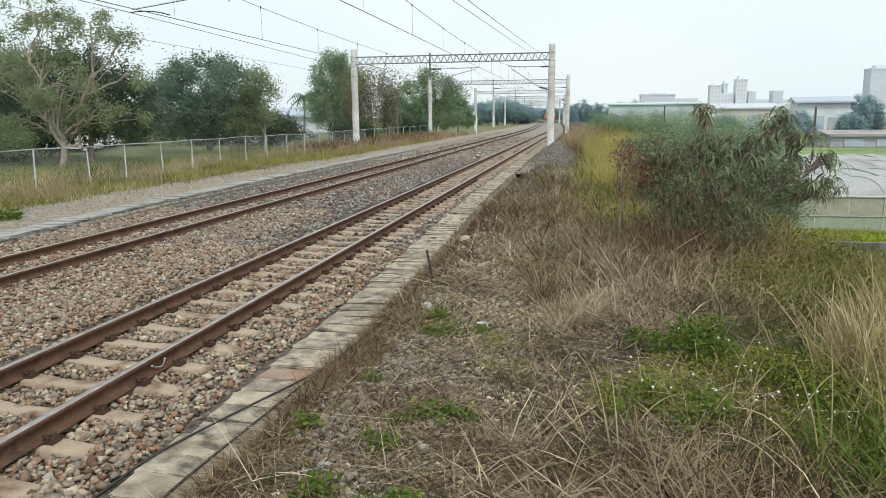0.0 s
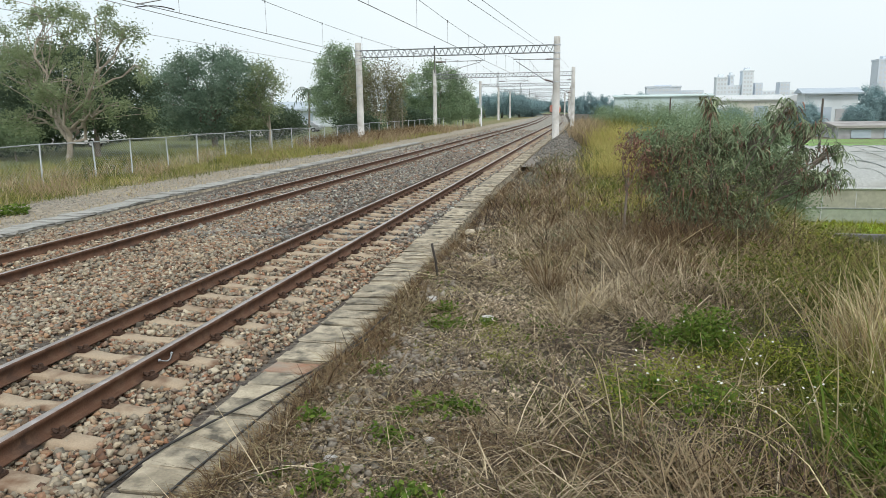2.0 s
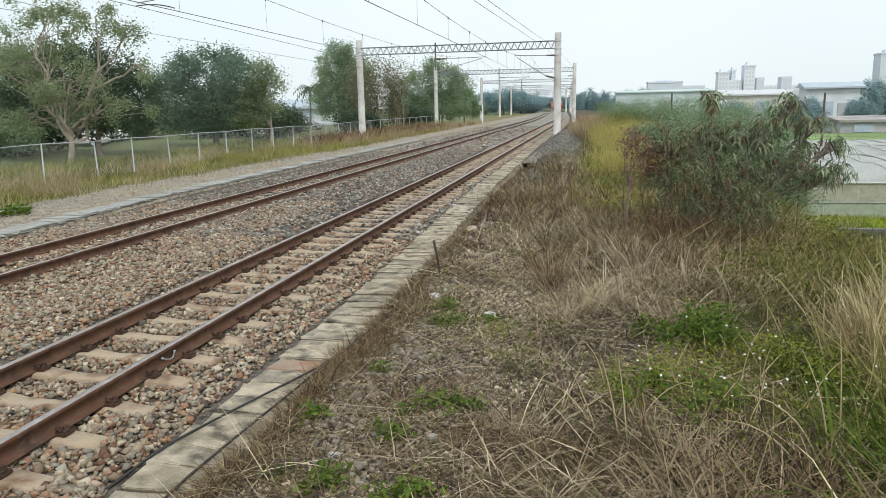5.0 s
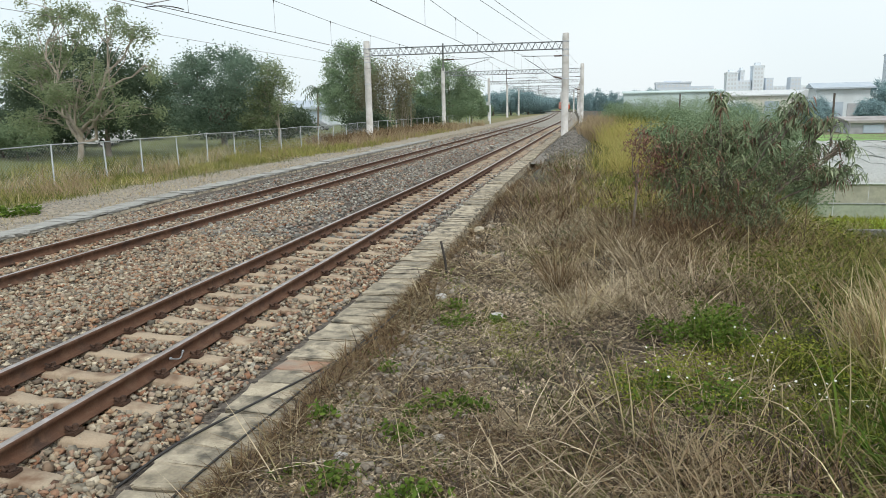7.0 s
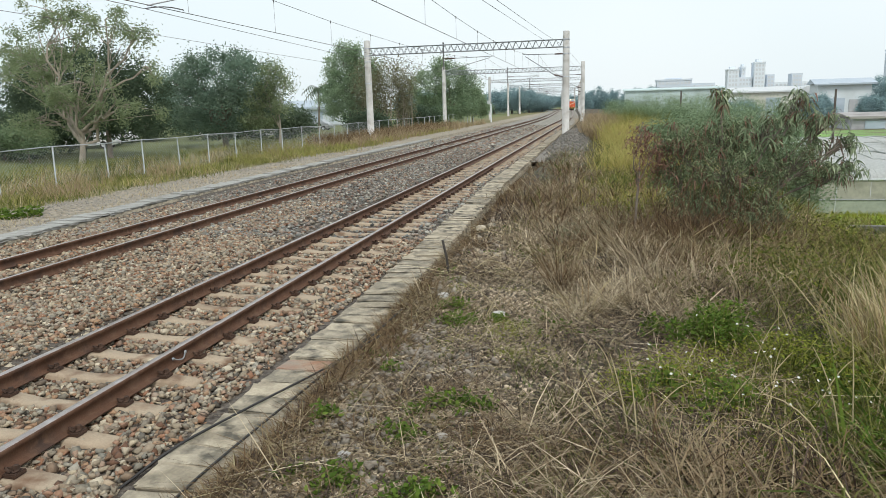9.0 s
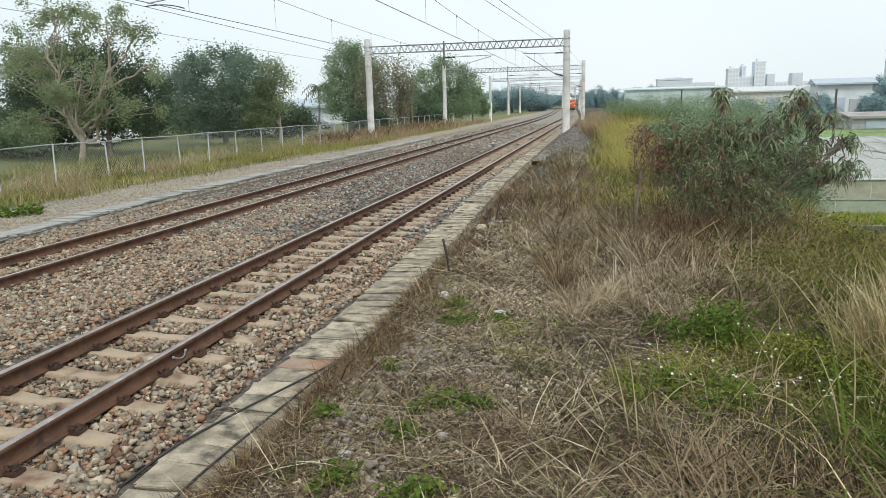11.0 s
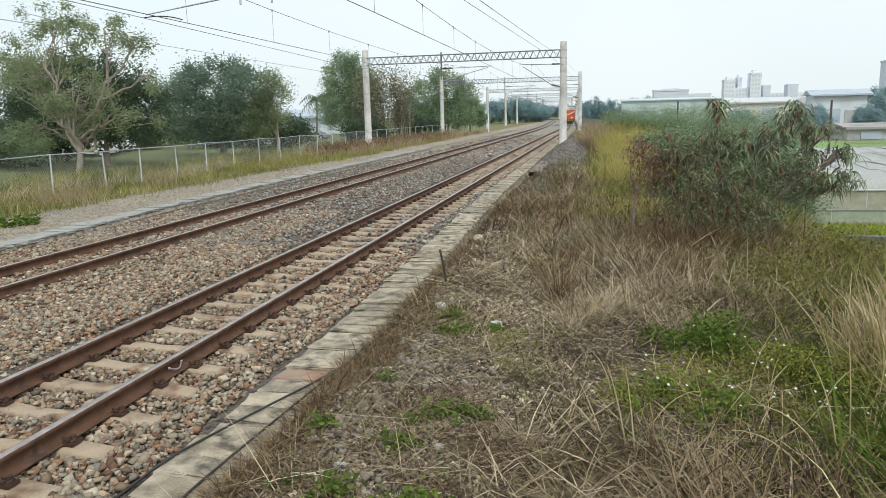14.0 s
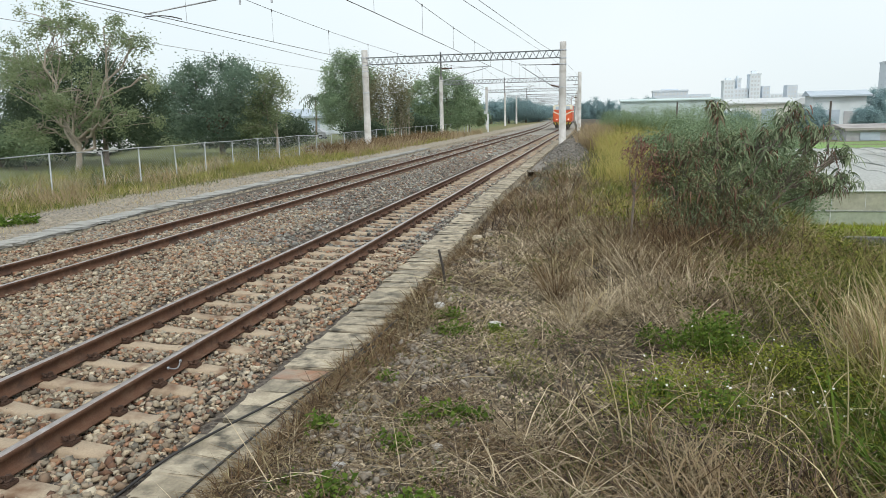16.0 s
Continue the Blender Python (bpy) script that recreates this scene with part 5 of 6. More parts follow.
# upright pale plumes at the edge of the bank
for k, (n, cx, cy, sx, sy, L, w, lean, mat) in enumerate([(420, 2.3, 6.0, 0.13, 0.25, 0.75, 0.012, 0.3, "straw"), (220, 2.2, 5.7, 0.13, 0.25, 0.62, 0.012, 0.4, "gold"), (260, 2.45, 6.4, 0.18, 0.3, 0.8, 0.012, 0.3, "straw"), (200, 2.9, 6.4, 0.25, 0.4, 0.95, 0.012, 0.3, "straw"), (160, 3.5, 7.8, 0.4, 0.6, 0.9, 0.013, 0.35, "gold")]):
    x, y = patch(n, cx, cy, sx, sy, 1350 + k)
    stuff("tall_grass", blades("tall_grass", x, y, L, w, lean, 0.5, 1360 + k), mat, "upright pale grass plumes at the edge of the bank", "tall grass")
# west side: rough grass between the gravel and the fence
for k, (n, x0, x1, y0, y1, L, w, mat) in enumerate([(5000, -20.6, -16.4, 14, 40, 0.42, 0.018, "gold"), (8000, -21.5, -16.0, 14, 48, 0.36, 0.018, "olive"), (2500, -21.0, -15.8, 14, 48, 0.42, 0.016, "straw"), (2500, -20.8, -15.2, 14, 44, 0.22, 0.016, "olive"), (2500, -21.0, -17, 14, 44, 0.7, 0.02, "russet"), (9000, -20.5, -15.0, 36, 75, 0.55, 0.03, "gold"), (4500, -20, -15.5, 46, 100, 0.9, 0.04, "russet"), (7000, -21, -16.5, 50, 84, 1.15, 0.03, "umber"), (5000, -21, -16.8, 52, 90, 1.1, 0.03, "russet"), (6000, -28, -20.6, 16, 60, 0.6, 0.03, "olive"), (6000, -26, -20.4, 16, 60, 0.65, 0.028, "gold"), (3500, -25, -20.4, 16, 60, 0.6, 0.025, "straw"), (2500, -14.8, -12.6, 10, 40, 0.16, 0.012, "straw")]):
    x, y = clumped(n, x0, x1, y0, y1, 480 + k, 40, 0.45)
    x, y = patchy(x, y, 0.35, 0.62, 490 + k)
    x = x + bend(y)
    stuff("rough_grass", blades("rough_grass", x, y, L, w, 0.45, 0.5, 500 + k), mat, "yellow-green rough grass along the fence", "rough grass")
# reeds and yellow grass beside the heap
for k, (n, x0, x1, y0, y1, L, w, mat) in enumerate([(3500, -0.6, 0.9, 42, 66, 1.6, 0.03, "russet"), (4500, 0.6, 2.2, 22, 46, 0.9, 0.026, "reed"), (5000, 0.7, 3.2, 38, 60, 1.4, 0.032, "reed"), (3000, 1.6, 5.0, 44, 70, 1.7, 0.04, "olive"), (2500, 0.2, 2.0, 17, 34, 0.6, 0.02, "olive"), (3000, 0.2, 1.4, 15, 30, 0.5, 0.016, "reed")]):
    x, y = clumped(n, x0, x1, y0, y1, 520 + k, 60, 0.3)
    stuff("reeds", blades("reeds", x, y, L, w, 0.4, 0.6, 540 + k), mat, "tall yellow and russet reeds beside the line", "reeds")


# ---- stones on the verge, heap by the post ----
def gravel(name, n, x0, x1, y0, y1, size, seed, mat, label):
    x, y = east_of_trough(*scatter(n, x0, x1, y0, y1, seed, 1.3))
    thing(name, lumps(name, x, y, height(x, y) + 0.004, size, seed + 1), M[mat], label, "gravel", kind="stuff")


gravel("gravel", 9000, -2.35, 0.4, 3.2, 9.5, 0.032, 560, "verge_stone", "grey-brown stones strewn through the dead grass")
gravel("gravel", 16000, -2.3, -0.5, 3.2, 10.5, 0.021, 1300, "verge_stone", "small grey-brown stones along the trough")
gravel("gravel", 5000, -2.6, -0.2, 9, 18, 0.045, 563, "verge_stone", "grey-brown stones strewn through the dead grass")
for k, (n, cx, cy, sx, sy, size) in enumerate([(110, -1.72, 6.35, 0.13, 0.45, 0.046), (80, -1.45, 5.85, 0.16, 0.3, 0.045), (110, -1.72, 4.75, 0.15, 0.3, 0.042), (50, -1.1, 5.95, 0.2, 0.2, 0.045), (70, -1.25, 4.5, 0.3, 0.3, 0.038), (60, -1.75, 8.6, 0.2, 0.6, 0.045), (80, -1.6, 11.0, 0.35, 1.2, 0.05), (60, -1.6, 3.9, 0.25, 0.25, 0.036)]):
    x, y = east_of_trough(*patch(n, cx, cy, sx, sy, 1330 + k), 0.4)
    thing("gravel", lumps("gravel", x, y, height(x, y) + 0.02, size, 1340 + k), M["grey_stone"], "cluster of grey stones among dead stems", "gravel", kind="stuff")
x, y = scatter(6500, -16.0, -12.2, 9, 45, 566, 1.4)
thing("gravel", lumps("gravel", x, y, height(x, y) + 0.002, 0.042, 567), M["sand_stone"], "pale gravel strip beside the far trough", "gravel", kind="stuff")


def rock(x, y, size, seed, label, mat="pole"):
    bm = bmesh.new()
    bmesh.ops.create_icosphere(bm, subdivisions=3, radius=size)
    for v in bm.verts:
        v.co *= 1 + 0.28 * noise.noise(v.co * (2.2 / size) * 0.5 + Vector((seed, 0, 0))) + 0.1 * noise.noise(v.co * (5 / size) * 0.5)
        v.co.z *= 0.62
    me = bpy.data.meshes.new("stone")
    bm.to_mesh(me)
    bm.free()
    ob = thing("stone", me, M[mat], label, "stone", group="loose stones on the verge")
    ob.matrix_basis = pose(x, y, float(height(x, y)) + size * 0.42, 0, 0, seed * 50)


rock(-1.76, 7.95, 0.065, 1, "smooth pale round stone lying on dead grass")
rock(-1.02, 7.4, 0.075, 2, "pale lumpy stone beside a green weed")
rock(-1.6, 4.05, 0.045, 3, "small pale stone among dead stems")
rock(-1.02, 4.45, 0.04, 4, "small pale stone among dead stems")
rock(-2.05, 12.6, 0.1, 5, "grey stone at the edge of the trough", "slab")
rock(-1.9, 12.9, 0.08, 6, "grey stone at the edge of the trough", "slab")

hx, hy = np.linspace(-3.2, 0.6, 34), np.linspace(30, 58, 60)


def heap_z(x, y):
    c = -1.42 + 0.01 * (y - 40)
    u = np.clip(1 - ((x - c) / 1.2) ** 2, 0, 1) * np.clip(1 - np.abs((y - 45.5) / 13.5) ** 2.2, 0, 1)
    return -0.24 + 0.7 * u + 0.05 * fbm(x, y, 2) * (u > 0)


thing("gravel_heap", grid_sheet("gravel_heap", hx, hy, heap_z), M["dark_stone"], "long low heap of grey crushed stone at the foot of a post", "gravel heap", kind="structure")
x, y = scatter(5500, -3.0, -0.3, 31, 57, 580)
keep = heap_z(x, y) > -0.15
x, y = x[keep], y[keep]
thing("heap_stones", lumps("heap_stones", x, y, heap_z(x, y) + 0.01, 0.09, 581), M["dark_stone"], "grey crushed stones on the heap", "gravel", kind="stuff")


# ---- green weeds, flowers, stake ----
def weed(cx, cy, rad, tall, n, seed, label, mat="green", size=0.045):
    ob = thing("weed", None, None, label, "weed", group="green weeds on the verge")
    r = rng(seed)
    k = max(6, n // 24)
    sx, sy = r.normal(size=k) * rad * 0.55, r.normal(size=k) * rad * 0.55
    z0 = height(cx + sx, cy + sy)
    hh = tall * r.uniform(0.5, 1.1, k) * np.exp(-(sx ** 2 + sy ** 2) / (2 * rad ** 2))
    items, pts = [], []
    for a in range(k):
        t = np.array([cx + sx[a] * 1.35, cy + sy[a] * 1.35, z0[a] + hh[a]])
        b = np.array([cx + sx[a], cy + sy[a], z0[a] - 0.02])
        items.append((np.array([b, (b + t) / 2 + [0, 0, 0.02], t]), [0.004, 0.003, 0.002], 4))
        s = r.uniform(0.15, 1.05, n // k)[:, None]
        pts.append(b + (t - b) * s + r.normal(size=(n // k, 3)) * 0.03)
    tagged(part("stem", tubes("stem", items), M["olive"], ob), kind="stuff")
    V, F = leaves(np.concatenate(pts), size, seed + 1, 0.0, 0.55, 1.5)
    part("leaves", np_mesh("leaves", V, F), M[mat], ob)
    return ob


for k, (cx, cy, rad, tall, n) in enumerate([(1.12, 6.75, 0.3, 0.42, 2600), (0.6, 6.95, 0.12, 0.16, 400), (-1.45, 7.1, 0.16, 0.1, 500), (-1.55, 7.6, 0.12, 0.08, 300), (-1.0, 7.2, 0.1, 0.1, 220), (-1.2, 4.85, 0.12, 0.1, 300), (-0.9, 4.9, 0.14, 0.12, 420),
                                            (-1.32, 4.4, 0.1, 0.12, 300), (-1.95, 4.55, 0.09, 0.1, 260), (-1.02, 3.68, 0.16, 0.12, 520), (-1.6, 3.72, 0.14, 0.1, 400), (0.55, 5.3, 0.25, 0.22, 700), (0.95, 5.15, 0.2, 0.3, 600), (-1.7, 5.55, 0.08, 0.1, 160), (1.9, 5.6, 0.3, 0.3, 700), (-2.05, 9.2, 0.15, 0.08, 200),
                                            (1.75, 4.6, 0.25, 0.35, 600), (-0.5, 7.0, 0.2, 0.08, 260)]):
    weed(cx, cy, rad, tall, n, 600 + 3 * k, "low bright-green leafy weed among dead grass")
for k, (x, y) in enumerate([(-14.3, 14.8), (-14.6, 15.2), (-14.0, 15.1)]):
    weed(x, y, 0.3, 0.22, 260, 680 + k, "low green weed on pale gravel", size=0.1)


def flower_mesh():
    V, F = [(0, 0, 0.006)], []
    for k in range(6):
        a = k * math.pi / 3
        b = len(V)
        V += [(0.008 * math.cos(a - 0.5), 0.008 * math.sin(a - 0.5), 0.002), (0.012 * math.cos(a), 0.012 * math.sin(a), 0), (0.008 * math.cos(a + 0.5), 0.008 * math.sin(a + 0.5), 0.002)]
        F.append((0, b, b + 1, b + 2))
    return np_mesh("flower_head", V, F)


FLOWER = flower_mesh()
FLOWER.materials.append(M["petal"])
r = rng(700)
for k in range(38):
    c = [(1.25, 6.0, 0.5), (1.35, 5.3, 0.45), (0.75, 5.2, 0.35), (1.75, 5.0, 0.35), (1.55, 4.8, 0.4)][k % 5]
    x, y = c[0] + r.normal() * c[2] * 0.7, c[1] + r.normal() * c[2] * 0.7
    z0 = float(height(x, y))
    h = r.uniform(0.2, 0.42)
    st = tubes("flower", [(np.array([[0, 0, -0.02], [0.01, 0, h / 2], [0, 0.01, h]]), 0.0025, 4)])
    ob = thing("flower", st, M["olive"], "small white daisy-like flower on a thin stem", "flower", group="white flowers on the bank")
    ob.matrix_basis = pose(x, y, z0)
    hd = part("flower_head", FLOWER, None, ob)
    hd.matrix_basis = pose(0, 0.01, h, r.uniform(-10, 70), 0, r.uniform(-70, 70))

# long single stalks, arching or lying
def stalk(x, y, length, az, lean, curl, rad, seed):
    u = np.linspace(0, 1, 9)
    ang = lean + curl * u ** 1.6
    d = np.stack([np.cos(az) * np.sin(ang), np.sin(az) * np.sin(ang), np.cos(ang)], -1) * length / 8
    P = np.concatenate([[[0, 0, -0.03]], np.cumsum(d, axis=0)[:-1] + np.array([0, 0, -0.03])])
    P[:, 2] = np.maximum(P[:, 2], -0.03)
    ob = thing("grass_stalk", tubes("grass_stalk", [(P, rad * (1.15 - 0.8 * u), 5)]), M["straw"], "long pale dry grass stalk arching over the verge", "grass stalk", group="long dry stalks")
    ob.matrix_basis = pose(x, y, float(height(x, y)))


r = rng(1100)
for x, y, length, az, lean, curl in [(1.45, 4.35, 0.75, 2.9, 0.3, 1.6), (1.5, 4.4, 0.8, 2.7, 0.1, 0.5), (1.62, 4.6, 0.85, 1.6, 0.08, 0.35), (1.35, 4.2, 0.7, 2.9, 0.5, 1.5), (0.25, 4.6, 0.6, 2.2, 0.3, 0.3), (0.3, 4.5, 0.6, 1.9, 0.25, 0.3), (0.1, 4.75, 0.45, 2.4, 0.5, 0.2), (-0.25, 6.2, 0.55, 0.6, 1.25, 0.6), (-0.2, 6.25, 0.5, 3.4, 1.3, 0.4), (2.0, 4.7, 0.9, 2.0, 0.15, 0.5), (2.3, 5.2, 1.0, 1.9, 0.2, 0.6), (1.2, 5.4, 0.5, 0.7, 0.9, 0.2), (1.9, 9.2, 0.8, 1.7, 0.05, 0.3), (1.0, 4.0, 0.5, 2.4, 0.6, 1.2)]:
    stalk(x, y, length, az, lean, curl, 0.0065, 0)
for k in range(46):
    x, y = (r.normal(1.5, 0.6), r.normal(4.9, 0.7)) if k < 26 else (r.uniform(-1.2, 2.2), r.uniform(5, 11))
    stalk(x, y, r.uniform(0.35, 0.8), r.uniform(0.5, 3.6), abs(r.normal(0.5, 0.4)), r.uniform(0.2, 1.5), 0.005, k)

# iron stake
ob = thing("stake", tubes("stake", [(np.array([[-1.93, 9.2, -0.3], [-1.98, 9.2, 0.12], [-2.03, 9.2, 0.37]]), 0.017, 8)]), M["dark"], "thin dark iron stake leaning beside the trough", "stake")


# ---- shrub on the shoulder of the bank ----
def frond_strips(A, D, L, w, sag, seed):
    """Hanging compound leaves or pods: at each point A a strip that sets out along D and bends down. Returns vertices, quads."""
    r = rng(seed)
    n = len(A)
    u = np.array([0.0, 0.3, 0.65, 1.0])
    P = A[:, None] + D[:, None] * (L[:, None] * u)[..., None] - np.array([0, 0, 1.0]) * (sag[:, None] * L[:, None] * u ** 1.8)[..., None]
    side = np.cross(D, np.array([0, 0, 1.0])) + r.normal(size=(n, 3)) * 0.5
    side /= np.linalg.norm(side, axis=1)[:, None] + 1e-9
    half = np.array([0.35, 1.0, 0.9, 0.15]) * 0.5
    off = side[:, None] * (w[:, None] * half)[..., None]
    V = np.stack([P - off, P + off], 2).reshape(-1, 3)
    q = np.array([[0, 1, 3, 2], [2, 3, 5, 4], [4, 5, 7, 6]])
    return V, (q[None] + 8 * np.arange(n)[:, None, None]).reshape(-1, 4)


def shrub():
    ob = thing("shrub", None, None, "leggy dark grey-green shrub hung with drooping leaves and brown pods", "shrub")
    r = rng(720)
    base = np.array([2.25, 12.5, -0.25])
    # lobes of the crown: centre, half sizes, clusters, share of brown
    lobes = [(1.96, 12.5, 2.2, 0.13, 0.15, 0.22, 14, 0.1), (3.1, 12.5, 2.0, 0.2, 0.25, 0.28, 16, 0.3), (3.56, 12.6, 1.76, 0.28, 0.25, 0.2, 14, 0.35), (2.65, 12.6, 1.62, 0.5, 0.4, 0.3, 34, 0.35), (2.0, 12.6, 1.5, 0.5, 0.4, 0.3, 30, 0.4),
             (1.35, 12.6, 1.42, 0.5, 0.4, 0.32, 30, 0.45), (2.1, 12.4, 0.95, 0.8, 0.55, 0.42, 62, 0.25), (3.1, 12.5, 1.05, 0.6, 0.4, 0.38, 40, 0.25), (3.85, 12.5, 0.98, 0.45, 0.3, 0.16, 24, 0.15), (3.78, 12.5, 1.4, 0.38, 0.3, 0.16, 15, 0.2),
             (2.5, 12.2, 0.42, 0.5, 0.4, 0.42, 38, 0.3), (1.35, 12.4, 0.85, 0.5, 0.4, 0.4, 20, 0.5), (2.42, 11.65, 0.1, 0.26, 0.22, 0.34, 34, 0.05), (1.75, 12.1, 0.35, 0.45, 0.35, 0.35, 22, 0.6)]
    stems, tips, brown = [], [], []
    for x, y, z, a, b, c, n, share in lobes:
        hub = np.array([x, y, z - 0.35 * c])
        s = base + np.array([r.normal() * 0.18, r.normal() * 0.12, 0])
        m = (s + hub) / 2 + np.array([(s[0] - hub[0]) * 0.25, 0, 0.1])
        stems.append((curve3(s, m, hub, 8), 0.034 * (1.1 - 0.75 * np.linspace(0, 1, 8)), 6))
        u = r.normal(size=(n, 3))
        u /= np.linalg.norm(u, axis=1)[:, None]
        T = np.array([x, y, z]) + u * (r.uniform(0, 1, n) ** 0.35)[:, None] * np.array([a, b, c])
        for t in T:
            stems.append((curve3(hub + (base - hub) * r.uniform(0, 0.2), (hub + t) / 2 + np.array([0, 0, 0.12 * r.uniform(0.2, 1)]), t, 5), 0.01 * (1.15 - 0.8 * np.linspace(0, 1, 5)), 4))
        tips.append(T)
        brown.append(r.uniform(0, 1, n) < share)
    tagged(part("stem", tubes("stem", stems), M["bark"], ob), kind="stuff")
    T, B = np.concatenate(tips), np.concatenate(brown)

    def cluster(C, k, lo, hi, width, sag, seed, spread):
        q = rng(seed)
        A = np.repeat(C, k, 0) + q.normal(size=(len(C) * k, 3)) * spread
        a = q.uniform(0, 2 * np.pi, len(A))
        e = q.uniform(-0.5, 0.7, len(A))
        D = np.stack([np.cos(a) * np.cos(e), np.sin(a) * np.cos(e), np.sin(e)], -1) * 0.75
        return frond_strips(A, D, q.uniform(lo, hi, len(A)), width * q.uniform(0.6, 1.4, len(A)), q.uniform(0.5, 1.5, len(A)) * sag, seed + 1)

    outer = np.concatenate([np.full(len(t), k in (0, 1, 2, 3, 8, 9)) for k, t in enumerate(tips)])
    V, F = cluster(T[~outer], 9, 0.1, 0.21, 0.024, 0.55, 721, 0.07)
    part("leaves", np_mesh("leaves", V, F), M["leafS"], ob)
    V, F = cluster(T[outer], 13, 0.1, 0.21, 0.026, 0.85, 723, 0.04)
    part("drooping_leaves", np_mesh("drooping_leaves", V, F), M["leafT"], ob, "bunches of long drooping leaves")
    V, F = cluster(T[B], 12, 0.09, 0.17, 0.017, 1.2, 725, 0.035)
    tagged(part("seed_pod", np_mesh("seed_pod", V, F), M["pod"], ob, "hanging brown seed pods"), kind="stuff")
    # feathery leaflets through the middle of the crown, and dead twigs under it
    q = rng(728)
    P = np.repeat(T[~outer], 70, 0)
    P = P + q.normal(size=P.shape) * np.array([0.1, 0.1, 0.08])
    V, F = leaves(P, 0.05, 729, 0.4, 0.28)
    tagged(part("feathery_foliage", np_mesh("feathery_foliage", V, F), M["leafS"], ob, "fine feathery leaflets"), kind="stuff")
    items = []
    for k in range(260):
        a = np.array([q.normal(1.95, 0.5), q.normal(12.2, 0.25), q.uniform(-0.15, 0.2)])
        e = a + np.array([q.normal() * 0.22, q.normal() * 0.2, q.uniform(0.35, 0.95)])
        items.append((curve3(a, (a + e) / 2 + q.normal(size=3) * 0.08, e, 5), 0.006 * (1.2 - np.linspace(0, 1, 5)), 4))
    tagged(part("dead_twig", tubes("dead_twig", items), M["umber"], ob, "dead brown twigs"), kind="stuff")


shrub()
tree((0.62, 12.2, -0.2), (0.72, 12.3, 1.0), [(0.74, 12.4, 1.5, 0.25, 0.25, 0.28), (1.0, 12.5, 1.2, 0.3, 0.25, 0.3), (0.7, 12.3, 0.95, 0.14, 0.15, 0.25)], 60, 18, 0.08, "pod", 0.08, 730, 0.022, 0.5, 30, "half-dead brown sapling with withered leaves", aspect=0.25, shell=0.2, name="sapling", category="sapling")

# thicket on the bank beyond the shrub
for k, (x, y, w, top) in enumerate([(4.2, 48, 2.2, 1.7), (6.8, 52, 2.6, 1.9), (9.5, 56, 2.8, 2.0), (12.5, 60, 3.0, 2.2), (7.5, 66, 3.2, 2.6), (11.5, 72, 3.4, 2.7), (15.5, 70, 3.2, 2.0), (6.2, 38, 1.9, 0.7), (9.0, 42, 2.2, 0.6), (5.0, 29, 1.5, 0.5), (7.0, 31, 1.6, 0.1), (3.6, 36, 1.4, 0.9), (3.0, 62, 2.4, 1.9), (2.8, 78, 2.6, 2.3), (6.5, 86, 3.4, 3.0), (12, 90, 4, 3.0)]):
    zb = float(height(x, y)) - 0.1
    hh = top - zb
    tree((x, y, zb), (x, y, zb + hh * 0.4), [(x, y, zb + hh * 0.55, w, w * 0.8, hh * 0.45), (x + w * 0.6, y - 0.5, zb + hh * 0.35, w * 0.6, w * 0.5, hh * 0.35), (x - w * 0.5, y, zb + hh * 0.3, w * 0.6, w * 0.5, hh * 0.32)],
         230, 72, 0.3, "bush", 0.13, 740 + 3 * k, 0.05, 0.05, 14, "leafy green bush in a thicket on the bank", name="bush", category="bush", group="thicket on the bank")


# ---- fields and buildings east of the line ----
M["net"] = material("white_netting", [(0.52, 0.54, 0.52), (0.62, 0.63, 0.61)], 0.4, 0.7, bump=0.2, bump_scale=8, stains=((0.44, 0.45, 0.42), 0.5), translucent=0.3)
M["net_side"] = material("cream_side_netting", [(0.46, 0.46, 0.38), (0.56, 0.55, 0.46)], 0.8, 0.7, bump=0.3, bump_scale=6, stains=((0.38, 0.38, 0.3), 0.8), translucent=0.3)
M["gutter"] = material("dark_gutter_sheet", [(0.12, 0.14, 0.18), (0.2, 0.22, 0.26)], 0.8, 0.6, bump=0.1)
M["skirt"] = material("grey_green_skirt_net", [(0.3, 0.34, 0.27), (0.38, 0.42, 0.33)], 0.8, 0.7, bump=0.3, bump_scale=6, stains=((0.26, 0.29, 0.22), 0.8))
M["shedroof"] = material("weathered_farm_roof", [(0.3, 0.28, 0.27), (0.4, 0.38, 0.37)], 0.3, 0.8, bump=0.2, stains=((0.25, 0.23, 0.22), 0.4))
M["crop"] = material("young_crop", [(0.26, 0.44, 0.04), (0.36, 0.54, 0.06)], 0.8, 0.9, bump=0.9, bump_scale=9, bump_dist=0.06)
M["crop2"] = material("far_crop", [(0.16, 0.36, 0.08), (0.22, 0.42, 0.1)], 0.3, 0.9, bump=0.6, bump_scale=4, bump_dist=0.06)
M["wallg"] = material("grey_block_wall", [(0.345, 0.356, 0.38), (0.483, 0.494, 0.506)], 0.4, 0.9, bump=0.2, stains=((0.25, 0.25, 0.26), 0.3))
M["wallw"] = material("white_clad_wall_hazed", [(0.602, 0.667, 0.702), (0.671, 0.721, 0.747)], 0.2, 0.75, bump=0.05, stains=((0.55, 0.6, 0.62), 0.15))
M["wallc"] = material("cream_clad_wall", [(0.589, 0.582, 0.51), (0.665, 0.66, 0.592)], 0.2, 0.75, bump=0.05, stains=((0.55, 0.54, 0.46), 0.15))
M["roofg"] = material("grey_blue_roof_sheet", [(0.38, 0.45, 0.52), (0.46, 0.52, 0.58)], 0.3, 0.6, bump=0.1)
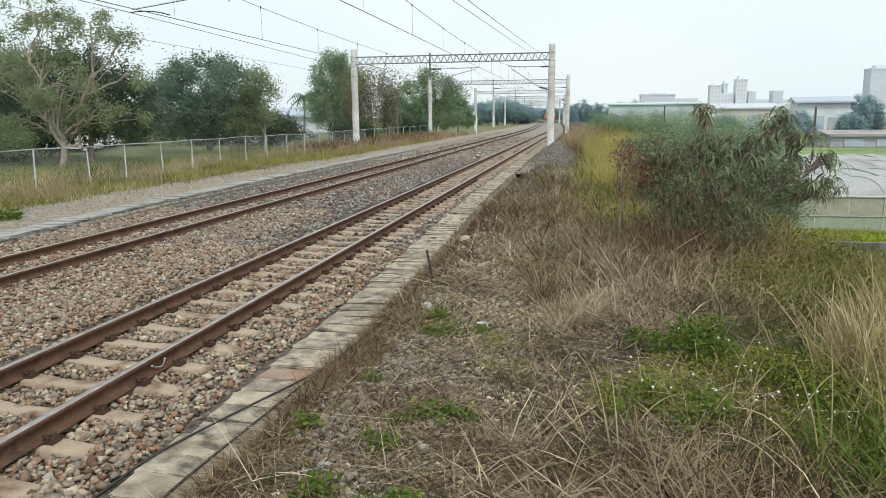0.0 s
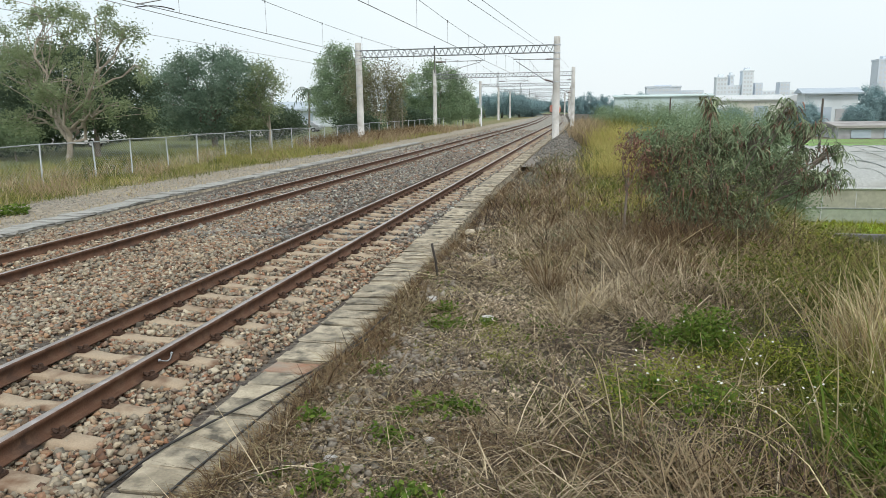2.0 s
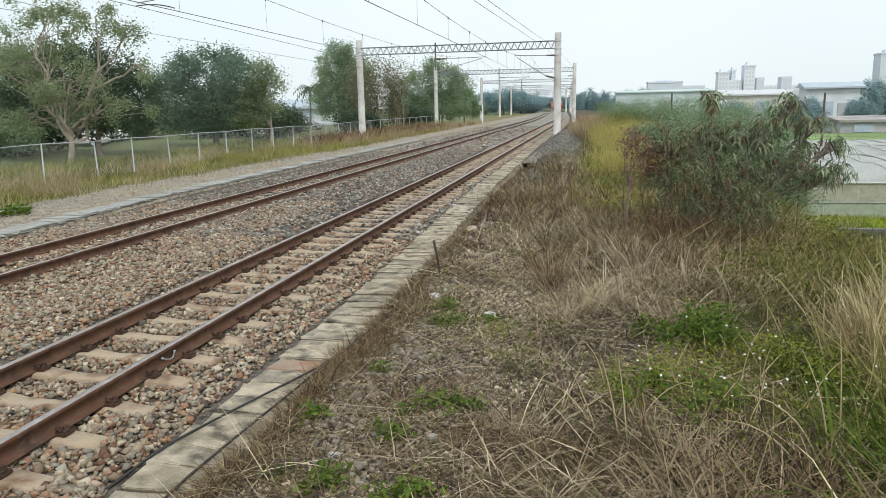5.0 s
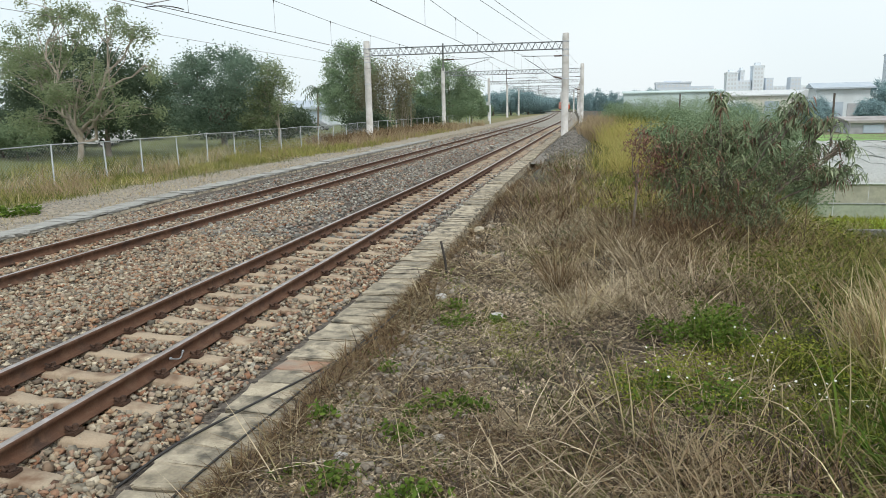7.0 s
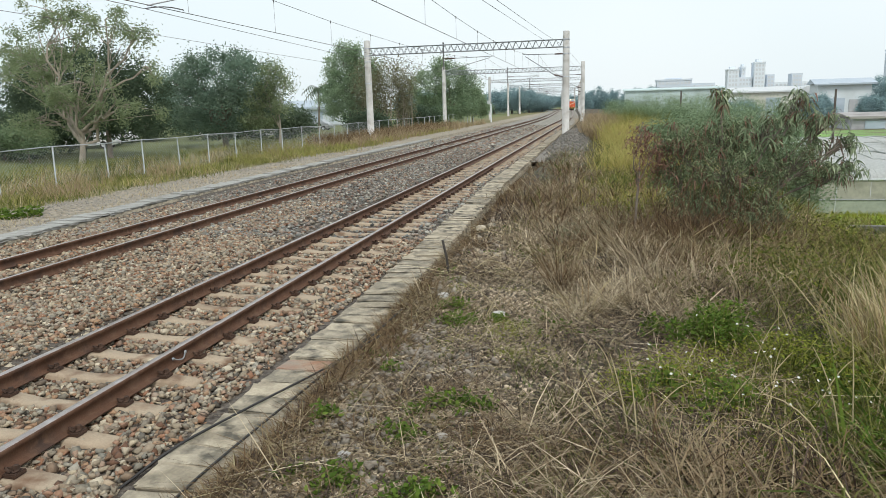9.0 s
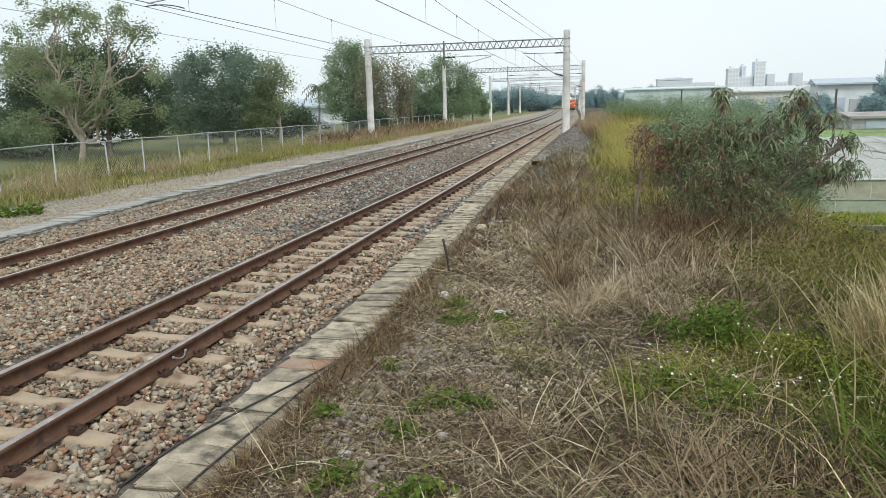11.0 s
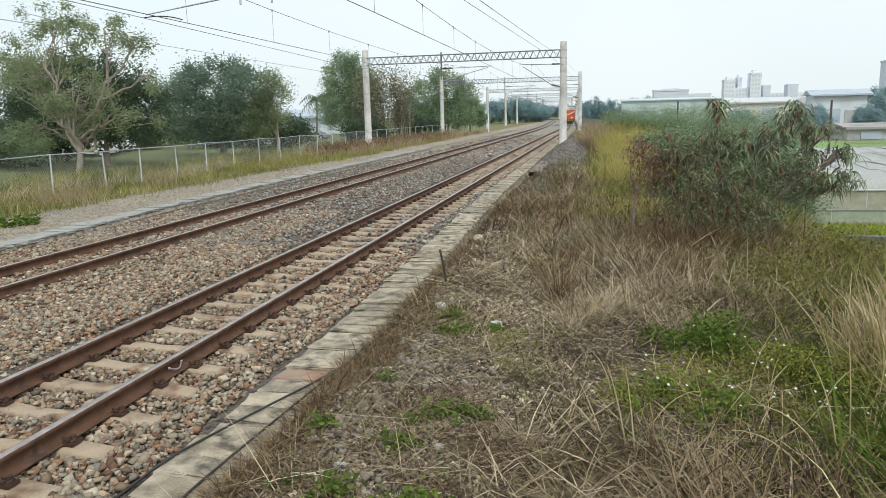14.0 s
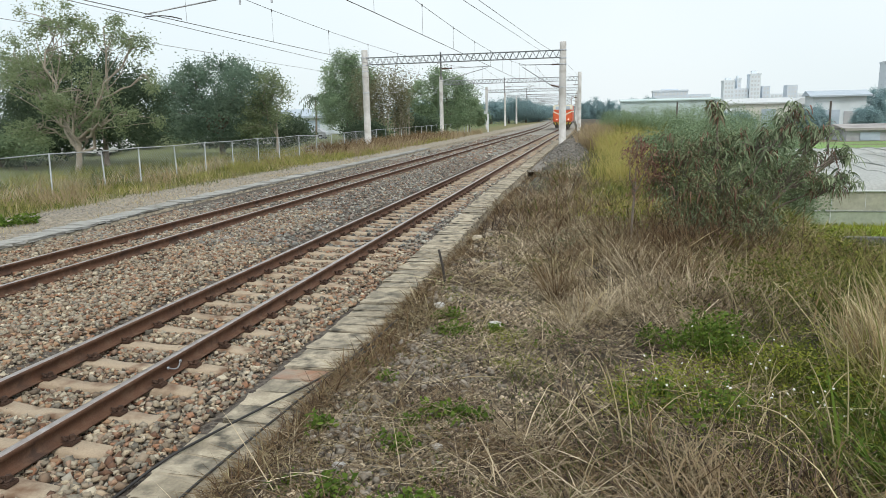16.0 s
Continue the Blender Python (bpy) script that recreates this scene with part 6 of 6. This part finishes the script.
M["roofw"] = material("pale_roof_sheet", [(0.53, 0.56, 0.57), (0.6, 0.62, 0.63)], 0.3, 0.6, bump=0.1)
M["glass"] = material("window_glass_haze_lightened", [(0.39, 0.468, 0.546), (0.494, 0.572, 0.65)], 0.5, 0.15, bump=0)
M["glass_far"] = material("window_glass_haze_tint", [(0.6, 0.64, 0.68), (0.65, 0.68, 0.71)], 0.5, 0.3, bump=0)
M["wallh"] = material("clad_wall_haze_green", [(0.484, 0.594, 0.598), (0.55, 0.661, 0.655)], 0.1, 0.8, bump=0.05, stains=((0.42, 0.5, 0.5), 0.1))
M["tower"] = material("tower_facing_haze_pale", [(0.683, 0.747, 0.816), (0.761, 0.822, 0.85)], 0.05, 0.85, bump=0)
M["tower2"] = material("tower_facing_haze_blue", [(0.583, 0.657, 0.742), (0.657, 0.721, 0.795)], 0.05, 0.85, bump=0)
M["roofd"] = material("dusty_loco_roof", [(0.14, 0.14, 0.14), (0.22, 0.21, 0.2)], 1, 0.8, bump=0.1)
M["wood"] = material("dark_wood_pole", [(0.05, 0.042, 0.036), (0.09, 0.075, 0.06)], 3, 0.9, bump=0.5)


def greenhouse(y0, y1, x0, x1, eave, ridge, label, wall=True):
    """A net tunnel that runs across the field: hoops under a white net skin, gutter and end wall."""
    ob = thing("greenhouse", None, None, label, "greenhouse", group="net tunnels in the field")
    a = np.linspace(0, np.pi, 13)
    py, pz = (y0 + y1) / 2 - (y1 - y0) / 2 * np.cos(a), eave + (ridge - eave) * np.sin(a)
    xs_ = np.linspace(x0, x1, 60)
    r = rng(int(y0 * 7))
    V = np.stack([np.broadcast_to(xs_[:, None], (60, 13)), np.broadcast_to(py, (60, 13)), pz[None] - 0.05 * np.abs(np.sin(xs_ * 1.05))[:, None] * np.sin(a)[None] + r.normal(size=(60, 13)) * 0.012], -1).reshape(-1, 3)
    i, j = np.meshgrid(np.arange(59), np.arange(12), indexing="ij")
    b = i * 13 + j
    F = np.stack([b, b + 13, b + 14, b + 1], -1).reshape(-1, 4)
    part("roof_net", np_mesh("roof_net", V, F, True), M["net"], ob, "white sagging net skin")
    for x in np.arange(x0, x1 + 0.1, 3.0):
        part("hoop", tubes("hoop", [(np.stack([py * 0 + x, py, pz - 0.01], -1), 0.05, 6)]), M["net"], ob)
        for yy in (y0, y1):
            part("leg", tubes("leg", [(np.array([[x, yy, -3.6], [x, yy, eave + 0.02]]), 0.035, 6)]), M["fence"], ob)
    part("gutter", boxed(x0, x1, y1 - 0.22, y1 + 0.22, eave + 0.02, eave + 0.2), M["gutter"], ob, "grey gutter")
    if wall:
        part("side_net", boxed(x0, x1, y0 - 0.03, y0 - 0.01, -2.7, eave), M["net_side"], ob, "cream side net")
        part("side_skirt", boxed(x0, x1, y0 - 0.05, y0 - 0.02, -3.5, -2.7), M["skirt"], ob, "grey-green skirt net")
    for x in np.arange(x0 + 1.5, x1, 3.0):
        if wall:
            part("net_seam", tubes("net_seam", [(np.array([[x, y0 - 0.06, -3.4], [x + 0.03, y0 - 0.06, eave + 0.02]]), 0.022, 5)]), M["roofw"], ob)
        part("roof_seam", tubes("roof_seam", [(np.stack([py * 0 + x, py, pz + 0.01], -1), 0.02, 4)]), M["net"], ob)
    if wall:
        part("eave_rail", tubes("eave_rail", [(np.array([[x0, y0 - 0.06, eave], [x1, y0 - 0.06, eave]]), 0.05, 6)]), M["roofw"], ob)
        part("skirt_rail", tubes("skirt_rail", [(np.array([[x0, y0 - 0.07, -2.7], [x1, y0 - 0.07, -2.7]]), 0.03, 6)]), M["fence"], ob)
    part("end_net", boxed(x0 - 0.03, x0 - 0.01, y0, y1, -3.5, eave), M["net"], ob)
    return ob


greenhouse(36.6, 42.2, 9.6, 63, -1.75, -1.05, "low white net tunnel with a grey skirt beside a crop")
greenhouse(42.5, 51, 10.5, 70, -1.7, -1.2, "low white net tunnel behind another", False)
greenhouse(51.3, 60, 12, 80, -1.7, -1.2, "low white net tunnel behind another", False)
greenhouse(60.3, 70, 14, 90, -1.7, -1.25, "low white net tunnel at the back of the row", False)


def field(name, x0, x1, y0, y1, z, mat, label, rows):
    xs_, ys_ = np.linspace(x0, x1, 30), np.linspace(y0, y1, rows * 4 + 1)
    me = grid_sheet(name, xs_, ys_, lambda x, y: z + 0.06 * np.abs(np.sin((y - y0) / (y1 - y0) * np.pi * rows)) + 0.03 * fbm(x, y, 1.3))
    thing(name, me, M[mat], label, "crop field", kind="structure")


field("crop_field", 8.9, 70, 31.6, 36.3, -3.42, "crop", "bright green young crop in rows before the net tunnels", 6)
field("crop_field", 8, 160, 72, 128, -3.44, "crop2", "flat green field beyond the net tunnels", 30)
x, y = clumped(5000, 8.9, 26, 31.8, 36.2, 800, 20, 0.3)
stuff("crop_leaves", blades("crop_leaves", x, y, 0.3, 0.05, 0.5, 0.5, 801, z=np.full(len(x), -3.4)), "lime", "bright green young crop leaves", "crop")
thing("low_wall", (lambda bm, me: (bm.to_mesh(me), bm.free(), me)[2])(boxed(8.6, 60, 30.9, 31.2, -3.6, -3.02, bevel=0.02), bpy.data.meshes.new("low_wall")), M["roofd"], "low dark concrete ditch wall along the crop", "wall", kind="structure")


def windows(ob, x0, x1, z0, z1, y, cols, rows, mat="glass_far", w=0.6, h=0.55):
    for a in range(cols):
        for b in range(rows):
            cx, cz = x0 + (x1 - x0) * (a + 0.5) / cols, z0 + (z1 - z0) * (b + 0.5) / rows
            dx, dz = (x1 - x0) / cols * w / 2, (z1 - z0) / rows * h / 2
            part("window", boxed(cx - dx, cx + dx, y - 0.12, y + 0.1, cz - dz, cz + dz), M[mat], ob)


def shed(x0, x1, y0, y1, z0, eave, ridge, wall, roof, label, openings=(), overhang=0.6, along="x"):
    ob = thing("warehouse", None, None, label, "warehouse", group="sheds beyond the fields")
    part("wall", boxed(x0, x1, y0, y1, z0, eave), M[wall], ob)
    V = [(x0 - overhang, y0 - overhang, eave), (x1 + overhang, y0 - overhang, eave), (x1 + overhang, y1, eave), (x0 - overhang, y1, eave)]
    if along == "x":
        V += [(x0 - overhang, (y0 + y1) / 2, ridge), (x1 + overhang, (y0 + y1) / 2, ridge)]
        F = [(0, 1, 5, 4), (2, 3, 4, 5), (3, 0, 4, 4), (1, 2, 5, 5), (0, 3, 2, 1)]
    else:
        V += [((x0 + x1) / 2, y0 - overhang, ridge), ((x0 + x1) / 2, y1, ridge)]
        F = [(0, 4, 5, 3), (4, 1, 2, 5), (0, 1, 4, 4), (2, 3, 5, 5), (0, 3, 2, 1)]
    bm = bmesh.new()
    vs = [bm.verts.new((a, b, c + 0.01)) for a, b, c in V]
    for f in F:
        bm.faces.new([vs[q] for q in dict.fromkeys(f)])
    r_ = part("roof", bm, M[roof], ob, "sheet roof")
    part("fascia", boxed(x0 - overhang, x1 + overhang, y0 - overhang - 0.1, y0 - overhang - 0.02, eave - 0.35, eave + 0.05), M[roof], r_)
    for a, b, c, d, mat in openings:
        part("door", boxed(a, b, y0 - 0.15, y0 + 0.1, c, d), M[mat], ob)
    return ob


shed(54.5, 67.0, 200, 207, -3.5, 5.2, 6.5, "wallw", "roofg", "large pale shed with a blue-grey roof and open front", [(55.5, 61, -3.4, 1.6, "glass"), (62, 67.3, -3.4, 1.2, "wallg")], 1.0)
shed(37, 54.5, 218, 226, -3.5, 4.0, 5.3, "wallc", "roofw", "cream warehouse with a pale roof and a blue-grey door", [(46.2, 50, -3.4, 2.2, "glass")])
shed(54.9, 60.5, 222, 230, -3.5, 3.6, 5.2, "wallw", "roofw", "white gabled workshop beside the warehouse", [(56, 59, -1.5, 2.0, "wallc")], along="y")
shed(34, 39.5, 200, 212, -3.5, 1.3, 2.6, "wallw", "roofw", "small white gabled shed before the warehouse", [(36, 37.3, -3, 0.2, "glass")], along="y")
shed(10.5, 48, 300, 312, -3.5, 6.6, 7.3, "wallh", "wallh", "long low factory hall tinted pale green for haze", [(13, 20, -3, 2.5, "roofg")])
shed(41, 110, 130, 142, -3.5, -1.3, -0.7, "wallg", "shedroof", "long low grey farm building behind the field", [(43 + 5 * k, 46 + 5 * k, -3.3, -2.0, "glass") for k in range(12)], 0.5)
shed(-58, -45.5, 118, 130, -0.8, 2.7, 4.0, "wallw", "roofg", "low white building with a light blue-grey roof behind trees", [(-56.5 + 3.6 * k, -54 + 3.6 * k, 0.3, 1.9, "glass") for k in range(3)])


def tower(x0, x1, y, top, mat, label, cols, rows, cap=0.0, depth=12, base=-3.5):
    ob = thing("apartment_tower", None, None, label, "apartment tower", group="towers of the town")
    part("wall", boxed(x0, x1, y, y + depth, base, top), M[mat], ob)
    windows(ob, x0 + 0.5, x1 - 0.5, max(base, top - 3.2 * rows), top - 0.6, y, cols, rows)
    if cap:
        m = (x0 + x1) / 2
        w = (x1 - x0) * 0.24
        part("roof_housing", boxed(m - w, m + w, y + 4, y + 10, top, top + cap), M[mat], ob)
        part("parapet", boxed(x0 - 0.3, x1 + 0.3, y - 0.3, y + depth + 0.3, top - 0.6, top + 0.5), M[mat], ob)
    return ob


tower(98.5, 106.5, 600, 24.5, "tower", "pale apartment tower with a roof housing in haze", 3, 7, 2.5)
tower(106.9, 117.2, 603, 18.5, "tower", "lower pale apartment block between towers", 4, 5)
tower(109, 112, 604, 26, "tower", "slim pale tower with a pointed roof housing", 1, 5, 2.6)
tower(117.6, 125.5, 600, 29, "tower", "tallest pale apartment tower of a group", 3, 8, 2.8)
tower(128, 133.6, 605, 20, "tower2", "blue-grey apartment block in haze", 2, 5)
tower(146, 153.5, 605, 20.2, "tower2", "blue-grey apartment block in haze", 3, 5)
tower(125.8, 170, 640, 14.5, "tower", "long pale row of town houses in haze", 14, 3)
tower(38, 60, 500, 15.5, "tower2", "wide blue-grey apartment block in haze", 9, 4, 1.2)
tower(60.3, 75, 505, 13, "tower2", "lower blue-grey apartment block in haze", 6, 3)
tower(177.5, 191, 500, 29.5, "tower2", "tall tower block in a blue-grey haze tint at the edge of town", 5, 11, 2.5)

# tree line and scattered trees beyond the fields, distance haze painted into their leaf colour
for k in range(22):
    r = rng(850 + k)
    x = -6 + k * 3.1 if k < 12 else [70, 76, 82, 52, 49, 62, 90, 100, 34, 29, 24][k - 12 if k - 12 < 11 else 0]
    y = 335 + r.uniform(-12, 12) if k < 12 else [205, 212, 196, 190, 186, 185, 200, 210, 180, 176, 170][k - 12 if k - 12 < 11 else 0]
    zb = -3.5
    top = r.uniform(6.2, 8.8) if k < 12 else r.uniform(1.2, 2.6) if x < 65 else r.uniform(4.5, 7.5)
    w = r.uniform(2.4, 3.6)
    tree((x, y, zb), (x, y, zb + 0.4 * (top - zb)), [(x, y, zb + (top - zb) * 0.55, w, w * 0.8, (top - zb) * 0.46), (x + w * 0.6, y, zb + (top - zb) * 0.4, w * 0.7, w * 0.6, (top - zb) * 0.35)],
         170, 60, 0.45, "leafF", 0.4, 880 + 3 * k, 0.2, 0.05, 4, "grey-green tree with haze-tinted leaves in a far row", group="far tree row")

thing("wooden_pole", tubes("wooden_pole", [(np.array([[17.7, 60, -3.9], [17.65, 60, 2.65]]), [0.1, 0.075], 10)]), M["wood"], "dark bare wooden pole standing by the tunnels", "pole")
thing("wooden_pole", tubes("wooden_pole", [(np.array([[6.6, 62, -3.9], [6.65, 62, 2.9]]), [0.08, 0.06], 8)]), M["wood"], "thin dark wooden pole in the thicket", "pole")
ob = thing("signal_post", None, None, "thin grey post with a white painted foot beside the far track", "post")
part("foot", tubes("foot", [(np.array([[-16.4, 112, -0.8], [-16.4, 112, 2.4]]), 0.1, 8)]), M["roofw"], ob, "white painted foot")
part("upper_post", tubes("upper_post", [(np.array([[-16.4, 112, 2.4], [-16.4, 112, 5.4]]), 0.06, 8)]), M["galv"], ob)
part("sign_plate", boxed(-16.95, -16.5, 111.9, 111.95, 2.4, 2.9, bevel=0.01), M["roofw"], ob, "small white plate")

# ---- parked cars behind the fence ----
M["carw"] = material("white_car_paint", [(0.7, 0.71, 0.72), (0.76, 0.77, 0.78)], 1, 0.25, bump=0)
M["carg"] = material("silver_car_paint", [(0.4, 0.42, 0.44), (0.46, 0.48, 0.5)], 1, 0.3, 0.4, bump=0)
M["tyre"] = material("tyre_rubber", [(0.02, 0.02, 0.02), (0.035, 0.035, 0.035)], 8, 0.85, bump=0.2)


def car(x, y, turn, paint, label):
    ob = thing("car", None, None, label, "car", group="cars parked behind the fence")
    prof = [(-2.1, 0.3), (-2.15, 0.75), (-1.95, 0.95), (-1.2, 1.0), (-0.6, 1.42), (0.9, 1.46), (1.6, 1.02), (2.0, 0.92), (2.12, 0.6), (2.05, 0.3)]
    bm = bmesh.new()
    rings = []
    for s, k in ((-0.84, 0.94), (-0.8, 1), (0.8, 1), (0.84, 0.94)):
        rings.append([bm.verts.new((px_, s * (0.86 if pz_ > 1.1 else 1), pz_ * k)) for px_, pz_ in prof])
    for a, b in zip(rings, rings[1:]):
        for q in range(len(prof)):
            bm.faces.new((a[q], a[(q + 1) % len(prof)], b[(q + 1) % len(prof)], b[q]))
    bm.faces.new(rings[0])
    bm.faces.new(rings[-1][::-1])
    bmesh.ops.recalc_face_normals(bm, faces=bm.faces)
    part("body", bm, M[paint], ob)
    for s in (-1, 1):
        part("side_window", boxed(-0.75, 1.2, s * 0.735 - 0.02, s * 0.735 + 0.02, 1.05, 1.36), M["glass"], ob)
    for wx in (-1.3, 1.3):
        for s in (-0.8, 0.8):
            w = part("wheel", tubes("wheel", [(np.array([[wx, s - 0.1, 0.31], [wx, s + 0.1, 0.31]]), 0.31, 16)]), M["tyre"], ob)
            part("rim", tubes("rim", [(np.array([[wx, s - 0.11, 0.31], [wx, s + 0.11, 0.31]]), 0.18, 12)]), M["carg"], w)
    ob.matrix_basis = pose(x, y, float(height(x, y)) + 0.0, 0, 0, turn)


for x, y, turn, paint, label in [(-45.2, 60, 5, "carw", "white parked car in a row under the trees"), (-42.0, 53, 15, "carw", "white parked car beyond the fence"), (-46.5, 58, 5, "carg", "silver parked car beyond the fence"), (-40.0, 71, 5, "carw", "white parked car under the trees"), (-34.0, 70, 5, "carw", "white parked car seen through the fence"), (-37.5, 92, 0, "carg", "silver parked car before a low building")]:
    car(x, y, turn, paint, label)


# ---- train and birds ----
M["orange"] = material("orange_red_loco_paint", [(0.62, 0.1, 0.035), (0.72, 0.14, 0.05)], 1, 0.45, bump=0.03, stains=((0.5, 0.1, 0.05), 1.2))
M["cream"] = material("cream_stripe_paint", [(0.75, 0.7, 0.55), (0.82, 0.78, 0.64)], 1, 0.5, bump=0)
M["yellow"] = material("yellow_warning_paint", [(0.7, 0.5, 0.05), (0.78, 0.58, 0.08)], 1, 0.5, bump=0)
M["lamp"] = bpy.data.materials.new("headlamp_glow")
M["lamp"].use_nodes = True
M["lamp"].node_tree.nodes["Principled BSDF"].inputs["Emission Color"].default_value = (1, 0.92, 0.75, 1)
M["lamp"].node_tree.nodes["Principled BSDF"].inputs["Emission Strength"].default_value = 1.4


def train():
    """Diesel locomotive, front at y = 0, body back along +y, wheels on z = 0."""
    ob = thing("locomotive", None, None, "orange-red diesel locomotive with cream stripes, headlamp and striped buffer beam", "locomotive")
    w = 1.38
    bm = boxed(-w, w, 0.0, 15.5, 0.95, 2.75, bevel=0.12)
    body = part("body", bm, M["orange"], ob, "orange-red painted body")
    part("cab", boxed(-w + 0.03, w - 0.03, 0.12, 3.2, 2.6, 3.35, bevel=0.1), M["cream"], ob, "cream window band")
    part("roof", boxed(-1.2, 1.2, 0.3, 15.4, 3.2, 3.42, bevel=0.1), M["roofd"], ob, "dark rounded roof")
    part("hood", boxed(-w + 0.04, w - 0.04, 3.2, 15.45, 2.6, 3.36, bevel=0.08), M["orange"], ob)
    for s in (-1, 1):
        part("windscreen", boxed(s * 0.62 - 0.4, s * 0.62 + 0.4, 0.06, 0.16, 2.72, 3.2, bevel=0.03), M["glass"], ob)
        bm = bmesh.new()
        vs = [bm.verts.new(v) for v in ((s * 1.37, -0.02, 2.55), (s * 1.37, -0.02, 2.38), (0, -0.02, 1.75), (0, -0.02, 1.92))]
        vt = [bm.verts.new((v.co.x, 0.03, v.co.z)) for v in vs]
        bm.faces.new(vs)
        bm.faces.new(vt[::-1])
        for q in range(4):
            bm.faces.new((vs[q], vt[q], vt[(q + 1) % 4], vs[(q + 1) % 4]))
        bmesh.ops.recalc_face_normals(bm, faces=bm.faces)
        part("stripe", bm, M["cream"], body, "cream chevron stripe")
        part("headlamp", tubes("headlamp", [(np.array([[s * 0.85, -0.05, 1.35], [s * 0.85, 0.1, 1.35]]), 0.08, 12)]), M["lamp"], ob)
        part("side_stripe", boxed(s * 1.385 - 0.012, s * 1.385 + 0.012, 0.2, 15.3, 2.36, 2.5), M["cream"], body)
    part("top_lamp", tubes("top_lamp", [(np.array([[0, 0.0, 3.4], [0, 0.25, 3.4]]), 0.1, 14)]), M["lamp"], ob, "glowing headlamp")
    part("buffer_beam", boxed(-1.3, 1.3, -0.08, 0.2, 0.6, 0.98, bevel=0.02), M["dark"], ob)
    for k in range(6):
        o = part("warning_stripe", boxed(-0.06, 0.06, -0.1, -0.075, -0.17, 0.17), M["yellow"], ob, "yellow slanted stripe")
        o.matrix_basis = pose(-1.05 + 0.42 * k, 0, 0.79, 0, 25 if k > 2 else -25, 0)
    part("snow_plough", boxed(-1.1, 1.1, -0.02, 0.3, 0.16, 0.6, bevel=0.04), M["dark"], ob)
    part("underframe", boxed(-1.15, 1.15, 0.3, 15.2, 0.5, 0.98), M["dark"], ob)
    for yy in (2.0, 4.1, 11.4, 13.5):
        for s in (-0.566, 0.566):
            part("wheel", tubes("wheel", [(np.array([[s - 0.06, yy, 0.43], [s + 0.06, yy, 0.43]]), 0.43, 20)]), M["dark"], ob)
    part("coupler", boxed(-0.14, 0.14, -0.45, 0.0, 0.72, 0.95, bevel=0.03), M["dark"], ob)
    return ob


TRAIN = train()


def bird(label, span, tilt):
    ob = thing("bird", None, None, label, "bird")
    u = np.linspace(0, 1, 9)
    rad = span * np.array([0.01, 0.05, 0.085, 0.1, 0.1, 0.085, 0.06, 0.045, 0.02])
    part("body", tubes("body", [(np.stack([(u - 0.5) * span * 0.62, u * 0, u * 0], -1), rad, 10)]), M["dark"], ob)
    part("tail", np_mesh("tail", np.array([[-0.28, -0.03, 0.0], [-0.28, 0.03, 0.0], [-0.52, 0.1, 0.01], [-0.46, 0, 0], [-0.52, -0.1, 0.01]]) * span, np.array([[0, 1, 2], [0, 2, 3], [0, 3, 4]])), M["dark"], ob)
    part("beak", tubes("beak", [(np.array([[0.3, 0, 0], [0.38, 0, -0.01]]) * span, [0.02 * span, 0.002], 6)]), M["insul"], ob)
    for s in (-1, 1):
        z = math.tan(radians(tilt))
        V = np.array([[0.14, s * 0.06, 0.03], [0.16, s * 0.28, 0.03 + 0.2 * z], [-0.06, s * 0.55, 0.03 + 0.5 * z], [-0.08, s * 0.28, 0.02 + 0.2 * z], [-0.14, s * 0.06, 0.02]]) * span
        V = np.concatenate([V, V - np.array([0, 0, 0.012 * span])])
        part("wing", np_mesh("wing", V, np.array([[0, 1, 3], [1, 2, 3], [0, 3, 4], [5, 8, 6], [6, 8, 7], [5, 9, 8]])), M["dark"], ob)
    return ob


SWALLOW = bird("dark swift bird skimming over the tracks with raised wings", 0.29, 38)
FAR_BIRD = bird("small dark bird flying high over the fields", 0.5, 25)


def motions():
    rows = []
    for t in [0, 4, 7.8, 8.3, 8.6, 9, 10, 11, 12, 13, 14, 15, 16]:
        y = 105.0 + 17.0 * (16 - t) if t >= 9 else float(np.interp(t, [0, 7.8, 8.3, 8.6, 9], [262, 261, 252, 240, 224]))
        slope = float(bend(y + 4) - bend(y)) / 4
        rows.append((t, pose(NEAR_X + float(bend(y)), y, 0, 0, 0, -math.degrees(math.atan(slope)))))
    walk(TRAIN, rows)
    walk(SWALLOW, [(0, pose(-60, -30, 8, 0, 0, 40)), (12.5, pose(-20, -8, 2.2, 0, 0, 40)), (13.3, pose(-7.9, 2.0, 1.5, 0, 0, 40)), (13.5, pose(-4.7, 4.4, 1.44, 0, 5, 35)), (13.6, pose(-2.91, 5.6, 1.47, 0, 10, 30)), (13.7, pose(-1.32, 6.5, 1.61, 0, -25, 25)),
                   (13.8, pose(0.6, 7.2, 1.85, 0, -20, 22)), (14.0, pose(4.9, 8.6, 2.5, 0, -15, 20)), (14.5, pose(15, 12, 4, 0, -10, 20)), (16, pose(60, 26, 9, 0, 0, 20))])
    walk(FAR_BIRD, [(0, pose(125, 42, 7, 0, 0, 180)), (11.2, pose(15.2, 40, 6.0, 0, 0, 180)), (11.5, pose(12.28, 40, 6.0, 0, 0, 180)), (11.9, pose(8.49, 40, 5.85, 0, 0, 180)), (12.1, pose(6.6, 40, 5.7, 0, 0, 180)), (12.3, pose(4.56, 40, 6.3, 0, 0, 180)), (12.5, pose(2.8, 40, 7.3, 0, 0, 180)), (13.0, pose(-1.5, 40, 10.5, 0, 0, 180)), (16, pose(-30, 40, 26, 0, 0, 180))])


motions()
